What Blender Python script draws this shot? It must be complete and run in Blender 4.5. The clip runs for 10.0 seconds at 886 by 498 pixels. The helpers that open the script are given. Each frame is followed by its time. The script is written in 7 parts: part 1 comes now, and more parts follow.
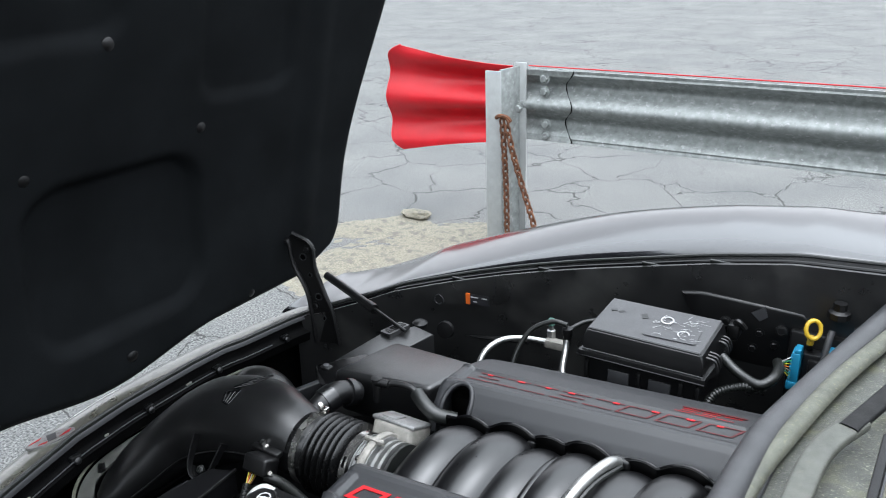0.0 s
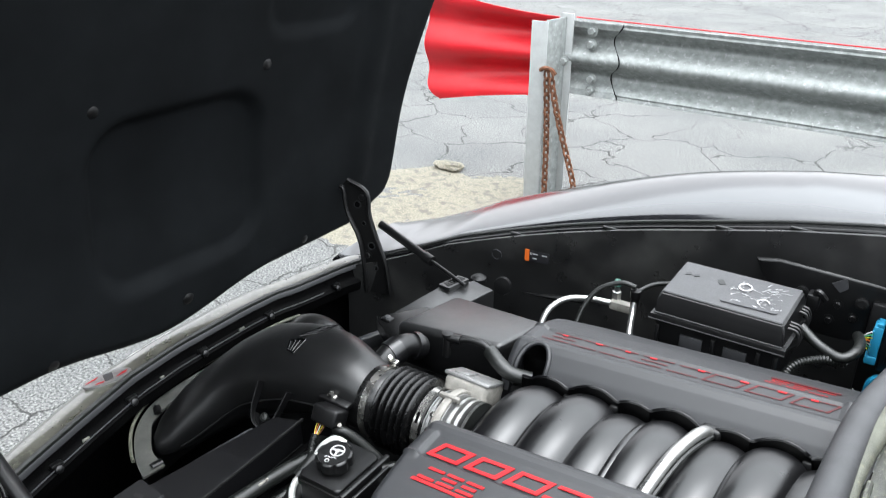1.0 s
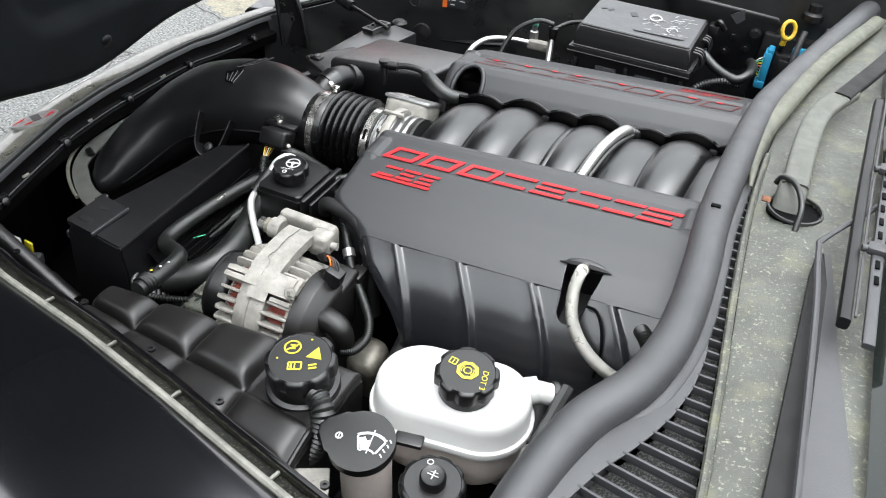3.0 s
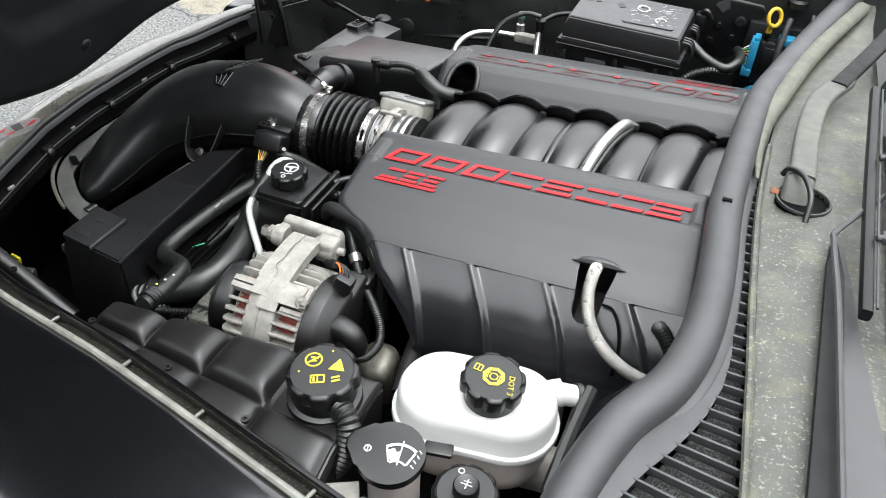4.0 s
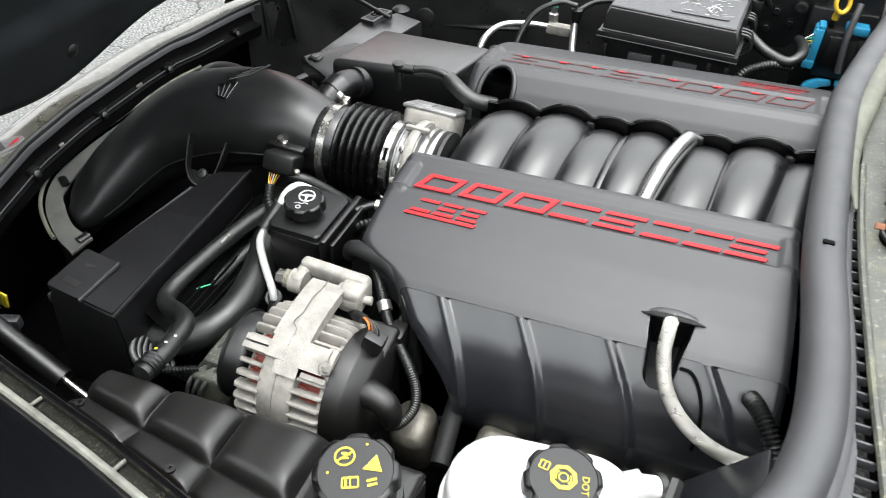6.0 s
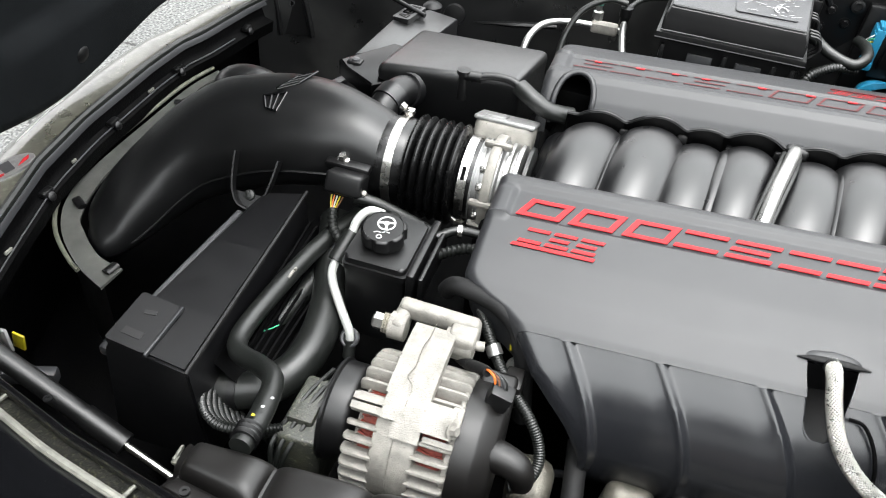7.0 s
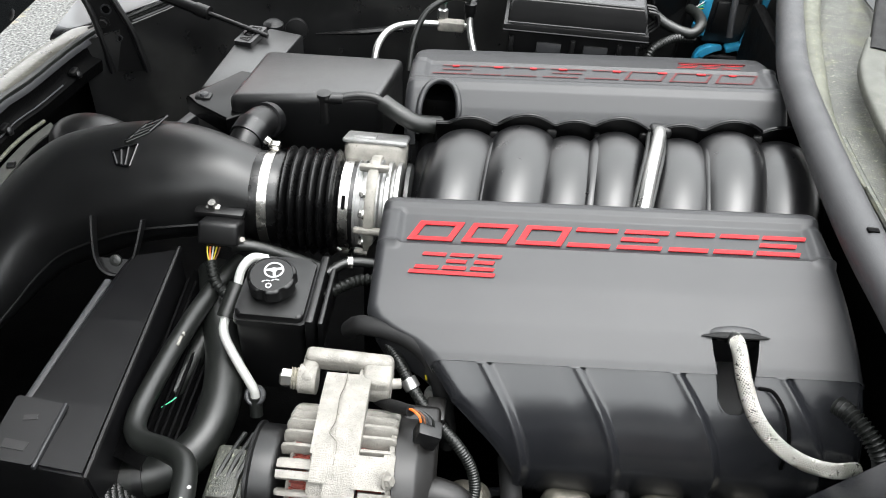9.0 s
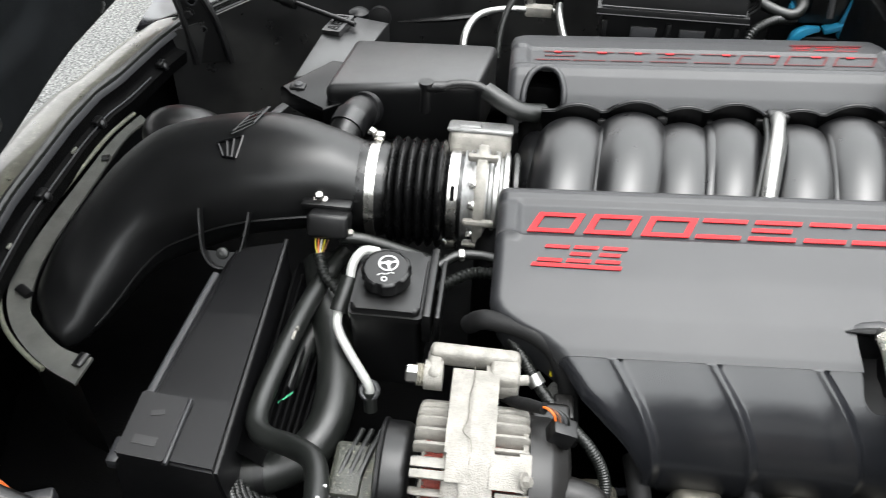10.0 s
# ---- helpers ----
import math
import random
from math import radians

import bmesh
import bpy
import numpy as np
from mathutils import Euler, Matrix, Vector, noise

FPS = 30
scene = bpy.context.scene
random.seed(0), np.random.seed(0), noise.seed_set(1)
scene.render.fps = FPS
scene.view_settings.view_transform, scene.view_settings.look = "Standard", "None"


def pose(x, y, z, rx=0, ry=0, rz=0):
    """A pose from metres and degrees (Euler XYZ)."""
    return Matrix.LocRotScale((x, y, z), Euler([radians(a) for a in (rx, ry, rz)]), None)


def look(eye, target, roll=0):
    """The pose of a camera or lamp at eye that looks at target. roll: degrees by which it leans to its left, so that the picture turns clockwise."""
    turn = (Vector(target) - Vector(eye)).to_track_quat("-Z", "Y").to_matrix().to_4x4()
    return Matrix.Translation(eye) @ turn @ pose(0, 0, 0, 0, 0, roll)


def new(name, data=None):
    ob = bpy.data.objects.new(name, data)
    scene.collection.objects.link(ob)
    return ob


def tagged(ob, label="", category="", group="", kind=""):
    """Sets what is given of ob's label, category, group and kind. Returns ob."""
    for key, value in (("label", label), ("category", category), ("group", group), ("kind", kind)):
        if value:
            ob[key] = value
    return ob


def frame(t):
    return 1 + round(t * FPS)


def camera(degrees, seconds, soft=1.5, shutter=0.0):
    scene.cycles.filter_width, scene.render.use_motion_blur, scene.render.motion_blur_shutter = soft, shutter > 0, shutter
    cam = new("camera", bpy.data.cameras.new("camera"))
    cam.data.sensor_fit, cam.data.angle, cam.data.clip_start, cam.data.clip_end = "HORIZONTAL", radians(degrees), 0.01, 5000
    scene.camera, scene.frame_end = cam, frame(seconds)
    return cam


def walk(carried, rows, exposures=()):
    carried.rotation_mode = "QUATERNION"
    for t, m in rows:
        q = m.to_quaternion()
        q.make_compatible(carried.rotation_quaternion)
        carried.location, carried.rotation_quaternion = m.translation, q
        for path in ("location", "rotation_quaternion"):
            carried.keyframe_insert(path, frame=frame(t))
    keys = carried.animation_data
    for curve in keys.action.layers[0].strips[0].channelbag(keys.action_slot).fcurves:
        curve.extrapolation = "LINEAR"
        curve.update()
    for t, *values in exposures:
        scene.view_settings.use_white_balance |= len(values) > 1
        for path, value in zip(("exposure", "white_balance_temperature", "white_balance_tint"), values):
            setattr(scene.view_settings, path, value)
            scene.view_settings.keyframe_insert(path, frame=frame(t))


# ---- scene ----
cam = camera(58.0, 10.0, soft=1.0, shutter=0.2)
PATH = [
    (0, (-0.006, 0.02, 1.366), (-1.015, 1.587, 0.641), -2.0),
    (0.5, (-0.081, 0.009, 1.352), (-1.118, 1.544, 0.599), -0.8),
    (1, (-0.136, -0.005, 1.347), (-1.135, 1.514, 0.514), 0.4),
    (1.5, (-0.156, -0.02, 1.298), (-1.027, 1.424, 0.223), 1.7),
    (2, (-0.078, -0.067, 1.27), (-0.885, 1.282, 0.035), 2.6),
    (2.5, (-0.076, -0.129, 1.271), (-0.836, 1.239, 0.026), 3.0),
    (2.7, (-0.109, -0.173, 1.258), (-0.8, 1.248, 0.032), 3.8),
    (3.8, (-0.201, -0.19, 1.26), (-0.727, 1.295, 0.027), 4.3),
    (4, (-0.217, -0.188, 1.263), (-0.736, 1.289, 0.019), 4.2),
    (4.5, (-0.239, -0.182, 1.264), (-0.727, 1.302, 0.014), 4.2),
    (5, (-0.259, -0.171, 1.263), (-0.696, 1.33, 0.016), 4.7),
    (5.2, (-0.265, -0.16, 1.265), (-0.669, 1.351, 0.019), 5.2),
    (6.3, (-0.365, 0.016, 1.224), (-0.908, 1.42, -0.092), 2.3),
    (6.5, (-0.407, 0.038, 1.217), (-0.939, 1.446, -0.099), 2.8),
    (7, (-0.543, 0.007, 1.202), (-0.901, 1.46, -0.124), 5.7),
    (7.5, (-0.626, -0.029, 1.203), (-0.836, 1.44, -0.139), 4.4),
    (8, (-0.608, 0.004, 1.2), (-0.738, 1.476, -0.147), 4.8),
    (8.5, (-0.594, 0.024, 1.196), (-0.677, 1.494, -0.158), 5.0),
    (9, (-0.584, 0.052, 1.218), (-0.613, 1.546, -0.111), 4.5),
    (9.5, (-0.624, 0.039, 1.197), (-0.598, 1.534, -0.131), 4.8),
    (10, (-0.674, 0.065, 1.201), (-0.795, 1.532, -0.153), 1.9),
]
walk(cam, [(t, look(eye, target, roll)) for t, eye, target, roll in PATH],
     [(0, 2.00, 6050, 10), (0.5, 2.28, 6150, 10), (1, 2.38, 6250, 10), (2, 2.37, 6350, 10), (4.5, 2.34, 6450, 10), (6.5, 2.60, 6550, 10), (7.2, 2.64, 6550, 10), (8, 2.56, 6550, 10), (9, 2.48, 6550, 10), (10, 2.46, 6550, 10)])

# ---- world and light ----
world = bpy.data.worlds.new("overcast_sky")
scene.world = world
world.use_nodes = True
wn = world.node_tree
wn.nodes.clear()
sky = wn.nodes.new("ShaderNodeTexSky")
sky.sky_type, sky.sun_disc = "NISHITA", False
SUN_EL, SUN_AZ = radians(82), radians(110)
sky.sun_elevation, sky.sun_rotation = SUN_EL, SUN_AZ
sky.dust_density, sky.air_density = 4.0, 1.0
hue = wn.nodes.new("ShaderNodeHueSaturation")
hue.inputs["Saturation"].default_value = 0.04
bg = wn.nodes.new("ShaderNodeBackground")
bg.inputs["Strength"].default_value = 0.12
wout = wn.nodes.new("ShaderNodeOutputWorld")
wn.links.new(sky.outputs[0], hue.inputs["Color"])
wn.links.new(hue.outputs[0], bg.inputs["Color"])
wn.links.new(bg.outputs[0], wout.inputs["Surface"])
sun = new("sun", bpy.data.lights.new("sun", "SUN"))
sun.data.energy, sun.data.angle, sun.data.color = 1.2, radians(130), (0.93, 1.0, 1.02)
sun_dir = Vector((math.sin(SUN_AZ) * math.cos(SUN_EL), math.cos(SUN_AZ) * math.cos(SUN_EL), math.sin(SUN_EL)))
sun.matrix_world = look(tuple(sun_dir * 20), (0, 0, 0))


# ---- materials ----
def material(name, color, rough=0.5, metal=0.0, grain=0.0, grain_size=0.002, stain=0.15, stain_size=0.06,
             rough_var=0.1, coat=0.0, second=None, second_size=0.05, second_edge=(0.55, 0.7), spec=0.5, trans=0.0,
             coat_rough=0.03, alpha=1.0, coat_ior=1.5, third=None, third_size=0.05, third_edge=(0.55, 0.7)):
    """A node material: base colour with stains at two scales, varied gloss and a fine bump; sizes in metres."""
    m = bpy.data.materials.new(name)
    m.use_nodes = True
    nt = m.node_tree
    b = nt.nodes["Principled BSDF"]
    b.inputs["Metallic"].default_value = metal
    b.inputs["Coat Weight"].default_value = coat
    b.inputs["Coat Roughness"].default_value = coat_rough
    b.inputs["Coat IOR"].default_value = coat_ior
    b.inputs["Specular IOR Level"].default_value = spec
    b.inputs["Transmission Weight"].default_value = trans
    b.inputs["Alpha"].default_value = alpha
    tc = nt.nodes.new("ShaderNodeTexCoord")

    def noise_tex(size, detail=4.0):
        n = nt.nodes.new("ShaderNodeTexNoise")
        n.inputs["Scale"].default_value = 1.0 / size
        n.inputs["Detail"].default_value = detail
        n.inputs["Roughness"].default_value = 0.6
        nt.links.new(tc.outputs["Object"], n.inputs["Vector"])
        return n

    big = noise_tex(stain_size)
    ramp = nt.nodes.new("ShaderNodeValToRGB")
    ramp.color_ramp.elements[0].position, ramp.color_ramp.elements[1].position = 0.3, 0.7
    lo = [max(0, c * (1 - stain)) for c in color]
    hi = [min(1, c * (1 + stain)) for c in color]
    ramp.color_ramp.elements[0].color = (*lo, 1)
    ramp.color_ramp.elements[1].color = (*hi, 1)
    nt.links.new(big.outputs["Fac"], ramp.inputs["Fac"])
    out = ramp.outputs["Color"]
    for tint, size, edge in ((third, third_size, third_edge), (second, second_size, second_edge)):
        if not tint:
            continue
        spot = noise_tex(size, 8.0)
        sr = nt.nodes.new("ShaderNodeValToRGB")
        sr.color_ramp.elements[0].position, sr.color_ramp.elements[1].position = edge
        nt.links.new(spot.outputs["Fac"], sr.inputs["Fac"])
        mix = nt.nodes.new("ShaderNodeMix")
        mix.data_type = "RGBA"
        nt.links.new(sr.outputs["Color"], mix.inputs[0])
        nt.links.new(out, mix.inputs[6])
        mix.inputs[7].default_value = (*tint, 1)
        out = mix.outputs[2]
    nt.links.new(out, b.inputs["Base Color"])
    rr = nt.nodes.new("ShaderNodeMapRange")
    rr.inputs["From Min"].default_value, rr.inputs["From Max"].default_value = 0.3, 0.7
    rr.inputs["To Min"].default_value = max(0.02, rough - rough_var)
    rr.inputs["To Max"].default_value = min(1.0, rough + rough_var)
    nt.links.new(noise_tex(stain_size * 0.6).outputs["Fac"], rr.inputs["Value"])
    nt.links.new(rr.outputs["Result"], b.inputs["Roughness"])
    if grain:
        bump = nt.nodes.new("ShaderNodeBump")
        bump.inputs["Strength"].default_value = grain
        bump.inputs["Distance"].default_value = grain_size
        nt.links.new(noise_tex(grain_size, 3.0).outputs["Fac"], bump.inputs["Height"])
        nt.links.new(bump.outputs["Normal"], b.inputs["Normal"])
    return m


M_COVER = material("charcoal_grained_plastic", (0.013, 0.0135, 0.015), 0.45, grain=0.2, grain_size=0.0007, stain=0.04, rough_var=0.02, spec=0.47)
M_SATIN = material("satin_black_plastic", (0.0060, 0.0061, 0.0064), 0.33, grain=0.25, grain_size=0.0009, stain=0.1, rough_var=0.05, spec=0.78)
M_LID = material("plain_grey_plastic", (0.030, 0.030, 0.032), 0.40, grain=0.3, grain_size=0.001, stain=0.12, stain_size=0.04, rough_var=0.05)
M_SHROUD = material("matt_black_moulding", (0.0024, 0.0024, 0.0028), 0.42, grain=0.15, grain_size=0.001, stain=0.15, rough_var=0.05, spec=0.27)
# For the added wall out of view that cuts low sky light.
M_WALL = material("unseen_dark_block", (0.06, 0.06, 0.058), 0.85, grain=0.5, grain_size=0.006, stain=0.2, stain_size=0.4)
M_SKIRT = material("charcoal_smooth_plastic", (0.009, 0.0095, 0.011), 0.22, grain=0.1, grain_size=0.0009, stain=0.05, rough_var=0.03, spec=0.55)
M_PLASTIC = material("black_moulded_plastic", (0.0026, 0.0026, 0.0028), 0.37, grain=0.14, grain_size=0.0010, stain=0.2, rough_var=0.05, spec=0.42)
M_MANIFOLD = material("black_nylon", (0.0030, 0.0030, 0.0034), 0.31, grain=0.05, grain_size=0.0012, stain=0.15, rough_var=0.04, spec=0.62)
M_GLOSS = material("glossy_black_nylon", (0.0022, 0.0022, 0.0025), 0.10, stain=0.2, rough_var=0.04, spec=0.3)
M_DUCT = material("satin_black_duct", (0.0038, 0.0039, 0.0041), 0.34, grain=0.14, grain_size=0.0010, stain=0.2, rough_var=0.05, spec=0.50)
M_JOINT = material("black_joint_nylon", (0.0010, 0.0010, 0.0011), 0.22, stain=0.2, rough_var=0.05, spec=0.18)
M_MESH = material("fine_black_mesh", (0.004, 0.004, 0.004), 0.6, stain=0.3, second=(0.035, 0.035, 0.033), second_size=0.0022, second_edge=(0.50, 0.56), spec=0.2)
M_DIP = material("aged_yellow_plastic", (0.40, 0.26, 0.015), 0.4, stain=0.1)
M_MATT = material("matt_black_rubber", (0.006, 0.006, 0.0062), 0.6, grain=0.3, grain_size=0.001, stain=0.3, spec=0.2)
# Near-black for undersides; also puts deep shade into recesses as colour.
M_DARK = material("black_shade_and_undersurface", (0.0005, 0.0005, 0.0006), 0.6, grain=0.3, grain_size=0.003, stain=0.4, second=(0.0014, 0.0014, 0.0012), second_size=0.05, spec=0.05)
M_RUBBER = material("black_rubber_hose", (0.0055, 0.0062, 0.0056), 0.38, grain=0.2, grain_size=0.001, stain=0.25, rough_var=0.1)
M_SEAL = material("weathered_grey_rubber", (0.024, 0.0245, 0.0265), 0.48, grain=0.3, grain_size=0.001, stain=0.15, rough_var=0.08)
M_CAST = material("cast_aluminium", (0.200, 0.191, 0.172), 0.55, metal=0.25, grain=0.7, grain_size=0.0014, stain=0.26, stain_size=0.016,
                  second=(0.085, 0.076, 0.060), second_size=0.0024, second_edge=(0.60, 0.76))
M_MACHINED = material("machined_aluminium", (0.22, 0.22, 0.217), 0.42, metal=0.7, grain=0.25, grain_size=0.0015, stain=0.2, stain_size=0.01, rough_var=0.1)
M_STEEL = material("bright_steel", (0.50, 0.49, 0.465), 0.24, metal=1.0, stain=0.1, rough_var=0.08)
M_ALUPIPE = material("dull_aluminium_pipe", (0.36, 0.36, 0.35), 0.33, metal=0.9, stain=0.1, rough_var=0.08)
M_PORT = material("heat_stained_metal", (0.085, 0.080, 0.066), 0.42, metal=0.5, grain=0.3, grain_size=0.002, stain=0.45, stain_size=0.015)
M_TUBE = material("pale_coated_pipe", (0.36, 0.365, 0.35), 0.5, metal=0.25, stain=0.08)
M_BRAID = material("steel_braid", (0.38, 0.375, 0.345), 0.32, metal=1.0, stain=0.06, stain_size=0.01)
M_WHITE = material("white_polypropylene", (0.40, 0.40, 0.39), 0.35, stain=0.06, rough_var=0.05, second=(0.55, 0.53, 0.48), second_size=0.05, second_edge=(0.68, 0.9))
M_MILKY = material("milky_brown_plastic", (0.48, 0.43, 0.40), 0.4, stain=0.12, rough_var=0.05, second=(0.22, 0.15, 0.10), second_size=0.004, second_edge=(0.64, 0.74))
M_RED = material("red_inlay", (0.33, 0.006, 0.009), 0.5, stain=0.08, grain=0.2, grain_size=0.001, spec=0.25)
# Darkened copy of the red inlay: the cut's shade is in the colour.
M_INLAY_SHADE = material("shaded_red_cut", (0.065, 0.005, 0.006), 0.5, stain=0.3, stain_size=0.01, spec=0.25)
M_YELLOW = material("yellow_print", (0.34, 0.29, 0.010), 0.45, stain=0.05)
M_PRINT = material("white_print", (0.36, 0.36, 0.36), 0.5, stain=0.05)
M_ORANGE = material("orange_plastic", (0.48, 0.10, 0.012), 0.4, stain=0.08)
M_BLUE = material("blue_connector_plastic", (0.010, 0.15, 0.26), 0.4, stain=0.1)
M_COPPER = material("varnished_copper_winding", (0.13, 0.016, 0.008), 0.4, metal=0.3, grain=0.8, grain_size=0.002, stain=0.4, stain_size=0.006)
M_PAINT = material("gunmetal_paint", (0.009, 0.0095, 0.012), 0.32, metal=0.85, coat=1.0, coat_ior=1.75, coat_rough=0.14, stain=0.08, rough_var=0.02, second=(0.10, 0.10, 0.09),
                   second_size=0.0028, second_edge=(0.68, 0.76))
M_LINER = material("black_felt_liner", (0.0052, 0.0060, 0.0067), 0.75, grain=0.6, grain_size=0.0012, stain=0.25, stain_size=0.15,
                   second=(0.02, 0.02, 0.02), second_size=0.008, second_edge=(0.74, 0.8), spec=0.06)
M_FLANGE = material("dusty_black_flange", (0.006, 0.006, 0.005), 0.65, grain=0.8, grain_size=0.003, stain=0.4, stain_size=0.03,
                    second=(0.065, 0.065, 0.036), second_size=0.0032, second_edge=(0.54, 0.70), spec=0.25)
M_COWL = material("weathered_grey_cowl", (0.038, 0.040, 0.033), 0.42, grain=0.5, grain_size=0.0022, stain=0.35, stain_size=0.05,
                  second=(0.20, 0.20, 0.15), second_size=0.0042, second_edge=(0.57, 0.70), third=(0.085, 0.085, 0.050), third_size=0.045, third_edge=(0.52, 0.72))
M_ARM = material("faded_grey_wiper_paint", (0.052, 0.054, 0.045), 0.55, grain=0.4, grain_size=0.0015, stain=0.22, stain_size=0.03,
                 second=(0.07, 0.07, 0.055), second_size=0.012, second_edge=(0.58, 0.72))
M_TANK = material("brownish_black_polythene", (0.0042, 0.0038, 0.0036), 0.40, grain=0.12, grain_size=0.0012, stain=0.15, rough_var=0.05, spec=0.40)
M_BELLOWS = material("black_bellows_rubber", (0.0014, 0.0014, 0.0015), 0.27, grain=0.08, grain_size=0.001, stain=0.3, rough_var=0.08, spec=0.5)
# Gunmetal lightened by dust and by sky reflection put into the base.
M_NOSE = material("dusty_gunmetal_sky_sheen", (0.075, 0.073, 0.058), 0.34, metal=0.25, grain=0.06, grain_size=0.002, coat=1.0, coat_rough=0.08, stain=0.3, stain_size=0.05,
                  second=(0.14, 0.14, 0.11), second_size=0.012, second_edge=(0.54, 0.74))
# Pale colour for the reflection strip along the nose.
M_GLINT = material("pale_glint_strip", (0.75, 0.75, 0.73), 0.3, metal=0.4, stain=0.08)
M_PALE = material("lichen_pale_trim", (0.062, 0.064, 0.048), 0.6, grain=0.4, grain_size=0.002, stain=0.35, stain_size=0.03, second=(0.15, 0.15, 0.085), second_size=0.006, second_edge=(0.58, 0.72))
M_GALV = material("galvanised_steel", (0.20, 0.213, 0.207), 0.52, metal=0.2, grain=0.15, grain_size=0.003, stain=0.28, stain_size=0.03,
                  second=(0.30, 0.31, 0.305), second_size=0.022, second_edge=(0.57, 0.66))
M_POST = material("pale_zinc_post", (0.30, 0.31, 0.305), 0.5, metal=0.15, grain=0.1, grain_size=0.002, stain=0.10, stain_size=0.05)
M_REDPAINT = material("glossy_red_paint", (0.40, 0.006, 0.012), 0.4, stain=0.12, stain_size=0.2, spec=0.3)
M_RUST = material("rusty_iron", (0.11, 0.042, 0.018), 0.75, metal=0.2, grain=0.6, grain_size=0.002, stain=0.5, stain_size=0.02)
M_GLASS = material("tinted_glass", (0.008, 0.010, 0.009), 0.08, stain=0.1, rough_var=0.03, spec=0.3, second=(0.05, 0.05, 0.045), second_size=0.003, second_edge=(0.64, 0.72))
M_BADGE = material("dark_print_panel", (0.012, 0.012, 0.014), 0.4, stain=0.1)
M_LIP = material("dusty_grey_lip", (0.125, 0.125, 0.108), 0.5, grain=0.4, grain_size=0.002, stain=0.35, stain_size=0.02)
# Dusty rim; its reflection of the sky is put into the lighter base.
M_RIM = material("dusty_rim_sky_sheen", (0.048, 0.049, 0.045), 0.45, grain=0.2, grain_size=0.0015, stain=0.3, stain_size=0.03)
# Large grey blotches put the wing's smoky reflections into its dusty colour.
M_WING = material("black_wing_smoky_sheen", (0.0065, 0.0066, 0.0068), 0.33, grain=0.12, grain_size=0.0014, stain=0.4, stain_size=0.10, rough_var=0.08,
                  second=(0.026, 0.026, 0.025), second_size=0.14, second_edge=(0.48, 0.76), spec=0.6)
M_TEAL = material("dull_green_cap", (0.03, 0.10, 0.075), 0.5)
M_GREEN = material("green_wire", (0.03, 0.25, 0.12), 0.5)


def asphalt():
    """Old pale asphalt: aggregate, blotches and a net of cracks."""
    m = bpy.data.materials.new("cracked_asphalt")
    m.use_nodes = True
    nt = m.node_tree
    b = nt.nodes["Principled BSDF"]
    tc = nt.nodes.new("ShaderNodeTexCoord")

    def tex(kind, scale, **kw):
        n = nt.nodes.new(kind)
        for k, v in kw.items():
            n.inputs[k].default_value = v
        n.inputs["Scale"].default_value = scale
        return n

    def ramp(src, p0, p1, c0, c1):
        r = nt.nodes.new("ShaderNodeValToRGB")
        r.color_ramp.elements[0].position, r.color_ramp.elements[1].position = p0, p1
        r.color_ramp.elements[0].color, r.color_ramp.elements[1].color = (*c0, 1), (*c1, 1)
        nt.links.new(src, r.inputs["Fac"])
        return r.outputs["Color"]

    def mul(a, bb, f=1.0):
        x = nt.nodes.new("ShaderNodeMix")
        x.data_type, x.blend_type = "RGBA", "MULTIPLY"
        x.inputs[0].default_value = f
        nt.links.new(a, x.inputs[6])
        nt.links.new(bb, x.inputs[7])
        return x.outputs[2]

    blot = tex("ShaderNodeTexNoise", 1.6, Detail=6.0)
    nt.links.new(tc.outputs["Object"], blot.inputs["Vector"])
    agg = tex("ShaderNodeTexNoise", 130.0, Detail=3.0)
    nt.links.new(tc.outputs["Object"], agg.inputs["Vector"])
    stone = tex("ShaderNodeTexVoronoi", 110.0)
    nt.links.new(tc.outputs["Object"], stone.inputs["Vector"])
    warp = tex("ShaderNodeTexNoise", 3.0, Detail=6.0)
    nt.links.new(tc.outputs["Object"], warp.inputs["Vector"])
    wmix = nt.nodes.new("ShaderNodeMix")
    wmix.data_type = "RGBA"
    wmix.inputs[0].default_value = 0.28
    nt.links.new(tc.outputs["Object"], wmix.inputs[6])
    nt.links.new(warp.outputs["Color"], wmix.inputs[7])
    crack = nt.nodes.new("ShaderNodeTexVoronoi")
    crack.feature = "DISTANCE_TO_EDGE"
    crack.inputs["Scale"].default_value = 2.9
    nt.links.new(wmix.outputs[2], crack.inputs["Vector"])
    gate = tex("ShaderNodeTexNoise", 0.9, Detail=2.0)
    nt.links.new(tc.outputs["Object"], gate.inputs["Vector"])
    c_line = ramp(crack.outputs["Distance"], 0.005, 0.014, (0.12, 0.12, 0.11), (1, 1, 1))
    c_gate = ramp(gate.outputs["Fac"], 0.36, 0.48, (0, 0, 0), (1, 1, 1))
    cm = nt.nodes.new("ShaderNodeMix")
    cm.data_type = "RGBA"
    nt.links.new(c_gate, cm.inputs[0])
    cm.inputs[6].default_value = (1, 1, 1, 1)
    nt.links.new(c_line, cm.inputs[7])
    base = ramp(blot.outputs["Fac"], 0.3, 0.75, (0.090, 0.093, 0.093), (0.145, 0.145, 0.141))
    fine = ramp(agg.outputs["Fac"], 0.36, 0.66, (0.30, 0.30, 0.30), (1.55, 1.55, 1.52))
    peb = ramp(stone.outputs["Distance"], 0.1, 0.7, (1.1, 1.1, 1.1), (0.75, 0.75, 0.75))
    nt.links.new(mul(mul(mul(base, fine), peb), cm.outputs[2]), b.inputs["Base Color"])
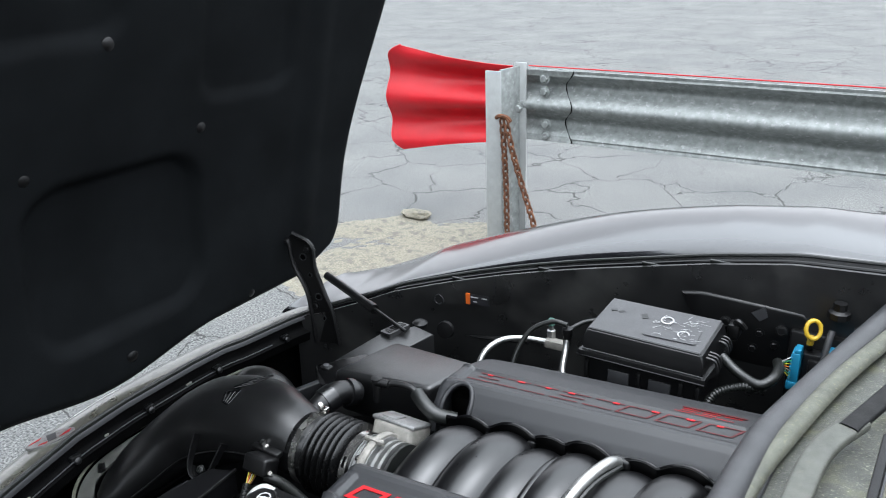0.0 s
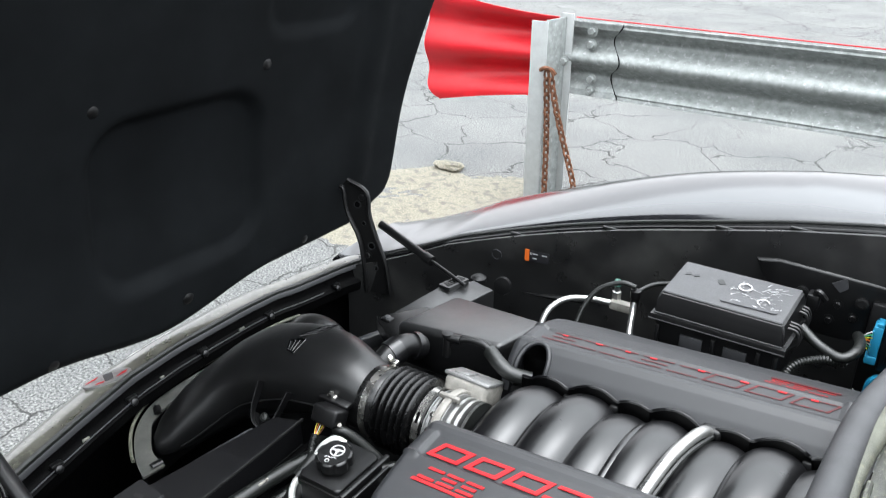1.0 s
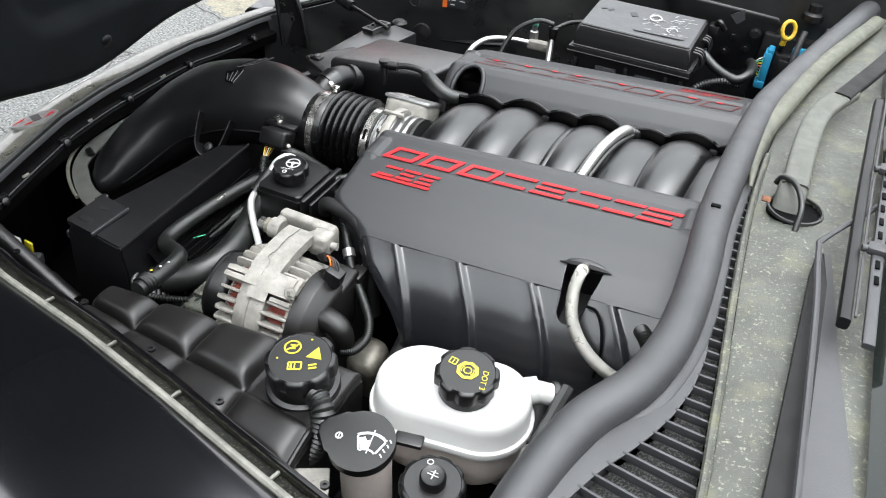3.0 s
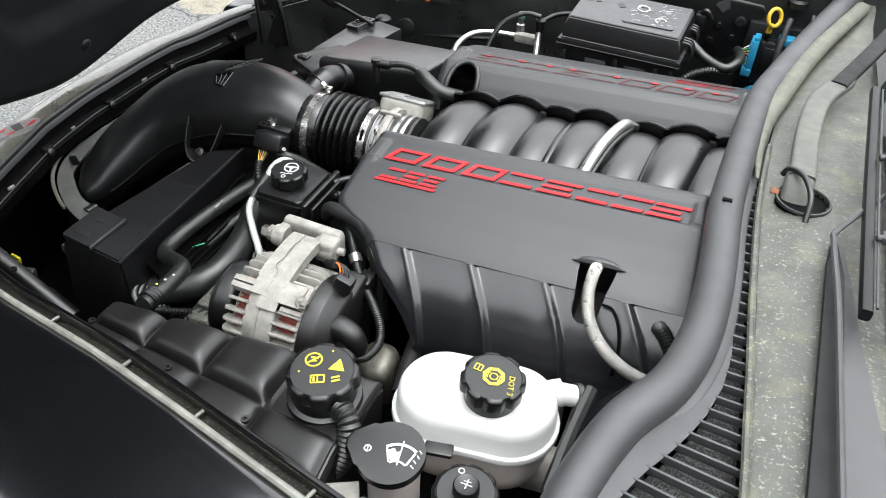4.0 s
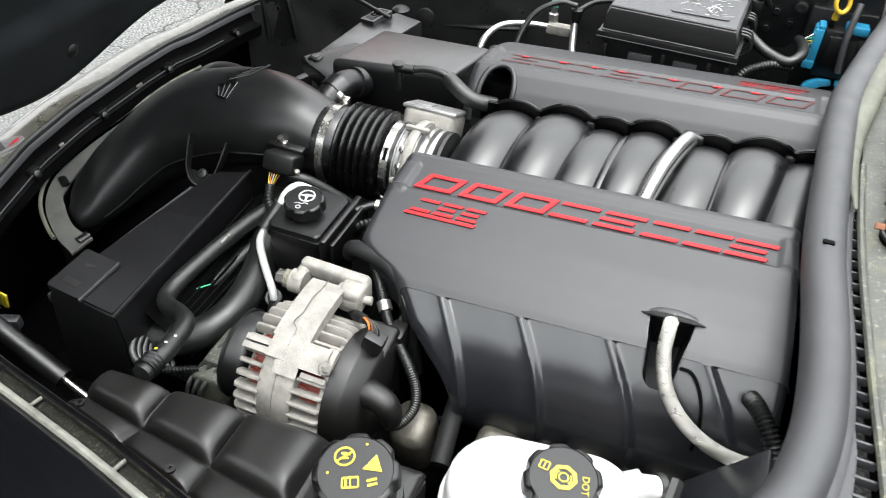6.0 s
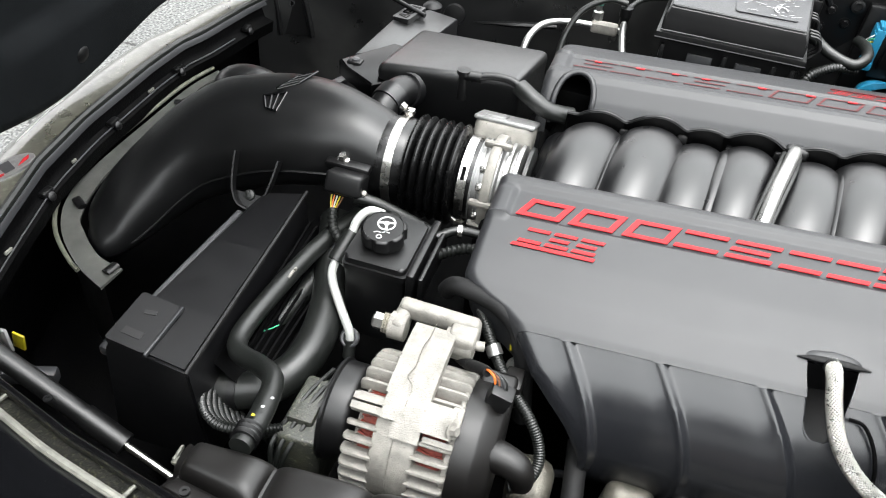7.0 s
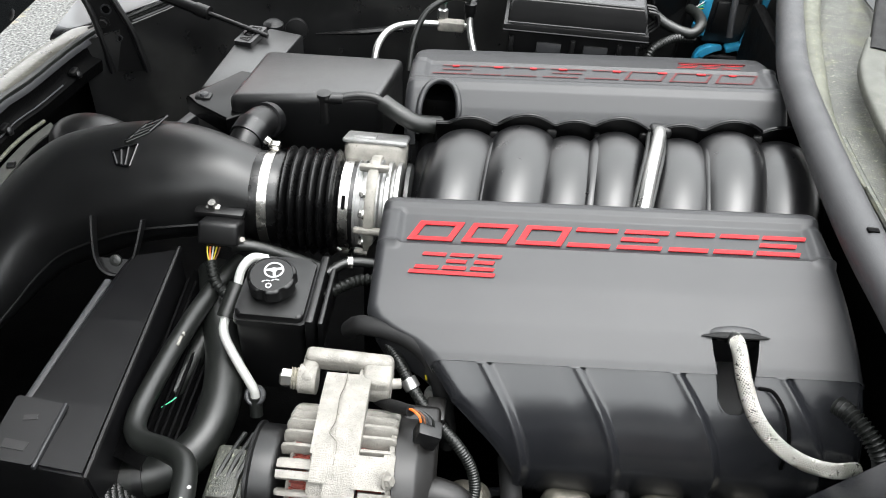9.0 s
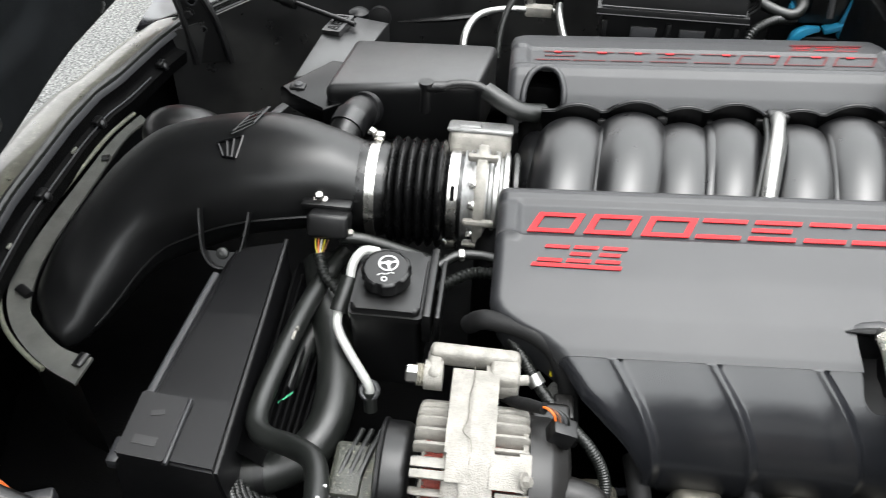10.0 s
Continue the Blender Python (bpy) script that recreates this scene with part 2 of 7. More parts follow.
    b.inputs["Roughness"].default_value = 0.85
    bump = nt.nodes.new("ShaderNodeBump")
    bump.inputs["Strength"].default_value, bump.inputs["Distance"].default_value = 0.5, 0.005
    nt.links.new(agg.outputs["Fac"], bump.inputs["Height"])
    nt.links.new(bump.outputs["Normal"], b.inputs["Normal"])
    return m


M_ASPHALT = asphalt()
M_SAND = material("sandy_gravel", (0.150, 0.138, 0.106), 0.9, grain=0.8, grain_size=0.004, stain=0.45, stain_size=0.008, second=(0.09, 0.085, 0.07), second_size=0.05, second_edge=(0.50, 0.62))


# ---- builders ----
def thing(name, loc, label, category, group="", kind=""):
    ob = new(name)
    ob.empty_display_size = 0.02
    ob.location = loc
    return tagged(ob, label, category, group, kind)


def base_of(ob):
    p = Vector((0, 0, 0))
    while ob:
        p += ob.location
        ob = ob.parent
    return p


def part(name, bm, mat, parent=None, label="", smooth=True, sharp=38, origin=None):
    """Links a bmesh, given in world places, as one mesh object."""
    off = Vector(origin) if origin is not None else (base_of(parent) if parent else Vector((0, 0, 0)))
    bmesh.ops.recalc_face_normals(bm, faces=bm.faces)
    bmesh.ops.translate(bm, verts=bm.verts, vec=-off)
    me = bpy.data.meshes.new(name)
    bm.to_mesh(me)
    bm.free()
    me.materials.append(mat)
    if smooth:
        me.polygons.foreach_set("use_smooth", [True] * len(me.polygons))
        me.set_sharp_from_angle(angle=radians(sharp))
    ob = new(name, me)
    if origin is not None:
        ob.location = off - (base_of(parent) if parent else Vector((0, 0, 0)))
    elif not parent:
        ob.location = off
    if parent:
        ob.parent = parent
    if label:
        ob["label"] = label
    return ob


def axes(origin, z, x_hint=(1, 0, 0)):
    """A frame at origin whose z axis points along z."""
    z = Vector(z).normalized()
    x = Vector(x_hint) - Vector(x_hint).dot(z) * z
    if x.length < 1e-4:
        x = Vector((0, 1, 0)) - Vector((0, 1, 0)).dot(z) * z
    x.normalize()
    y = z.cross(x)
    return Matrix.Translation(origin) @ Matrix((x, y, z)).transposed().to_4x4()


def merge(*bms):
    out = bms[0]
    for other in bms[1:]:
        tmp = bpy.data.meshes.new("tmp")
        other.to_mesh(tmp)
        other.free()
        out.from_mesh(tmp)
        bpy.data.meshes.remove(tmp)
    return out


def box(c, size, bev=0.003, seg=2, m=None):
    bm = bmesh.new()
    bmesh.ops.create_cube(bm, size=1.0)
    bmesh.ops.scale(bm, vec=size, verts=bm.verts)
    if bev:
        bmesh.ops.bevel(bm, geom=bm.edges[:], offset=min(bev, min(size) * 0.45), segments=seg, affect="EDGES", profile=0.5)
    bmesh.ops.transform(bm, matrix=Matrix.Translation(c) @ (m or Matrix()), verts=bm.verts)
    return bm


def prism(outline, z0, z1, m=None, bev=0.0, taper=1.0):
    """A solid from a flat outline between two heights; taper scales the upper outline about its middle."""
    bm = bmesh.new()
    n = len(outline)
    mx, my = sum(p[0] for p in outline) / n, sum(p[1] for p in outline) / n
    lo = [bm.verts.new((x, y, z0)) for x, y in outline]
    hi = [bm.verts.new((mx + (x - mx) * taper, my + (y - my) * taper, z1)) for x, y in outline]
    bm.faces.new(lo[::-1])
    top = bm.faces.new(hi)
    for i in range(n):
        bm.faces.new((lo[i], lo[(i + 1) % n], hi[(i + 1) % n], hi[i]))
    if bev:
        bmesh.ops.bevel(bm, geom=[e for e in top.edges], offset=bev, segments=3, affect="EDGES", profile=0.5)
    if m:
        bmesh.ops.transform(bm, matrix=m, verts=bm.verts)
    return bm


def rounded(w, h, r, n=5, cx=0.0, cy=0.0):
    """The outline of a rounded rectangle."""
    out = []
    for sx, sy, a in ((1, 1, 0), (-1, 1, 90), (-1, -1, 180), (1, -1, 270)):
        for i in range(n + 1):
            t = radians(a + 90 * i / n)
            out.append((cx + sx * (w / 2 - r) + r * math.cos(t), cy + sy * (h / 2 - r) + r * math.sin(t)))
    return out


def smooth_path(pts, n=8):
    """Catmull-Rom points through pts."""
    p = [Vector(q) for q in pts]
    p = [2 * p[0] - p[1]] + p + [2 * p[-1] - p[-2]]
    out = []
    for i in range(1, len(p) - 2):
        for k in range(n):
            t = k / n
            a, b, c, d = p[i - 1], p[i], p[i + 1], p[i + 2]
            out.append(0.5 * (2 * b + (c - a) * t + (2 * a - 5 * b + 4 * c - d) * t * t + (3 * b - a - 3 * c + d) * t ** 3))
    out.append(p[-2])
    return out


def tube(pts, r, seg=12, n=8, ribs=0, rib=0.0, flat=1.0, ease=True, hint=None, power=2.0):
    """A round hose along pts; r is a radius or a list of radii; ribs: corrugations in all, rib: their depth."""
    line = smooth_path(pts, n) if ease else [Vector(q) for q in pts]
    if ribs:
        dense, total = [], sum((b - a).length for a, b in zip(line, line[1:]))
        count = ribs * 6
        acc, i, run = 0.0, 0, 0.0
        for k in range(count + 1):
            want = total * k / count
            while i < len(line) - 2 and run + (line[i + 1] - line[i]).length < want:
                run += (line[i + 1] - line[i]).length
                i += 1
            seglen = max((line[i + 1] - line[i]).length, 1e-9)
            dense.append(line[i].lerp(line[i + 1], min(1.0, (want - run) / seglen)))
        line = dense
    bm = bmesh.new()
    rings, up = [], Vector(hint) if hint else Vector((0.13, 0.21, 0.97))
    for i, q in enumerate(line):
        d = (line[min(i + 1, len(line) - 1)] - line[max(i - 1, 0)]).normalized()
        side = d.cross(up)
        if side.length < 1e-3:
            side = d.cross(Vector((1, 0, 0)))
        side.normalize()
        u2 = side.cross(d).normalized()
        if not hint:
            up = u2
        if isinstance(r, (list, tuple)):
            f = i / (len(line) - 1) * (len(r) - 1)
            k = min(int(f), len(r) - 2)
            rad = r[k] + (r[k + 1] - r[k]) * (f - k)
        else:
            rad = r
        if ribs:
            rad += rib * (0.5 + 0.5 * math.cos(2 * math.pi * i / 6)) - rib
        rings.append([bm.verts.new(q + rad * (math.copysign(abs(math.cos(a)) ** (2 / power), math.cos(a)) * side + flat * math.copysign(abs(math.sin(a)) ** (2 / power), math.sin(a)) * u2))
                      for a in (2 * math.pi * k / seg for k in range(seg))])
    for a, b in zip(rings, rings[1:]):
        for k in range(seg):
            bm.faces.new((a[k], a[(k + 1) % seg], b[(k + 1) % seg], b[k]))
    bm.faces.new(rings[0][::-1])
    bm.faces.new(rings[-1])
    return bm


def lathe(profile, m, seg=32, lobes=0, depth=0.0, lobe_from=0.0):
    """A turned body: profile of (radius, height) about m's z axis; lobes scallop the radii over lobe_from."""
    bm = bmesh.new()
    rings = []
    for r, h in profile:
        ring = []
        for k in range(seg):
            a = 2 * math.pi * k / seg
            rr = r
            if lobes and r > lobe_from:
                w = math.cos(lobes * a)
                rr = r - depth * max(0.0, w) ** 1.5
            ring.append(bm.verts.new(m @ Vector((rr * math.cos(a), rr * math.sin(a), h))))
        rings.append(ring)
    for a, b in zip(rings, rings[1:]):
        for k in range(seg):
            bm.faces.new((a[k], a[(k + 1) % seg], b[(k + 1) % seg], b[k]))
    bm.faces.new(rings[0][::-1])
    bm.faces.new(rings[-1])
    return bm


def sheet(fn, nu, nv, keep=None):
    """A surface from fn(u, v) for u, v in 0..1; keep(u, v) may leave faces out."""
    bm = bmesh.new()
    vs = [[bm.verts.new(fn(i / nu, j / nv)) for j in range(nv + 1)] for i in range(nu + 1)]
    for i in range(nu):
        for j in range(nv):
            if keep is None or keep((i + 0.5) / nu, (j + 0.5) / nv):
                bm.faces.new((vs[i][j], vs[i + 1][j], vs[i + 1][j + 1], vs[i][j + 1]))
    return bm


def loft(rings, caps=True):
    bm = bmesh.new()
    vs = [[bm.verts.new(p) for p in ring] for ring in rings]
    n = len(vs[0])
    for a, b in zip(vs, vs[1:]):
        for k in range(n):
            bm.faces.new((a[k], a[(k + 1) % n], b[(k + 1) % n], b[k]))
    if caps:
        bm.faces.new(vs[0][::-1])
        bm.faces.new(vs[-1])
    return bm


def thicken(bm, d):
    """Gives a sheet its thickness."""
    bmesh.ops.recalc_face_normals(bm, faces=bm.faces)
    bmesh.ops.solidify(bm, geom=bm.faces[:], thickness=d)
    return bm


def lerp_table(table, x):
    """Straight-line value at x from rows of (x, value), in rising x."""
    if x <= table[0][0]:
        return table[0][1]
    for (x0, v0), (x1, v1) in zip(table, table[1:]):
        if x <= x1:
            return v0 + (v1 - v0) * (x - x0) / (x1 - x0)
    return table[-1][1]


def spline_at(rows, v):
    """A smooth value along rows of tuples, v from 0 to 1."""
    f = min(max(v, 0.0), 1.0) * (len(rows) - 1)
    k = min(int(f), len(rows) - 2)
    t = f - k
    p = [rows[max(k - 1, 0)], rows[k], rows[k + 1], rows[min(k + 2, len(rows) - 1)]]
    return [0.5 * (2 * b + (c - a) * t + (2 * a - 5 * b + 4 * c - d) * t * t + (3 * b - a - 3 * c + d) * t ** 3) for a, b, c, d in zip(*p)]


def ease(t):
    t = min(1.0, max(0.0, t))
    return t * t * (3 - 2 * t)


def hexbolt(c, axis, r=0.006, h=0.005, washer=True):
    m = axes(c, axis)
    bm = lathe([(r, 0), (r, h * 0.8), (r * 0.85, h), (0.0005, h)], m, seg=6)
    if washer:
        bm = merge(bm, lathe([(r * 1.5, -0.001), (r * 1.5, 0.001), (r * 0.5, 0.0012)], m, seg=16))
    return bm


def writing(words, size, m, mat, parent, name="lettering", depth=0.0006, label=""):
    cu = bpy.data.curves.new("letters", "FONT")
    cu.body, cu.size, cu.extrude = words, size, depth
    cu.align_x, cu.align_y = "CENTER", "CENTER"
    tmp = bpy.data.objects.new("tmp", cu)
    me = bpy.data.meshes.new_from_object(tmp)
    bpy.data.objects.remove(tmp)
    bpy.data.curves.remove(cu)
    bm = bmesh.new()
    bm.from_mesh(me)
    bpy.data.meshes.remove(me)
    bmesh.ops.transform(bm, matrix=m, verts=bm.verts)
    return part(name, bm, mat, parent, label, smooth=False)


def ring_print(m, r0, r1, seg=32, a0=0.0, a1=360.0, h=0.0006):
    """A flat printed ring or arc."""
    bm = bmesh.new()
    n = max(3, int(seg * (a1 - a0) / 360))
    rows = []
    for k in range(n + 1):
        a = radians(a0 + (a1 - a0) * k / n)
        rows.append([bm.verts.new(m @ Vector((r * math.cos(a), r * math.sin(a), z))) for r, z in ((r0, 0), (r0, h), (r1, h), (r1, 0))])
    for a, b in zip(rows, rows[1:]):
        for k in range(3):
            bm.faces.new((a[k], a[k + 1], b[k + 1], b[k]))
    return bm


def bar(m, x0, y0, x1, y1, w, h=0.0006):
    """A flat printed bar between two points of m's plane."""
    d = Vector((x1 - x0, y1 - y0, 0)).normalized()
    s = Vector((-d.y, d.x, 0)) * w / 2
    a, b = Vector((x0, y0, 0)), Vector((x1, y1, 0))
    return prism([(a - s).to_2d(), (b - s).to_2d(), (b + s).to_2d(), (a + s).to_2d()], 0, h, m)


# ---- ground and guard rail ----
ground = part("ground", sheet(lambda u, v: Vector((-60 + 120 * u, -60 + 120 * v, 0)), 4, 4), M_ASPHALT)
tagged(ground, "pale cracked asphalt of an old car park", "ground", kind="structure")


# Unseen wall, added only to darken reflections and light from the near side.
wall = part("unseen_light_block", box((-0.4, -1.85, 1.0), (14.0, 0.2, 2.0), 0.01), M_WALL)
tagged(wall, "plain dark grey wall, unseen, added to block low sky light", "wall", kind="structure")


def sand_height(u, v):
    x, y = -2.9 + 1.5 * u, 2.1 + 1.5 * v
    d = math.hypot((u - 0.5) * 2, (v - 0.5) * 2)
    z = 0.022 * max(0.0, 1 - d ** 2) * (0.5 + noise.noise(Vector((x * 3, y * 3, 0)))) + 0.012 * max(0, 1 - d) * noise.noise(Vector((x * 25, y * 25, 3)))
    return Vector((x, y, z - 0.008 + 0.006 * max(0.0, 1 - d)))


sand = part("sand_patch", sheet(sand_height, 60, 60), M_SAND)
tagged(sand, "yellowish loose sand and grit drifted on asphalt", "sand", kind="stuff")
rock = bmesh.new()
bmesh.ops.create_icosphere(rock, subdivisions=3, radius=1.0)
for v in rock.verts:
    k = 1 + 0.35 * noise.noise(v.co * 1.7) + 0.12 * noise.noise(v.co * 5)
    v.co = Vector((v.co.x * 0.09 * k, v.co.y * 0.05 * k, v.co.z * 0.025 * k)) + Vector((-2.27, 3.3, 0.018))
rock = part("broken_concrete_chunk", rock, M_SAND)
tagged(rock, "pale broken lump of concrete lying on asphalt", "rubble")

rail = thing("guard_rail", (-0.4, 3.2, 0), "galvanised steel guard rail bolted to a channel post", "guard rail")
RAIL_Z, RAIL_H = 0.668, 0.315


def w_section(k):
    """Depth and height of the two-hump beam, k from 0 to 1 upwards."""
    return 0.038 * math.cos(4 * math.pi * k) * (1 if 0.06 < k < 0.94 else 0.75), (k - 0.5) * RAIL_H


def beam(u, v):
    d, h = w_section(v)
    x = -1.62 + u * 5.6
    return Vector((x, 3.235 - d, RAIL_Z + h - 0.006 * (x + 1.6)))


part("beam", thicken(sheet(beam, 40, 48), 0.005), M_GALV, rail)


def splice(u, v):
    d, h = w_section(v)
    x = -1.64 + u * (0.245 + 0.03 * math.cos(4 * math.pi * v))
    return Vector((x, 3.228 - d, RAIL_Z + h * 0.985 - 0.006 * (x + 1.6)))


part("splice_plate", thicken(sheet(splice, 6, 40), 0.005), M_GALV, rail)
part("splice_edge", tube([splice(1.0, k / 40) + Vector((0, -0.005, 0)) for k in range(41)], 0.0028, 6, 1, ease=False), M_DARK, rail, "dark edge of the lapped joint")
part("painted_edge", tube([(-1.6, 3.250, RAIL_Z + RAIL_H / 2 + 0.003), (4.0, 3.250, RAIL_Z + RAIL_H / 2 - 0.031)], 0.0026, 8, 2), M_REDPAINT, rail, "red paint along the top edge")
for bx, bz in ((-1.50, 0.785), (-1.50, 0.73), (-1.49, 0.585), (-1.49, 0.535)):
    part("bolt", hexbolt((bx, 3.20, bz), (0, -1, 0), 0.016, 0.016), M_GALV, rail)
part("bolt", hexbolt((-1.585, 3.12, 0.665), (0, -1, 0), 0.014, 0.016), M_GALV, rail)

red_end = thing("rail_end_terminal", (-2.0, 3.2, 0), "flared red-painted end terminal of a guard rail", "guard rail")


def terminal(u, v):
    h = 2 * v - 1
    half = 0.172 + 0.085 * u ** 1.4
    reach = 0.75 - 0.10 * abs(h) ** 9
    d = 0.040 * math.cos(4 * math.pi * v) * (1 - 0.4 * u) + 0.008 * math.sin(9 * u + 3 * v) * u
    return Vector((-1.66 - reach * u, 3.25 - d + 0.05 * u * u, 0.66 + h * half - 0.03 * u))


part("terminal_plate", thicken(sheet(terminal, 30, 40), 0.005), M_REDPAINT, red_end)
part("rolled_edge", tube([terminal(1.0, k / 30) for k in range(31)], 0.006, 8, 1, ease=False), M_REDPAINT, red_end)
for v in (0.25, 0.75):
    p = terminal(0.06, v)
    part("bolt", hexbolt(p + Vector((0, -0.006, 0)), (0, -1, 0), 0.012, 0.012), M_REDPAINT, red_end)

post = thing("rail_post", (-1.66, 3.1, 0), "galvanised steel I-section guard rail post with chain", "post")
part("flange", box((-1.674, 3.055, 0.40), (0.075, 0.009, 0.86), 0.002), M_POST, post)
part("flange", box((-1.614, 3.195, 0.41), (0.058, 0.009, 0.88), 0.002), M_POST, post)
part("web", box((-1.632, 3.125, 0.40), (0.009, 0.135, 0.87), 0.002, m=Matrix.Rotation(radians(-10), 4, "Z")), M_GALV, post)

chain = thing("rusty_chain", (-1.6, 3.04, 0.15), "rusty iron chain hanging from a steel post", "chain")
part("shackle", tube([(-1.655, 3.045, 0.632), (-1.63, 3.03, 0.645), (-1.60, 3.035, 0.64), (-1.585, 3.045, 0.62)], 0.009, 8), M_RUST, chain)


def chain_run(points, pitch=0.028):
    line, k = smooth_path(points, 40), 0
    last = line[0]
    for q in line:
        if (q - last).length >= pitch:
            mid, d = (q + last) / 2, (q - last).normalized()
            m = axes(mid, d) @ Matrix.Rotation(radians(90 * (k % 2) + 20), 4, "Z")
            ring = [m @ Vector((0.0125 * math.sin(a), 0, 0.021 * math.cos(a))) for a in (2 * math.pi * j / 12 for j in range(12))]
            part("link", tube(ring + [ring[0]], 0.0052, 6, 1, ease=False), M_RUST, chain)
            last, k = q, k + 1


chain_run([(-1.605, 3.035, 0.63), (-1.565, 3.03, 0.48), (-1.52, 3.03, 0.34), (-1.455, 3.02, 0.16), (-1.44, 3.02, 0.02)])
chain_run([(-1.625, 3.04, 0.63), (-1.612, 3.04, 0.45), (-1.605, 3.04, 0.30), (-1.60, 3.04, 0.02)])

# ---- the car's body ----
MID = 0.905
car = thing("sports_car", (-0.6, MID, 0), "dark grey metallic sports car with its hood raised", "car")
LIP_Z = [(-1.34, 0.488), (-1.25, 0.505), (-1.16, 0.535), (-1.08, 0.568), (-0.95, 0.602), (-0.83, 0.632), (-0.58, 0.692), (-0.36, 0.745), (-0.2, 0.775), (0.2, 0.80)]


NEAR_Z = [(-1.34, 0.49), (-1.1, 0.55), (-0.95, 0.58), (-0.75, 0.62), (-0.6, 0.64), (-0.5, 0.65), (-0.35, 0.66), (0.2, 0.675)]
NEAR_HALF = [(-1.36, 0.44), (-1.25, 0.50), (-1.1, 0.555), (-0.95, 0.609), (-0.75, 0.665), (-0.6, 0.709), (-0.5, 0.739), (-0.35, 0.78), (0.2, 0.85)]


def lip_half(x, side=1):
    """Half the width of the engine bay's opening."""
    if side < 0:
        return lerp_table(NEAR_HALF, x)
    return 0.69 - 0.42 * max(0.0, -(x + 0.6)) ** 2 if x < -0.6 else 0.69 - 0.02 * (x + 0.6)


def lip_z(x, side=1):
    return lerp_table(NEAR_Z if side < 0 else LIP_Z, x)


def fender(side):
    rows = [(0.0, 0.0), (0.012, 0.012), (0.04, 0.021), (0.10, 0.027), (0.17, 0.018), (0.215, -0.015), (0.245, -0.07), (0.26, -0.16), (0.265, -0.3), (0.25, -0.5)]
    if side > 0:
        rows = [(0.0, 0.0), (0.012, 0.010), (0.05, 0.021), (0.12, 0.033), (0.19, 0.038), (0.25, 0.030), (0.285, 0.004), (0.30, -0.05), (0.305, -0.16), (0.30, -0.3), (0.29, -0.5)]

    def at(u, v):
        x = -1.36 + u * 1.66
        dy, dz = spline_at(rows, v)
        lift = 0.5 if side < 0 else 0.40 + 0.95 * math.exp(-((x + 0.58) / 0.40) ** 2)
        h = lip_z(x, side) + (dz * lift if dz > 0 else dz)
        return Vector((x, MID + side * (lip_half(x, side) + dy), h))

    return thicken(sheet(at, 90, 48), 0.004)


part("fender", fender(1), M_PAINT, car, "glossy black fender mirroring the sky")
part("fender", fender(-1), M_PAINT, car, "dusty black fender")


def flange(side, inner, depth):
    """The dusty channel between fender and inner wing."""
    prof = [(-0.004, -0.002), (-0.008, -0.014), (-0.03, -0.016), (-inner, -0.012), (-inner, -0.004), (-inner - 0.008, -0.004), (-inner - 0.010, -0.03), (-inner - 0.02, -depth)]

    def at(u, v):
        x = -1.30 + u * 1.42
        f = v * (len(prof) - 1)
        k = min(int(f), len(prof) - 2)
        t = f - k
        dy = prof[k][0] + (prof[k + 1][0] - prof[k][0]) * t
        dz = prof[k][1] + (prof[k + 1][1] - prof[k][1]) * t
        return Vector((x, MID + side * (lip_half(x, side) + dy), lip_z(x, side) + dz))

    return sheet(at, 70, 35)


part("inner_wing", flange(1, 0.040, 0.40), M_WING, car, "black plastic inner wing")
part("inner_wing", flange(-1, 0.024, 0.35), M_FLANGE, car, "dusty inner wing flange")
for side in (1, -1):
    edge = [(x, MID + side * (lip_half(x, side) - 0.004), lip_z(x, side) + 0.001) for x in np.linspace(-1.30, 0.1, 30)]
    part("lip_bead", tube(edge, 0.0040, 8, 2), M_LIP if side < 0 else M_RUBBER, car)
    for x in (-1.05, -0.86, -0.72, -0.60, -0.45, -0.30) if side < 0 else ():
        y = MID + side * (lip_half(x, side) - 0.020)
        part("clip", box((x, y, lip_z(x, side) - 0.010), (0.004, 0.026, 0.004), 0.0015, m=Matrix.Rotation(-0.25, 4, "Z")), M_LIP, car)
        part("clip_screw", lathe([(0.0045, 0), (0.0045, 0.003), (0.002, 0.003), (0.002, 0.001), (0.001, 0.001)], axes((x + 0.045, y + 0.010, lip_z(x + 0.045, side) - 0.014), (0, 0, 1)), 14), M_PLASTIC, car)

for x in (-0.92, -0.71, -0.47, -0.33):
    part("lip_clip", box((x, MID + lip_half(x) - 0.034, lip_z(x) - 0.006), (0.055, 0.007, 0.007), 0.002), M_RUBBER, car)
part("inner_bead", tube([(x, MID + lip_half(x) - 0.030, lip_z(x) - 0.004) for x in np.linspace(-1.25, 0.05, 30)], 0.0040, 8, 2), M_GLOSS, car)
part("inner_bead", tube([(x, MID - lip_half(x, -1) + 0.028, lip_z(x, -1) - 0.002) for x in np.linspace(-1.25, 0.0, 30)], 0.0032, 10, 2, flat=0.6), M_GLOSS, car, "smooth dark inner lip")

# front bumper and its slam panel
NOSE = [(-0.72, -1.10), (-0.62, -1.16), (-0.5, -1.222), (-0.38, -1.262), (-0.27, -1.296), (-0.15, -1.330), (-0.03, -1.345), (0.15, -1.348), (0.24, -1.343), (0.29, -1.328), (0.42, -1.308), (0.5, -1.288), (0.62, -1.21), (0.72, -1.10)]


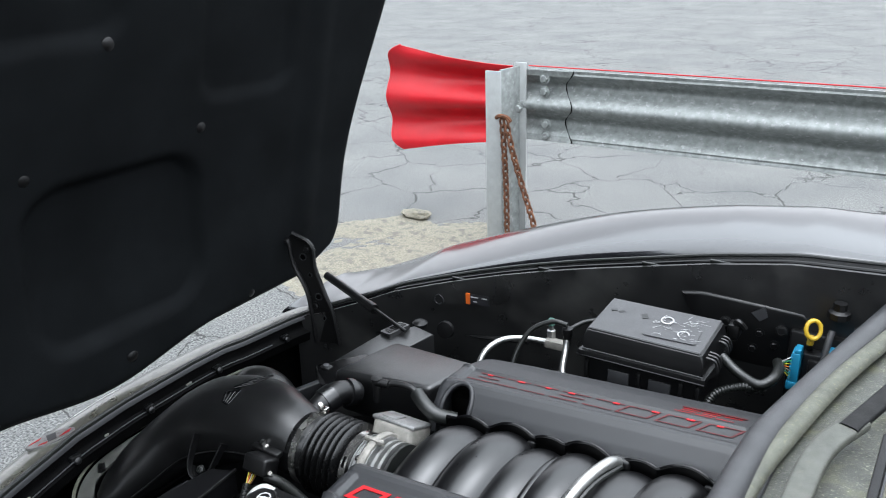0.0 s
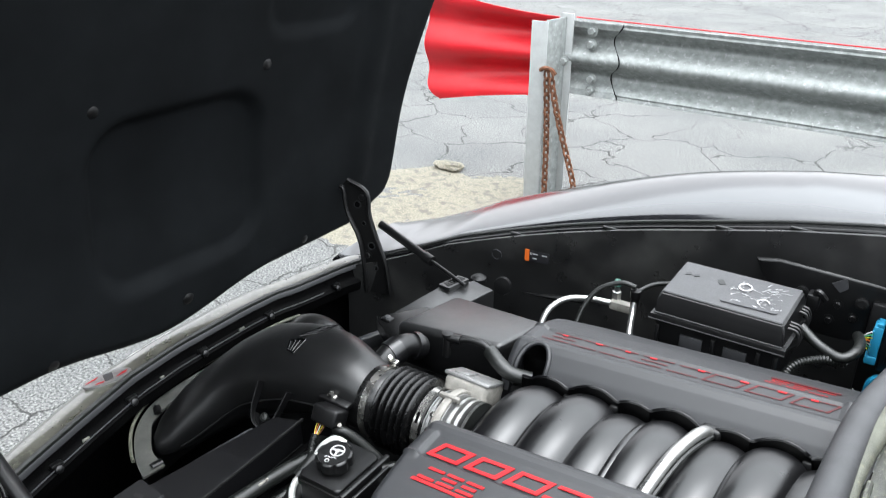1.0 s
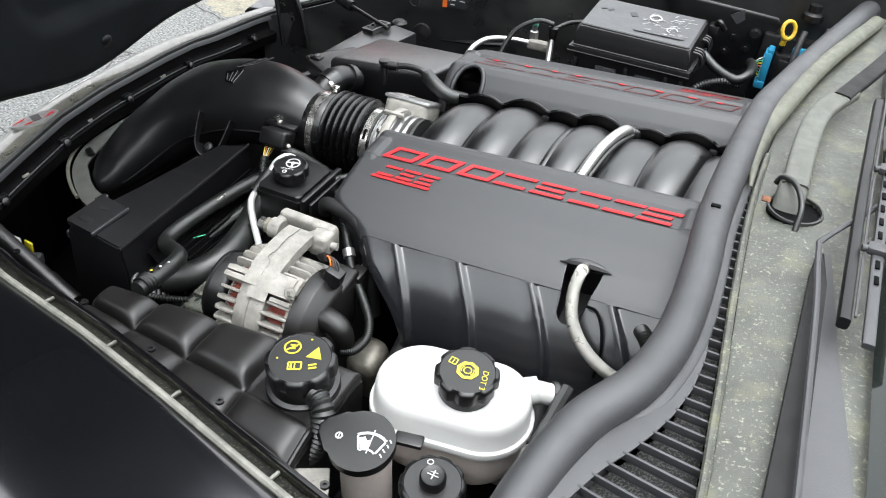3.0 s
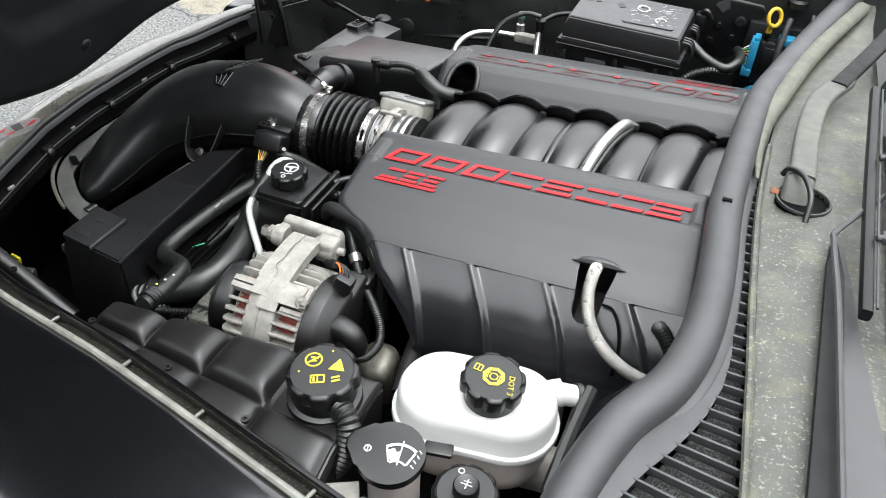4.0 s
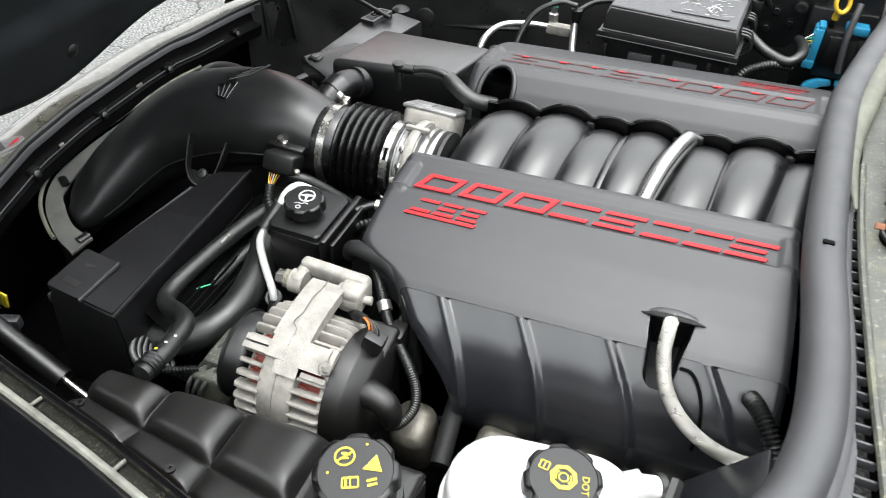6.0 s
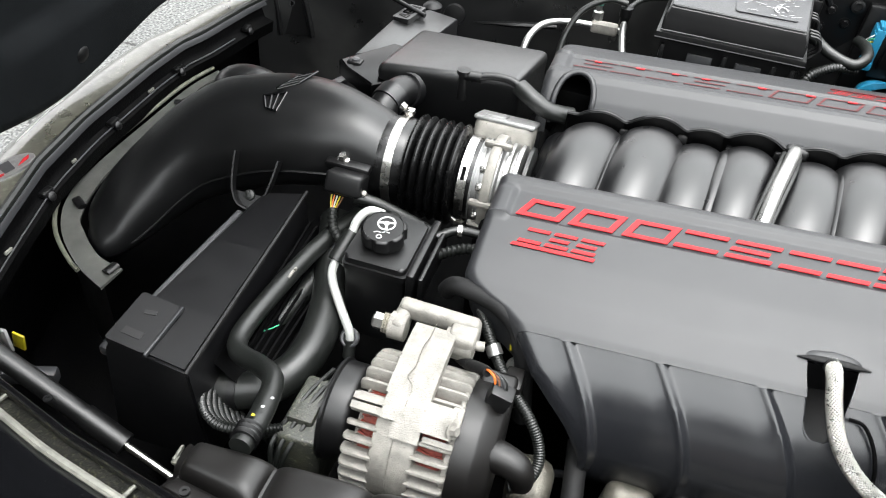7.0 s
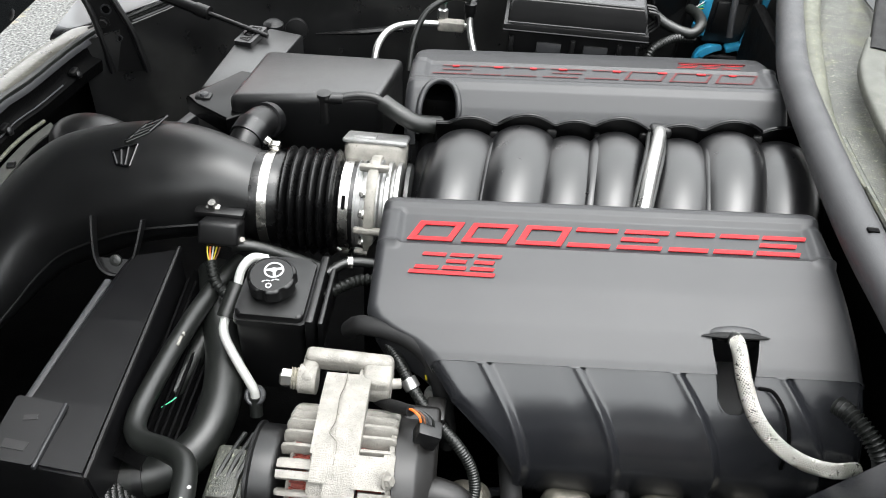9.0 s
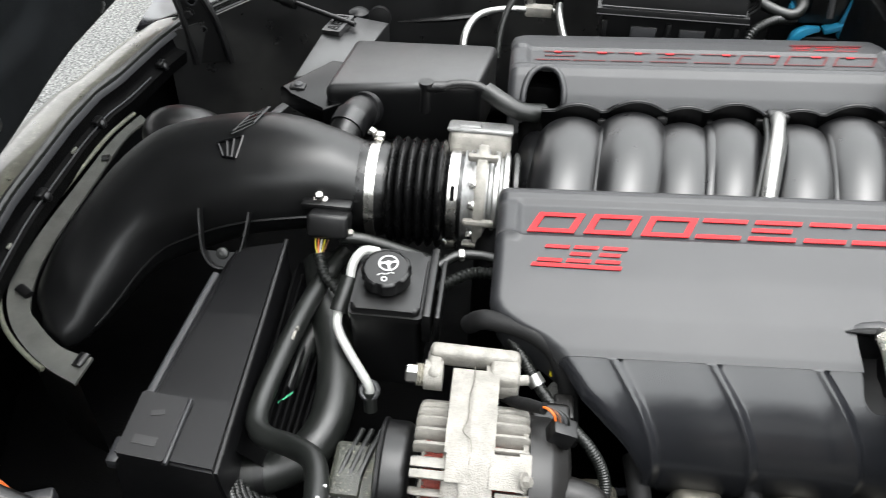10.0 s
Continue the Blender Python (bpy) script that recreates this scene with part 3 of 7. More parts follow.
def bumper(u, v):
    dy = -0.86 + 1.72 * u
    x = lerp_table(NOSE, dy) if abs(dy) < 0.72 else -1.10 + (abs(dy) - 0.72) * 1.0
    prof = [(0, 0.495), (-0.005, 0.4985), (-0.038, 0.4970), (-0.064, 0.489), (-0.082, 0.473), (-0.098, 0.43), (-0.108, 0.29), (-0.098, 0.17)]
    px, pz = spline_at(prof, v)
    swell = 1.0 - 0.5 * (dy / 0.86) ** 2
    return Vector((x + px * swell, MID - 0.02 + dy, pz - 0.0 * dy))


part("front_bumper", thicken(sheet(bumper, 100, 44), 0.004), M_NOSE, car, "dusty grey nose panel, sky sheen put into its colour")
part("bumper_seal", tube([(lerp_table(NOSE, d) + 0.004, MID - 0.02 + d, 0.498) for d in np.linspace(-0.6, 0.6, 25)], 0.006, 8, 2), M_RUBBER, car)
part("nose_lip", thicken(sheet(lambda u, v: Vector((lerp_table(NOSE, -0.56 + 1.12 * u) + 0.009 + 0.004 * v, MID - 0.58 + 1.12 * u, 0.4945 - 0.004 * v - 0.005 * v * v)), 60, 4), 0.002), M_COVER, car, "grey inner lip of the nose")
# Sky reflection along the nose edge, modelled as a thin bright strip.
glint_line = [Vector((lerp_table(NOSE, d) - 0.056, MID - 0.02 + d, 0.4905)) for d in np.linspace(-0.145, 0.045, 14)]
part("nose_glint", tube(glint_line, [0.0005, 0.0042, 0.0042, 0.0042, 0.0005], 8, 2, flat=0.5), M_GLINT, car, "bright pale strip for the sky's reflection on the nose")
BM = axes((-1.352, 0.702, 0.4985), (-0.06, 0, 1), (0.25, 0.97, 0))
badge = part("nose_badge", prism([(0.046 * math.cos(t), 0.020 * math.sin(t)) for t in np.linspace(0, 2 * math.pi, 28)[:-1]], -0.002, 0.0025, BM, bev=0.001), M_MACHINED, car, "oval grey badge with red fields")
for pts in ([(-0.040, 0.002), (-0.020, 0.006), (-0.012, 0.013), (-0.022, 0.010)], [(0.014, -0.010), (0.034, -0.006), (0.040, 0.002), (0.028, -0.001)], [(-0.026, -0.012), (-0.012, -0.014), (-0.008, -0.010), (-0.020, -0.009)]):
    part("red_field", prism(pts, 0.0025, 0.0033, BM), M_RED, badge)
part("dark_field", prism([(-0.008, -0.012), (0.008, -0.012), (0.014, 0.012), (-0.004, 0.013)], 0.0025, 0.0031, BM), M_BADGE, badge)


def slam(u, v):
    dy = -0.62 + 1.24 * u
    x = lerp_table(NOSE, dy)
    prof = [(0.006, 0.49), (0.012, 0.462), (0.024, 0.452), (0.022, 0.43), (-0.03, 0.415), (-0.035, 0.10)]
    f = v * (len(prof) - 1)
    k = min(int(f), len(prof) - 2)
    t = f - k
    return Vector((x + prof[k][0] + (prof[k + 1][0] - prof[k][0]) * t, MID - 0.02 + dy, prof[k][1] + (prof[k + 1][1] - prof[k][1]) * t))


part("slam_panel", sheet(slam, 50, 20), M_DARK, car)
for dy in (-0.36, -0.17, 0.02, 0.21, 0.40):
    x = lerp_table(NOSE, dy) + 0.018
    part("clip", merge(box((x, MID - 0.02 + dy, 0.464), (0.012, 0.022, 0.009), 0.003), lathe([(0.007, 0), (0.007, 0.004), (0.004, 0.006), (0.001, 0.006)], axes((x + 0.006, MID - 0.02 + dy, 0.458), (1, 0, 0.4)), 12)), M_PLASTIC, car)
for dy, w in ((-0.29, 0.020), (-0.09, 0.014), (0.13, 0.022)):
    x = lerp_table(NOSE, dy) + 0.018
    part("pale_clip", box((x, MID - 0.02 + dy, 0.462), (0.004, w * 0.7, 0.005), 0.0015), M_LIP, car, "pale metal clip")
part("slam_rod", tube([(lerp_table(NOSE, d) + 0.021, MID - 0.02 + d, 0.459) for d in np.linspace(-0.42, 0.36, 20)], 0.0013, 8, 2), M_SEAL, car, "thin grey release cable")
for wy in (MID - 0.765, MID + 0.775):
    wheel = part("wheel", lathe([(0.08, -0.05), (0.18, -0.07), (0.20, -0.08), (0.205, 0.08), (0.18, 0.07), (0.08, 0.02)], axes((-0.72, wy, 0.29), (0, 1 if wy > MID else -1, 0)), 40), M_CAST, car)
    part("tyre", lathe([(0.205, -0.085), (0.26, -0.10), (0.283, -0.08), (0.29, -0.05), (0.29, 0.05), (0.283, 0.08), (0.26, 0.10), (0.205, 0.085)], axes((-0.72, wy, 0.29), (0, 1, 0)), 48), M_RUBBER, wheel)
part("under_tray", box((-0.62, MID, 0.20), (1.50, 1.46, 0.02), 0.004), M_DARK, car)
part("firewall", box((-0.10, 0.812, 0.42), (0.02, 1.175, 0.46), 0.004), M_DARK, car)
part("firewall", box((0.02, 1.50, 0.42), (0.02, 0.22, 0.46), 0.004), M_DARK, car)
for yy in (0.36, 0.40):
    part("cross_member", box((-1.20, yy + 0.03, 0.43 - (0.40 - yy) * 1.5), (0.20, 0.016, 0.02), 0.004, m=Matrix.Rotation(radians(20), 4, "Z")), M_COVER, car)

# ---- hood, raised on its front hinges ----
HOOD_O, HOOD_A = Vector((-1.37, 0.87, 0.545)), radians(75)
HD = Vector((math.cos(HOOD_A), 0, math.sin(HOOD_A)))
HN = Vector((math.sin(HOOD_A), 0, -math.cos(HOOD_A)))


def hood_half(s):
    return 0.66 + 0.05 * ease(s / 0.12) - 0.012 * ease((s - 0.1) / 0.2) + 0.10 * ease((s - 0.3) / 0.6)


def panel_dent(dy, s, cy, cs, hw, hs, r, depth):
    """A pressed-in field with soft edges."""
    q = (max(0.0, abs(dy - cy) - hw + r) ** 2 + max(0.0, abs(s - cs) - hs + r) ** 2) ** 0.5 - r
    return -depth * (1 - ease((q + 0.016) / 0.032))


def hood_in(u, v):
    dy = 2 * u - 1
    low = -0.036 + 0.046 * ease(abs(dy) * 0.69 / 0.30) + 0.05 * ease((abs(dy) - 0.85) / 0.15)
    s = low + v * (1.12 - low)
    y = dy * hood_half(s)
    dep = -0.05 * (1 - dy * dy) * ease(v * 3)
    dep += panel_dent(y, s, 0.045, 0.265, 0.195, 0.170, 0.085, 0.020)
    dep += panel_dent(y, s, -0.15, 0.86, 0.21, 0.170, 0.05, 0.014)
    dep += panel_dent(y, s, 0.36, 0.74, 0.12, 0.20, 0.05, 0.012)
    dep += panel_dent(y, s, -0.42, 0.36, 0.09, 0.20, 0.05, 0.012)
    dep += 0.010 * (1 - ease(abs(abs(y) - 0.56) / 0.05)) * ease((s - 0.08) / 0.1)
    edge = min((1 - abs(dy)) * 0.69, s - low)
    dep -= 0.012 * (1 - ease(edge / 0.02))
    return HOOD_O + HD * s + Vector((0, y, 0)) + HN * dep


hood = part("hood", sheet(lambda u, v: hood_in(u, v) - HN * (0.035 + 0.02 * (1 - (2 * u - 1) ** 4)), 40, 30), M_PAINT, car, "raised black hood")
part("hood_liner", thicken(sheet(hood_in, 150, 130), 0.006), M_LINER, hood, "black felt liner pressed into panels")
for y, s in ((0.912, 0.028), (0.613, 0.029), (1.254, 0.039), (0.729, 0.470), (1.111, 0.485), (0.45, 0.50), (0.90, 0.68)):
    dy = y - 0.87
    c = HOOD_O + HD * s + Vector((0, dy, 0)) + HN * (-0.05 * (1 - (dy / 0.68) ** 2) * ease(s * 2.7) + 0.001)
    part("rivet", lathe([(0.015, -0.004), (0.014, 0.002), (0.010, 0.0055), (0.001, 0.007)], axes(c, HN), 16), M_PLASTIC, hood)


def hinge(side):
    """A pressed steel hinge arm: a web with turned-up rims, holes and bolts."""
    y = MID - 0.02 + side * 0.495
    m = Matrix.Translation((-1.272, y, 0.603)) @ axes((0, 0, 0), (0.25, -1, 0.1), (1, 0.25, 0)) @ Matrix.Translation((1.28, -0.58, 0))
    mid = [(-1.335, 0.66), (-1.305, 0.655), (-1.296, 0.60), (-1.270, 0.54), (-1.252, 0.48), (-1.24, 0.40)]
    wid = [0.010, 0.030, 0.029, 0.024, 0.029, 0.032]
    left = [(x - w, z) for (x, z), w in zip(mid, wid)]
    right = [(x + w, z + 0.02 * (k == 0)) for k, ((x, z), w) in enumerate(zip(mid, wid))]
    h = part("hinge", prism(left + right[::-1], -0.002, 0.002, m), M_PLASTIC, car, "black pressed steel hood hinge")
    for edge_pts in (left, right):
        part("rim", tube([m @ Vector((x, z, 0.006)) for x, z in edge_pts], 0.006, 8, 4), M_PLASTIC, h)
    for x, z, r in ((-1.30, 0.62, 0.010), (-1.283, 0.575, 0.006), (-1.262, 0.52, 0.010), (-1.25, 0.465, 0.007)):
        part("hole_rim", ring_print(m @ Matrix.Translation((x, z, 0.002)), r * 0.7, r, h=0.002), M_COVER, h)
        part("hole", ring_print(m @ Matrix.Translation((x, z, 0.0022)), 0.0001, r * 0.7), M_DARK, h)
    for x, z in ((-1.288, 0.64), (-1.272, 0.495)):
        part("bolt", hexbolt(m @ Vector((x, z, 0.002)), m.to_3x3() @ Vector((0, 0, 1)), 0.008, 0.006), M_PLASTIC, h)
    return h


hinge(1)
hinge(-1)
for side, a, b, c in ((1, (-1.235, 1.395, 0.598), (-1.05, 1.338, 0.573), (-0.939, 1.304, 0.557)), (-1, (-1.36, 0.438, 0.628), (-0.967, 0.396, 0.456), (-0.86, 0.385, 0.409))):
    st = part("gas_strut", tube([a, b], 0.0115 if side < 0 else 0.010, 14, 2), M_PLASTIC, car, "black gas strut")
    part("rod", tube([b, c], 0.0045, 10, 2), M_STEEL if side < 0 else M_PLASTIC, st)
    part("collar", tube([Vector(b).lerp(Vector(a), 0.12), Vector(b).lerp(Vector(c), 0.02)], 0.0135 if side < 0 else 0.012, 14, 2), M_PLASTIC, st)

# ---- cowl, seal, wipers, windshield ----
SEAL = [(0.02, 1.66, 0.735), (-0.01, 1.56, 0.725), (-0.075, 1.35, 0.705), (-0.125, 1.15, 0.70), (-0.148, 1.03, 0.70), (-0.160, 0.83, 0.70), (-0.163, 0.70, 0.70),
        (-0.159, 0.60, 0.70), (-0.158, 0.52, 0.70), (-0.163, 0.45, 0.70), (-0.180, 0.38, 0.70), (-0.214, 0.315, 0.695), (-0.236, 0.23, 0.685), (-0.245, 0.14, 0.67)]
seal = part("cowl_seal", tube(SEAL, 0.0215, 18, 8), M_SEAL, car, "thick grey rubber cowl seal")
part("seal_flange", tube([(x + 0.022, y, z - 0.012) for x, y, z in SEAL], 0.010, 10, 8, flat=0.7), M_SEAL, seal)
part("seal_tear", box((-0.165, 0.698, 0.7215), (0.012, 0.007, 0.003), 0.001), M_DARK, seal, "small tear in the rubber")


COWL_EDGE = [(0.1, -0.092), (0.294, -0.097), (0.414, -0.102), (0.6, -0.113), (0.71, -0.118), (0.9, -0.123), (1.05, -0.116), (1.25, -0.072), (1.5, 0.0)]


def cowl(u, v):
    y = 0.10 + 1.60 * v
    x0 = lerp_table(COWL_EDGE, y)
    x = x0 + (0.03 - x0) * u
    crown = 0.012 * math.sin(math.pi * u) + 0.008 * ease((u - 0.6) / 0.4)
    return Vector((x, y, 0.693 + crown + 0.012 * ease((y - 1.1) / 0.5)))


def cowl_keep(u, v):
    p = cowl(u, v)
    return ((p.x + 0.074) / 0.031) ** 2 + ((p.y - 0.768) / 0.033) ** 2 > 1


cowl_panel = part("cowl_panel", thicken(sheet(cowl, 60, 260, cowl_keep), 0.004), M_COWL, car, "weathered grey cowl panel stained with lichen")
part("pivot_well", lathe([(0.033, 0.0), (0.032, -0.05), (0.001, -0.05)], axes((-0.074, 0.768, 0.702), (0, 0, 1)), 28), M_DARK, cowl_panel)
part("well_rim", tube([(-0.074 + 0.033 * math.cos(a), 0.768 + 0.034 * math.sin(a), 0.706) for a in np.linspace(0, 2 * math.pi, 25)], 0.0022, 6, 1, ease=False), M_RUBBER, cowl_panel)
part("cowl_bead", tube([(-0.132, 0.80, 0.702), (-0.137, 0.92, 0.702), (-0.120, 1.05, 0.705), (-0.075, 1.25, 0.712), (0.0, 1.48, 0.725)], [0.002, 0.011, 0.015, 0.015, 0.014], 12, flat=0.7), M_PALE, cowl_panel, "pale greenish rubber edge")
part("cable", tube([(-0.104, 0.805, 0.715), (-0.098, 0.80, 0.728), (-0.082, 0.775, 0.735), (-0.070, 0.745, 0.725), (-0.069, 0.722, 0.702)], 0.0038, 10), M_RUBBER, cowl_panel)
WEDGE = [(0.14, 0.028), (0.36, 0.012), (0.443, 0.001), (0.50, -0.007), (0.60, -0.017), (0.68, -0.026)]


def wedge_top(u, v):
    """The smooth dark panel that widens between wiper and moss strip."""
    y = 0.14 + 0.54 * v
    x = -0.042 + (lerp_table(WEDGE, y) + 0.042) * u
    x0 = lerp_table(COWL_EDGE, y)
    q = cowl((x - x0) / (0.03 - x0), (y - 0.10) / 1.60)
    return q + Vector((0, 0, 0.0052))


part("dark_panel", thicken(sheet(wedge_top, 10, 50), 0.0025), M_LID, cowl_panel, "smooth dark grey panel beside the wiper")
part("dead_leaf", box((-0.110, 0.768, 0.709), (0.011, 0.008, 0.003), 0.001, m=Matrix.Rotation(0.6, 4, "X")), M_RUST, cowl_panel, "dry brown leaf crumb")

grille = thing("cowl_grille", (-0.14, 0.5, 0.68), "black slatted cowl grille over fine mesh", "grille")
SLOT_R = [(0.14, -0.099), (0.296, -0.103), (0.366, -0.107), (0.442, -0.111), (0.513, -0.116), (0.60, -0.121), (0.713, -0.126), (0.819, -0.127), (0.91, -0.125)]
SLOT_L = [(0.14, -0.235), (0.20, -0.215), (0.277, -0.184), (0.317, -0.162), (0.341, -0.151), (0.37, -0.140), (0.411, -0.130), (0.46, -0.126), (0.513, -0.130), (0.60, -0.134), (0.713, -0.139), (0.819, -0.139), (0.91, -0.134)]
SEAL_Y = sorted((y, x) for x, y, z in SEAL)


def skirt_strip(u, v):
    """The flat grey apron between the round seal and the slats."""
    y = 0.14 + 0.86 * v
    a, b = lerp_table(SEAL_Y, y) + 0.012, lerp_table(SLOT_L, y)
    return Vector((a + (b - a) * u, y, 0.694 - 0.004 * u))


part("apron", thicken(sheet(skirt_strip, 6, 60), 0.003), M_SEAL, grille, "grey rubber apron")
part("mesh_bed", sheet(lambda u, v: Vector((lerp_table(SLOT_L, 0.14 + 0.77 * v) + u * (lerp_table(SLOT_R, 0.14 + 0.77 * v) - lerp_table(SLOT_L, 0.14 + 0.77 * v)), 0.14 + 0.77 * v, 0.676)), 8, 40), M_MESH, grille)
slat_y = 0.150
while slat_y < 0.905:
    a, b = lerp_table(SLOT_L, slat_y), lerp_table(SLOT_R, slat_y)
    part("slat", box(((a + b) / 2, slat_y, 0.686), (b - a + 0.004, 0.0032, 0.010), 0.0012, m=Matrix.Rotation(radians(-12 * ease((0.48 - slat_y) / 0.3)), 4, "Z")), M_SEAL, grille)
    slat_y += 0.019
part("edge_strip", tube([(x + 0.003, y, 0.695) for y, x in SLOT_R], 0.0045, 8), M_COWL, grille)

arm = thing("wiper_arm", (-0.04, 0.5, 0.70), "black wiper arm and blade lying on the cowl", "wiper")
part("blade", prism([(-0.062, 0.14), (-0.055, 0.36), (-0.048, 0.62), (-0.044, 0.66), (-0.036, 0.66), (-0.030, 0.60), (-0.030, 0.36), (-0.028, 0.14)], 0.716, 0.724, bev=0.003), M_MATT, arm)
part("rod", tube([(-0.032, 0.14, 0.735), (-0.035, 0.295, 0.735), (-0.038, 0.434, 0.736), (-0.041, 0.545, 0.737), (-0.046, 0.640, 0.737), (-0.041, 0.669, 0.738), (0.010, 0.762, 0.742), (0.08, 0.88, 0.755)], 0.0036, 8), M_SEAL, arm, "grey steel rod")
arm2 = thing("wiper_arm", (-0.07, 0.85, 0.70), "grey wiper arm rising from its well in the cowl", "wiper")
part("knuckle", tube([(-0.084, 0.765, 0.690), (-0.083, 0.785, 0.713), (-0.082, 0.81, 0.722)], 0.0185, 20, flat=0.6, hint=(0, 0, 1), power=3.0), M_ARM, arm2)
part("arm", tube([(-0.082, 0.79, 0.722), (-0.080, 0.91, 0.727), (-0.069, 1.009, 0.732), (-0.036, 1.09, 0.738)], 0.0165, 20, flat=0.5, hint=(0, 0, 1), power=4.0), M_ARM, arm2)
part("link", tube([(-0.046, 1.06, 0.740), (0.005, 1.20, 0.752), (0.07, 1.38, 0.775)], 0.013, 20, flat=0.5, hint=(0, 0, 1), power=4.0), M_MATT, arm2)
part("blade", tube([(-0.013, 0.530, 0.733), (-0.009, 0.75, 0.743), (0.001, 1.04, 0.753)], 0.0062, 14, flat=1.2, hint=(0, 0, 1), power=4.0), M_SHROUD, arm2)
part("blade_edge", tube([(-0.0045, 0.535, 0.741), (-0.0005, 0.75, 0.751), (0.0085, 1.03, 0.761)], 0.0016, 8), M_SEAL, arm2)
part("blade_frame", tube([(0.010, 0.50, 0.737), (0.013, 0.70, 0.748), (0.022, 0.95, 0.758)], 0.0060, 14, flat=0.6, hint=(0, 0, 1), power=4.0), M_SEAL, arm2, "grey slotted steel frame")
for k in range(9):
    y = 0.60 + 0.028 * k
    part("slot", box((0.0115 + 0.00004 * k * k, y, 0.7478 + 0.0013 * k - 0.0005), (0.0048, 0.015, 0.0020), 0.0008), M_DARK, arm2)
for y in (0.655, 0.83):
    x, z = 0.012 + (y - 0.65) * 0.03, 0.750 + (y - 0.65) * 0.045
    part("frame_clip", merge(box((x, y, z), (0.026, 0.018, 0.010), 0.003), tube([(x - 0.018, y - 0.004, z), (x + 0.016, y + 0.002, z + 0.002)], 0.0042, 10, 2)), M_SEAL, arm2)
part("windshield", thicken(sheet(lambda u, v: Vector((0.022 + 0.55 * u, -0.10 + 1.82 * v, 0.706 + 0.29 * u + 0.012 * (1 - (2 * v - 1) ** 2))), 16, 30), 0.005), M_GLASS, car, "dark windshield glass")

# ---- engine ----
def eng(x):
    """The engine rises gently towards the rear."""
    return 0.060 * (x + 0.42)


block = thing("engine_block", (-0.42, MID, 0.21), "dark cast engine block under plastic covers", "engine")
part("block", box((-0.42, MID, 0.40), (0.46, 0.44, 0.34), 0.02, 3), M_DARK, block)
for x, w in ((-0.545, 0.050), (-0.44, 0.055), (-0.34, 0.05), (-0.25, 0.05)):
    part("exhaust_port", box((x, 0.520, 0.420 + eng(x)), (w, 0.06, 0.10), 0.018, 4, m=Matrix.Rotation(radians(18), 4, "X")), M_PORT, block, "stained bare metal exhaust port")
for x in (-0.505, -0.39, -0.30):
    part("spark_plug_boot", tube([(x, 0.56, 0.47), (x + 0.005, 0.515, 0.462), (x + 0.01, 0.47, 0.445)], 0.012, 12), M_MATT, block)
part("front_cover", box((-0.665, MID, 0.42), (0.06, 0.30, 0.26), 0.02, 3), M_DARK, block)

# rows: distance from the middle plane, height, along the section from the inner foot to the skirt's foot
SECTION = [(0.070, 0.585), (0.078, 0.610), (0.095, 0.632), (0.114, 0.6500), (0.124, 0.6560), (0.131, 0.6572), (0.138, 0.6550), (0.145, 0.6500), (0.188, 0.6462), (0.194, 0.6490),
           (0.24, 0.6362), (0.28, 0.6218), (0.311, 0.6060), (0.319, 0.6010), (0.3315, 0.5905), (0.345, 0.578), (0.3575, 0.563), (0.368, 0.546), (0.376, 0.526), (0.381, 0.502), (0.379, 0.470), (0.366, 0.44)]
SEAM = 13


def section(v):
    f = v * (len(SECTION) - 1)
    k = min(int(f), len(SECTION) - 2)
    t = f - k
    if f > SEAM + 1:
        return spline_at(SECTION, v)
    a, b = SECTION[k], SECTION[k + 1]
    return a[0] + (b[0] - a[0]) * t, a[1] + (b[1] - a[1]) * t


FRONT = [(0.07, -0.668), (0.11, -0.671), (0.268, -0.671), (0.280, -0.663), (0.290, -0.646), (0.300, -0.622), (0.312, -0.604), (0.326, -0.590), (0.345, -0.572), (0.36, -0.547), (0.377, -0.512), (0.386, -0.49)]
REAR = [(0.07, -0.172), (0.14, -0.178), (0.30, -0.165), (0.386, -0.16)]
LEAN = 0.80
RIDGES = (-0.545, -0.450, -0.350, -0.245)


def ease_in(d, r):
    """How far a rounded rim of radius r has dropped at distance d from the edge."""
    return r - math.sqrt(max(0.0, r * r - (r - min(d, r)) ** 2))


def skirt_dip(x, dy=0.319):
    """How far the skirt lies below the seam: it swells up to each fold, drops there and rises again behind it."""
    d = 0.0016
    for r in RIDGES:
        r += LEAN * (dy - 0.319)
        if x <= r:
            d -= 0.0016 * ease(1 - (r - x) / 0.020)
        else:
            d += 0.0030 * ease((x - r) / 0.010) * (1 - ease((x - r - 0.010) / 0.075)) - 0.0016 * (1 - ease((x - r) / 0.010))
        d -= 0.0016 * math.exp(-((x - r) / 0.0045) ** 2)
    return d


def cover_point(u, v, lip=0.0):
    dy, z = section(v)
    xf, xr = lerp_table(FRONT, dy), lerp_table(REAR, dy)
    x = xf + (xr - xf) * u
    z += eng(x)
    d = min(x - xf, xr - x)
    z -= ease_in(d, 0.012)
    # sunken tray for the lettering
    if 0.138 < dy < 0.198:
        tray = ease((x + 0.652) / 0.010) * ease((-0.192 - x) / 0.010)
        if dy < 0.194:
            z += (1 - tray) * 0.0050 * ease((dy - 0.138) / 0.010)
    if dy >= 0.319:
        dip = skirt_dip(x, dy)
        dy -= 0.85 * dip
        z -= 0.4 * dip
    return x, dy, z


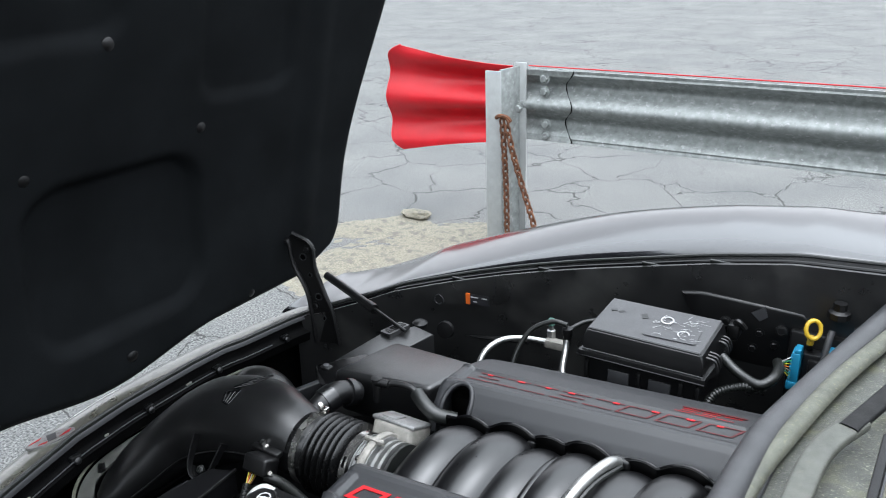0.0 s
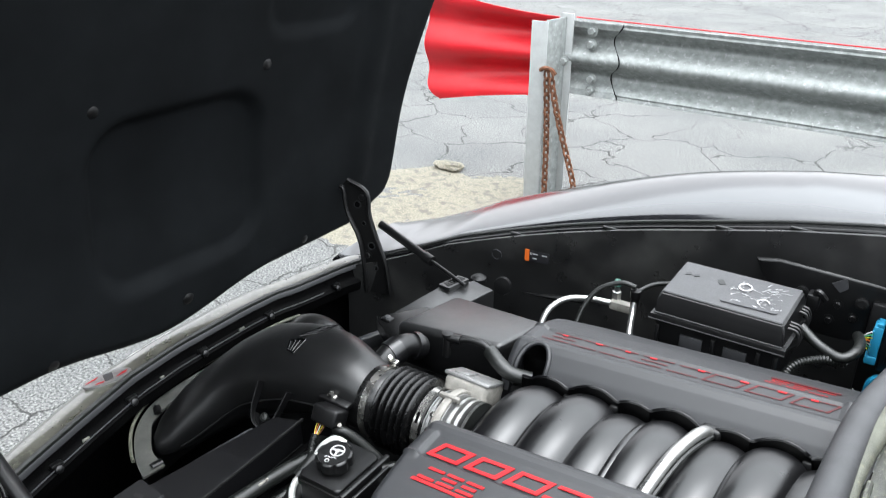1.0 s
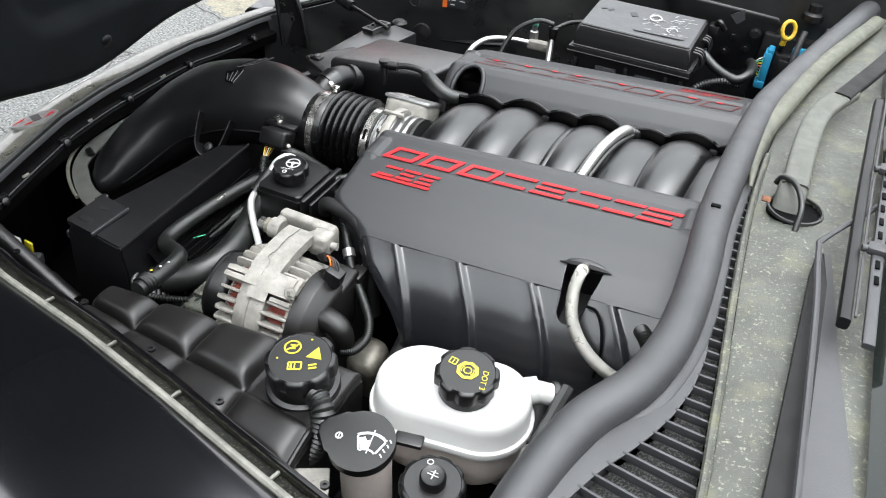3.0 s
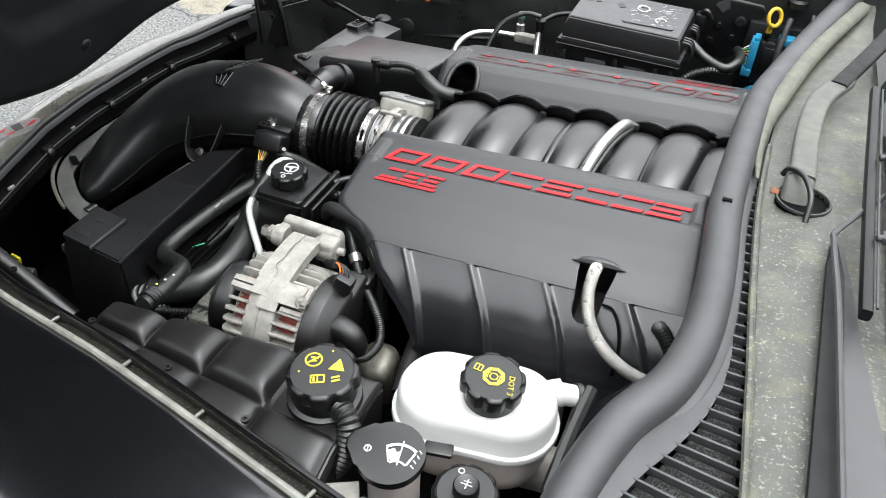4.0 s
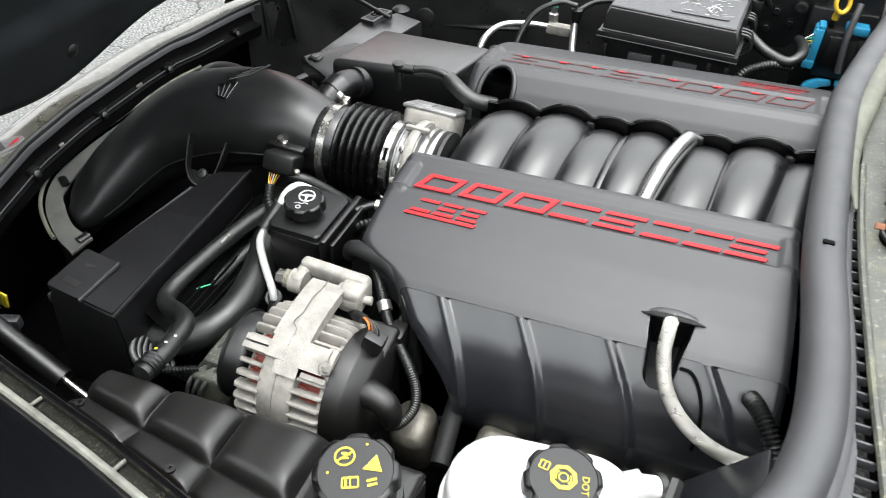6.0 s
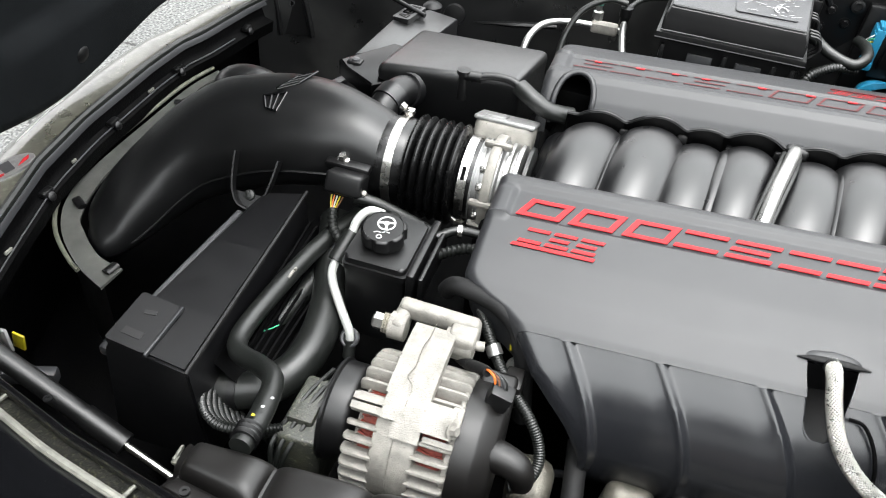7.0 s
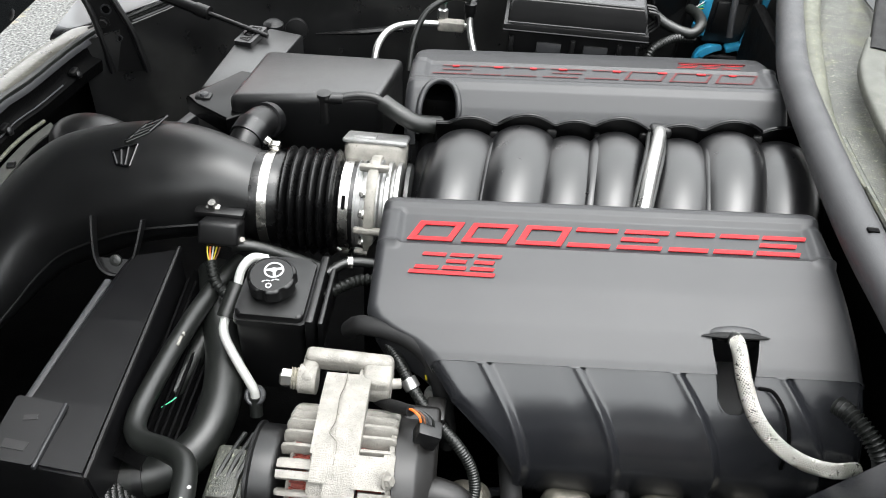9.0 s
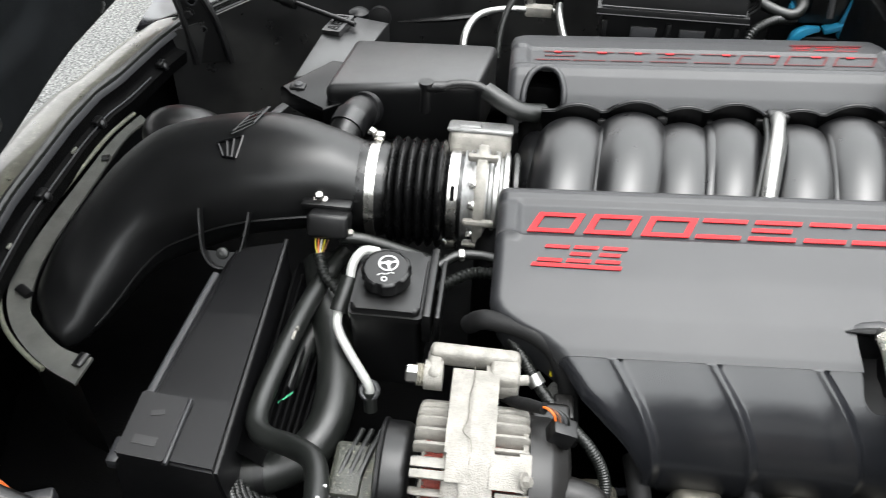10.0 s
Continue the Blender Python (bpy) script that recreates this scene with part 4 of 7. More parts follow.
def slot_half(dy):
    """Half the width, at distance dy, of the cut-out through which a hose leaves the cover."""
    w = 0.024 - 0.007 * ease((dy - 0.286) / 0.05)
    if dy > 0.332:
        w *= math.sqrt(max(0.0, 1 - ((dy - 0.332) / 0.015) ** 2))
    return max(w, 0.0015)


SLOT_U = (0.70, 0.78)


def cover(side, parent, pocket):
    nu, nv = 200, 120
    last = SEAM / (len(SECTION) - 1)

    def panel(v0, v1):
        def at(u, v):
            v = v0 + (v1 - v0) * v
            if pocket:
                dy = section(v)[0]
                xf, xr = lerp_table(FRONT, dy), lerp_table(REAR, dy)
                w = slot_half(dy - (0.85 * skirt_dip(-0.291) if v0 > 0 else 0.0))
                a, b = (-0.291 - w - xf) / (xr - xf), (-0.291 + w - xf) / (xr - xf)
                p, q = SLOT_U
                u = a * u / p if u < p else b + (1 - b) * (u - q) / (1 - q) if u > q else a + (b - a) * (u - p) / (q - p)
            x, dy, z = cover_point(u, v)
            return Vector((x, MID + side * dy, z))
        return at

    def keep_low(u, v):
        x, dy, z = cover_point(0.72, last + (1 - last) * v)
        return not (pocket and SLOT_U[0] < u < SLOT_U[1] and dy < 0.3465)

    def keep(u, v):
        x, dy, z = cover_point(u, v * last)
        if side < 0:
            return not (pocket and SLOT_U[0] < u < SLOT_U[1] and dy > 0.286)
        return not (dy < 0.128 and ((x + 0.625) / 0.028) ** 2 + (max(0.0, dy - 0.090) / 0.036) ** 2 < 1)

    top = part("top_panel", thicken(sheet(panel(0, last), 300, nv, keep), 0.003), M_COVER, parent)
    part("skirt", thicken(sheet(panel(last, 1), 560, 60, keep_low), 0.003), M_SKIRT, parent, "smooth ribbed lower skirt")
    rim = []
    for k in range(41):
        dy, z = section(last * k / 40)
        x = lerp_table(FRONT, dy)
        rim.append((x, dy, z + eng(x) - 0.012))
    part("front_wall", sheet(lambda u, v: Vector((rim[int(u * 40)][0] + 0.010 * v, MID + side * rim[int(u * 40)][1], rim[int(u * 40)][2] - 0.045 * v)), 40, 4), M_COVER, parent)
    back = []
    for k in range(41):
        dy, z = section(k / 40)
        x = lerp_table(REAR, dy)
        back.append((x, dy, z + eng(x) - 0.012))
    part("rear_wall", sheet(lambda u, v: Vector((back[int(u * 40)][0], MID + side * back[int(u * 40)][1], back[int(u * 40)][2] - 0.05 * v)), 40, 4), M_COVER, parent)
    return top


def surface(side, x, dy, lift=0.0):
    """A place on the cover's top at x and distance dy, and its frame (x along the car, y inwards and up)."""
    for k in range(len(SECTION) - 1):
        a, b = SECTION[k], SECTION[k + 1]
        if a[0] <= dy <= b[0] and a[0] > 0.12:
            z = a[1] + (b[1] - a[1]) * (dy - a[0]) / (b[0] - a[0])
            slope = (b[1] - a[1]) / (b[0] - a[0])
    n = Vector((-0.060, -side * slope, 1)).normalized()
    m = axes((x, MID + side * dy, z + eng(x)), n, (1, 0, 0))
    return m @ Matrix.Translation((0, 0, lift))


def glyph(m, w, h, style, slant=0.45, t=0.0050, rise=0.0010):
    """A plain slanted sign: bars and frames of stroke t, with no letter in it."""
    def quad(x0, y0, x1, y1):
        return prism([(x0 + slant * y0, y0), (x1 + slant * y0, y0), (x1 + slant * y1, y1), (x0 + slant * y1, y1)], 0, rise, m)
    if style == "line":
        return [quad(0, 0, w, t * 0.9)]
    bars = [quad(0, h - t, w, h), quad(0, 0, w, t)]
    if style == "three":
        bars.append(quad(0, h / 2 - t / 2, w * 0.85, h / 2 + t / 2))
    if style == "frame":
        bars += [quad(0, t, t * 1.3, h - t), quad(w - t * 1.3, t, w, h - t)]
    return bars


def covers(side, label, pocket):
    c = thing("engine_cover", (-0.42, MID + side * 0.25, 0.46), label, "engine cover", "pair of engine covers")
    cover(side, c, pocket)
    flip = -side
    xs = [-0.638, -0.578, -0.518, -0.462, -0.408, -0.352, -0.304, -0.258]
    ws = [0.050, 0.050, 0.050, 0.046, 0.048, 0.042, 0.042, 0.046]
    for k, (x, w) in enumerate(zip(xs, ws)):
        dy = 0.186
        m = surface(side, x, dy, 0.0008)
        if side > 0:
            m = surface(side, -0.838 - x + 0.0, dy, 0.0008) @ Matrix.Rotation(math.pi, 4, "Z")
        # Far signs get the shaded red, for shade inside their deep cuts.
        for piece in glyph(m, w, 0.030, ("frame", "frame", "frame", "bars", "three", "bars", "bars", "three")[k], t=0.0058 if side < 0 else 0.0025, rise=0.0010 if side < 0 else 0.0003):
            part("red_bar" if side < 0 else "cut_line", piece, M_RED if side < 0 else M_INLAY_SHADE, c, "red inlaid bar" if side < 0 else "deep cut sign edge, its shade put into the colour")
        if side > 0:
            rnd = random.Random(70 + k)
            a = rnd.uniform(0.0, 0.65)
            part("red_bar", bar(m, w * a, 0.0032, w * (a + rnd.uniform(0.15, 0.3)), 0.0032, 0.0042, 0.0009), M_RED, c, "red inlaid bar")
    for k in range(3):
        x = -0.626 + 0.030 * k
        m = surface(side, x, 0.225, 0.0008)
        if side > 0:
            m = surface(side, -0.838 - x, 0.222, 0.0008) @ Matrix.Rotation(math.pi, 4, "Z")
        for piece in glyph(m, 0.025, 0.021, ("bars", "three", "three")[k], t=0.0042 if side < 0 else 0.0020, rise=0.0010 if side < 0 else 0.0003):
            part("red_bar", piece, M_RED, c, "small red inlaid bar")
    m = surface(side, -0.632, 0.231, 0.0008) if side < 0 else surface(side, -0.838 + 0.632, 0.231, 0.0008) @ Matrix.Rotation(math.pi, 4, "Z")
    part("red_underline", glyph(m, 0.092, 0.004 if side < 0 else 0.0016, "line")[0], M_RED if side < 0 else M_INLAY_SHADE, c)
    return c


near_cover = covers(-1, "charcoal plastic engine cover with red inlaid signs", True)
far_cover = covers(1, "charcoal plastic engine cover with an arched opening", False)


def low_point(x, dy):
    """A place on the near cover at x and distance dy."""
    dip = skirt_dip(x, dy) if dy > 0.3165 else 0.0
    out = dy
    dy += 0.85 * dip
    for k in range(len(SECTION) - 1):
        a, b = SECTION[k], SECTION[k + 1]
        if a[0] <= dy <= b[0]:
            z = a[1] + (b[1] - a[1]) * (dy - a[0]) / (b[0] - a[0])
    return Vector((x, MID - out, z + eng(x) - 0.4 * dip))


edge = []
for s in (1, -1):
    side_pts = []
    for k in range(25):
        dy = 0.287 + 0.0595 * k / 24
        w = 0.024 - 0.007 * ease((dy - 0.286) / 0.05)
        if dy > 0.332:
            w *= math.sqrt(max(0.0, 1 - ((dy - 0.332) / 0.015) ** 2))
        side_pts.append(low_point(-0.291 + s * w, dy))
    edge += side_pts if s > 0 else side_pts[::-1]
def slot_drop(p, k):
    """A place k of the way down into the slot, which runs out to nothing at its lower end."""
    fall = 1 - ease((MID - p.y - 0.300) / 0.045)
    return Vector((-0.291 + (p.x + 0.291) * (1 - 0.35 * k), p.y + 0.014 * k * fall, p.z - (0.004 + 0.045 * fall) * k))


part("slot_rim", tube([p + Vector((0, 0, -0.001)) for p in edge], 0.0009, 8, 1, ease=False), M_SKIRT, near_cover)
# Pocket and floor are blacker than the skirt, to paint in the slot's shade.
part("slot_pocket", loft([[slot_drop(p, 0.0) for p in edge], [slot_drop(p, 0.25) for p in edge], [slot_drop(p, 0.7) for p in edge], [slot_drop(p, 1.0) for p in edge]], caps=False), M_SHROUD, near_cover, "hose slot pocket, its shade put into a blacker plastic")
part("slot_floor", loft([[slot_drop(p, 0.98) for p in edge], [slot_drop(p, 1.15) for p in edge]]), M_MATT, near_cover)
brow = [low_point(-0.291 + 0.034 * t, 0.284) + Vector((0, 0, 0.0035 - 0.002 * t * t)) for t in np.linspace(-1, 1, 15)]
part("slot_hood", tube([p + Vector((0, 0.006, -0.0035)) for p in brow], [0.0008, 0.0065, 0.0080, 0.0065, 0.0008], 16, 1, ease=False), M_COVER, near_cover)
part("slot_lip", tube(brow, [0.0008, 0.0045, 0.0055, 0.0045, 0.0008], 10, 1, ease=False, flat=0.6), M_MATT, near_cover, "black lip of the hose slot")
arch = []
for k in range(25):
    a = math.pi * (1 - k / 24)
    q = low_point(-0.625 + 0.026 * math.cos(a), 0.090 + 0.034 * math.sin(a))
    arch.append((q.x, 2 * MID - q.y, q.z + 0.0015))
foot = [Vector(arch[0]) + Vector((0, -0.010, -0.030)), Vector(arch[-1]) + Vector((0, -0.010, -0.030))]
part("arch_rim", tube([foot[0]] + [Vector(p) for p in arch] + [foot[1]], 0.0042, 10, 1, ease=False), M_COVER, far_cover)
# Black box stands for the shade inside the arched opening.
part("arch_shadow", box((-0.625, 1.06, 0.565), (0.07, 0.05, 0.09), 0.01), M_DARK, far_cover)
far_cover.scale.x = 1.05
far_cover.location += Vector((0.012, 0.004, 0.012))

# intake manifold: seven runners over a dark plenum
manifold = thing("intake_manifold", (-0.40, 0.90, 0.50), "black nylon intake manifold with rounded runners", "manifold")
part("plenum", box((-0.40, 0.90, 0.545), (0.50, 0.19, 0.10), 0.03, 3), M_MANIFOLD, manifold)
RUN = [(-0.578, 0.038, 0.000), (-0.502, 0.038, 0.006), (-0.438, 0.034, 0.000), (-0.378, 0.033, 0.006), (-0.296, 0.036, 0.000), (-0.230, 0.037, 0.008), (-0.166, 0.036, 0.001)]
for x, w, up in RUN:
    prof = [(0.975, 0.555), (0.968, 0.585), (0.948, 0.604), (0.910, 0.612), (0.860, 0.604), (0.810, 0.580), (0.770, 0.545), (0.75, 0.50)]
    pts = [(x - 0.16 * (0.96 - y) * 0.8, y + up, z + up + eng(x)) for y, z in prof]
    part("runner", tube(pts, w * 0.92, 32, 8, flat=1.32, hint=(1, 0, 0)), M_MANIFOLD, manifold)
for (x0, w0, up0), (x1, w1, up1) in zip(RUN, RUN[1:]):
    if x0 in (-0.502, -0.378, -0.230):
        continue
    half = 0.5 * (x1 - x0)
    drop = 0.034 * math.sqrt(max(0.05, 1 - (half / (0.92 * 1.32 * 0.5 * (w0 + w1))) ** 2))
    x = 0.5 * (x0 + x1)
    web = []
    for y, z in [(0.968, 0.585), (0.948, 0.604), (0.910, 0.612), (0.860, 0.604), (0.810, 0.580), (0.770, 0.545), (0.75, 0.50)]:
        up = 0.5 * (up0 + up1)
        lean = ease((0.91 - y) / 0.16)
        web.append((x - 0.16 * (0.96 - y) * 0.8, y + up - 0.7 * drop * lean, z + up + eng(x) + (drop - 0.005) * (1 - 0.35 * lean)))
    part("web", tube(web, 0.0095, 14, 8), M_MANIFOLD, manifold)
seam_pts = []
for k in range(85):
    x = -0.625 + 0.485 * k / 84
    bump_h = max(0.015 + 0.017 * max(0.0, 1 - ((x - rx) / 0.042) ** 2) + up for rx, _, up in RUN)
    seam_pts.append((x, 0.972 + 0.2 * bump_h, 0.605 + bump_h + eng(x)))
crest = [Vector(p) for p in seam_pts]
part("rear_flange", thicken(sheet(lambda u, v: crest[round(u * 84)] + Vector((0, 0.006 * v, 0.010 - 0.050 * v)), 84, 4), 0.005), M_JOINT, manifold, "glossy black joint flange")
part("flange_edge", tube([p + Vector((0, -0.001, 0.009)) for p in crest], 0.0026, 10, 1, ease=False), M_GLOSS, manifold)
for x, _, up in RUN[:-1]:
    part("flange_clip", box((x + 0.034, 0.974, 0.622 + up + eng(x)), (0.014, 0.010, 0.016), 0.004, 2), M_PLASTIC, manifold)
strap = thing("braided_hose", (-0.345, 0.89, 0.62), "bright steel hose lying across the intake manifold", "hose")
part("hose", tube([(-0.326, 0.975, 0.640), (-0.332, 0.950, 0.654), (-0.343, 0.905, 0.657), (-0.354, 0.86, 0.647), (-0.366, 0.80, 0.618), (-0.372, 0.775, 0.595)], 0.0085, 14), M_ALUPIPE, strap)
part("bracket", box((-0.324, 0.978, 0.640), (0.03, 0.018, 0.018), 0.006, 3), M_PLASTIC, strap)
# Black strips along both sides of the hose.
for dx in (-0.0095, 0.0095):
    part("dark_edge", tube([(-0.330 + dx, 0.968, 0.640), (-0.343 + dx, 0.905, 0.650), (-0.354 + dx, 0.86, 0.640), (-0.368 + dx, 0.80, 0.611)], 0.0042, 8), M_RUBBER, strap)

# throttle body and bellows, on an axis along the car
AX_Y, AX_Z = 0.872, 0.553


def xlathe(profile, y=AX_Y, z=AX_Z, seg=40):
    """profile of (x, radius)."""
    return lathe([(r, x) for x, r in profile], axes((0, y, z), (1, 0, 0), (0, 0, 1)), seg)


throttle = thing("throttle_body", (-0.70, AX_Y, 0.48), "cast aluminium throttle body with a motor housing", "throttle body")
part("barrel", xlathe([(-0.722, 0.050), (-0.720, 0.056), (-0.700, 0.056), (-0.698, 0.062), (-0.686, 0.062), (-0.684, 0.052), (-0.66, 0.052)]), M_MACHINED, throttle)
for x, r in ((-0.7165, 0.0585), (-0.7095, 0.0590), (-0.7035, 0.0605)):
    part("flange_edge", xlathe([(x, 0.050), (x, r), (x + 0.0022, r), (x + 0.0022, 0.050)]), M_MACHINED, throttle)
for k in range(3):
    part("ring", xlathe([(-0.680 + k * 0.012, 0.054), (-0.678 + k * 0.012, 0.060), (-0.673 + k * 0.012, 0.060), (-0.671 + k * 0.012, 0.054)]), M_ALUPIPE if k < 2 else M_RUBBER, throttle)
part("flange_plate", xlathe([(-0.701, 0.050), (-0.701, 0.066), (-0.6985, 0.0675), (-0.690, 0.0675), (-0.688, 0.066), (-0.688, 0.050)], seg=48), M_CAST, throttle)
hood_m = Matrix.Rotation(radians(-24), 4, "X")
part("motor_housing", box((-0.702, 0.948, 0.580), (0.082, 0.070, 0.052), 0.012, 4, m=hood_m), M_CAST, throttle)
part("housing_lid", merge(box((-0.702, 0.954, 0.604), (0.086, 0.060, 0.007), 0.003, 2, m=hood_m), box((-0.716, 0.950, 0.609), (0.030, 0.034, 0.006), 0.0025, 2, m=hood_m)), M_MACHINED, throttle)
for x, y, z in ((-0.737, 0.932, 0.600), (-0.667, 0.932, 0.600)):
    part("lid_screw", lathe([(0.0045, 0), (0.0045, 0.003), (0.001, 0.004)], axes((x, y, z), (0, -0.4, 0.9)), 10), M_STEEL, throttle)
for a in (95, 170, 205):
    q = Vector((-0.694, AX_Y + 0.066 * math.cos(radians(a)), AX_Z + 0.066 * math.sin(radians(a))))
    part("web", box(q, (0.038, 0.010, 0.008), 0.003, 2, m=Matrix.Rotation(radians(a), 4, "X")), M_CAST, throttle)
for a in (128, 152, 190, 226):
    c = (-0.7015, AX_Y + 0.061 * math.cos(radians(a)), AX_Z + 0.061 * math.sin(radians(a)))
    part("flange_bolt", hexbolt(c, (-1, 0, 0), 0.0052, 0.0065), M_STEEL, throttle)

bellows = thing("intake_bellows", (-0.78, AX_Y, 0.49), "ribbed black rubber intake bellows between steel clamps", "hose")
prof = [(-0.848, 0.0600), (-0.820, 0.0612)]
for k in range(6):
    x0 = -0.812 + k * 0.0122
    prof += [(x0, 0.058), (x0 + 0.0025, 0.0675), (x0 + 0.006, 0.0705), (x0 + 0.0095, 0.0675)]
prof += [(-0.738, 0.054), (-0.735, 0.0565), (-0.715, 0.0565)]
part("ribbed_tube", xlathe(prof), M_BELLOWS, bellows)
for x, r, sa in ((-0.830, 0.0632, 62), (-0.728, 0.0600, 235)):
    cl = part("clamp", xlathe([(x - 0.006, r - 0.002), (x - 0.006, r), (x + 0.006, r), (x + 0.006, r - 0.002)]), M_STEEL, bellows, "bright steel worm clamp")
    c = Vector((x, AX_Y + (r + 0.005) * math.cos(radians(sa)), AX_Z + (r + 0.005) * math.sin(radians(sa))))
    slot_a = radians(sa - 95)
    part("slot", box((x, AX_Y + r * math.cos(slot_a), AX_Z + r * math.sin(slot_a)), (0.005, 0.0015, 0.018), 0.0007, 1, m=Matrix.Rotation(slot_a, 4, "X") @ Matrix.Rotation(radians(0), 4, "X")), M_DARK, cl)
    part("screw", merge(box(c, (0.016, 0.012, 0.010), 0.003), lathe([(0.0055, 0), (0.0055, 0.007), (0.001, 0.008)], axes(c + Vector((-0.006, 0, 0.004)), (-1, 0.2, 0.6)), 10)), M_STEEL, cl)

# air intake duct
duct = thing("air_intake_duct", (-1.05, 0.86, 0.42), "wide black moulded plastic air intake duct", "air duct")
DUCT = [(-0.842, 0.815, 0.553, -0.842, 0.929, 0.553, 0.610, 0.496), (-0.885, 0.812, 0.556, -0.882, 0.938, 0.558, 0.624, 0.500), (-0.940, 0.806, 0.552, -0.940, 0.965, 0.552, 0.627, 0.490),
        (-1.000, 0.804, 0.540, -1.010, 0.988, 0.540, 0.619, 0.470), (-1.056, 0.803, 0.518, -1.085, 1.005, 0.518, 0.599, 0.440), (-1.105, 0.800, 0.490, -1.165, 1.005, 0.495, 0.572, 0.415),
        (-1.136, 0.780, 0.462, -1.222, 0.955, 0.468, 0.541, 0.395), (-1.158, 0.750, 0.436, -1.262, 0.885, 0.438, 0.503, 0.382), (-1.177, 0.722, 0.416, -1.284, 0.828, 0.420, 0.470, 0.376),
        (-1.193, 0.700, 0.405, -1.284, 0.778, 0.416, 0.440, 0.376), (-1.214, 0.688, 0.400, -1.272, 0.745, 0.412, 0.422, 0.380), (-1.245, 0.705, 0.398, -1.258, 0.728, 0.408, 0.410, 0.392)]


def duct_ring(k, n=56):
    """A ring of the duct between its near and far edge, arched above and nearly flat below."""
    nx, ny, nz, fx, fy, fz, top, low = spline_at(DUCT, k / (len(DUCT) - 1))
    near, far, out = Vector((nx, ny, nz)), Vector((fx, fy, fz)), []
    for q in range(n):
        a = 2 * math.pi * q / n
        ca, sa = math.cos(a), math.sin(a)
        e = 2 / (2.15 + 0.35 * ease((k - 2) / 3))
        p = (near + far) / 2 + (far - near) / 2 * math.copysign(abs(ca) ** e, ca)
        s = math.copysign(abs(sa) ** (e * (1 + 1.3 * ease((k - 2) / 3)) if ca > 0 and sa > 0 else e), sa)
        h = (top - p.z) if s > 0 else (p.z - low)
        out.append(p + Vector((0, 0, s * h)))
    return out


DUCT_RINGS = [duct_ring(k / 5) for k in range(0, (len(DUCT) - 1) * 5 + 1)]
part("shell", loft(DUCT_RINGS), M_DUCT, duct)


def duct_top(x, y):
    """Height of the duct's upper side."""
    near = sorted(((p.x - x) ** 2 + (p.y - y) ** 2 + 1e-7, p.z) for r in DUCT_RINGS for p in r[:29])[:5]
    return sum(z / d for d, z in near) / sum(1 / d for d, z in near)


FL_IN = [(-1.160, 0.664, 0.410), (-1.205, 0.674, 0.412), (-1.252, 0.708, 0.415), (-1.277, 0.738, 0.417), (-1.296, 0.823, 0.421), (-1.294, 0.98, 0.427), (-1.290, 1.102, 0.431), (-1.272, 1.15, 0.434)]
FL_OUT = [(-1.165, 0.622, 0.409), (-1.221, 0.648, 0.410), (-1.282, 0.697, 0.414), (-1.319, 0.762, 0.417), (-1.326, 0.84, 0.421), (-1.318, 0.98, 0.427), (-1.309, 1.095, 0.431), (-1.290, 1.165, 0.434)]
part("mouth_flange", thicken(sheet(lambda u, v: Vector(spline_at(FL_IN, u)).lerp(Vector(spline_at(FL_OUT, u)), v), 60, 4), 0.004), M_RIM, duct, "flat rim around the duct mouth")
part("outer_rim", tube([Vector(spline_at(FL_OUT, k / 30)) + Vector((-0.010, 0, 0.002)) for k in range(3, 31)], 0.0034, 8, 1, ease=False), M_PALE, duct, "dusty olive outer rim")
for u in (0.04, 0.45, 0.78):
    a, b = Vector(spline_at(FL_IN, u)), Vector(spline_at(FL_OUT, u))
    part("rim_clip", tube([a + Vector((0, 0, 0.004)), a.lerp(b, 0.5) + Vector((0, 0, 0.004))], 0.007, 12, 2, flat=0.5, hint=(0, 0, 1)), M_PLASTIC, duct)
part("air_box_wall", sheet(lambda u, v: Vector(spline_at(FL_OUT, u)).lerp(Vector(spline_at(FL_IN, u)), 0.15) + Vector((0, 0, -0.004 - 0.16 * v)), 40, 4), M_PLASTIC, duct)
hump = bmesh.new()
bmesh.ops.create_uvsphere(hump, u_segments=32, v_segments=20, radius=1.0)
bmesh.ops.transform(hump, matrix=Matrix.Translation((-1.165, 1.085, 0.440)) @ Matrix.Rotation(0.4, 4, "Y") @ Matrix.Diagonal((0.085, 0.058, 0.060, 1)), verts=hump.verts)
part("outer_hump", hump, M_DUCT, duct)
part("seam_ridge", tube([r[29] for r in DUCT_RINGS[4:42]], 0.0024, 6, 1, ease=False), M_PLASTIC, duct)
tab_m = axes((-1.008, 0.768, 0.530), (0.1, -0.75, 0.62), (1, 0, 0))
TAB = [(-0.031, 0.040), (-0.028, 0.010), (-0.024, -0.012), (-0.015, -0.028), (0.0, -0.034), (0.015, -0.028), (0.024, -0.012), (0.029, 0.010), (0.033, 0.040)]
# Plate is blacker than the walls: the cup's shade is in its colour.
tabp = part("mounting_tab", prism([(x * 0.96, y) for x, y in TAB[2:7]], -0.016, -0.012, tab_m), M_JOINT, duct)
part("tab_wall", thicken(sheet(lambda u, v: tab_m @ Vector((*spline_at(TAB, u), -0.014 + 0.018 * v * (0.45 + 1.1 * abs(u - 0.5)))), 40, 2), 0.0025), M_PLASTIC, tabp)
part("push_pin", lathe([(0.008, 0), (0.007, 0.003), (0.003, 0.004), (0.003, 0.002), (0.001, 0.002)], tab_m @ Matrix.Translation((0, -0.014, -0.012)), 14), M_RUBBER, tabp)
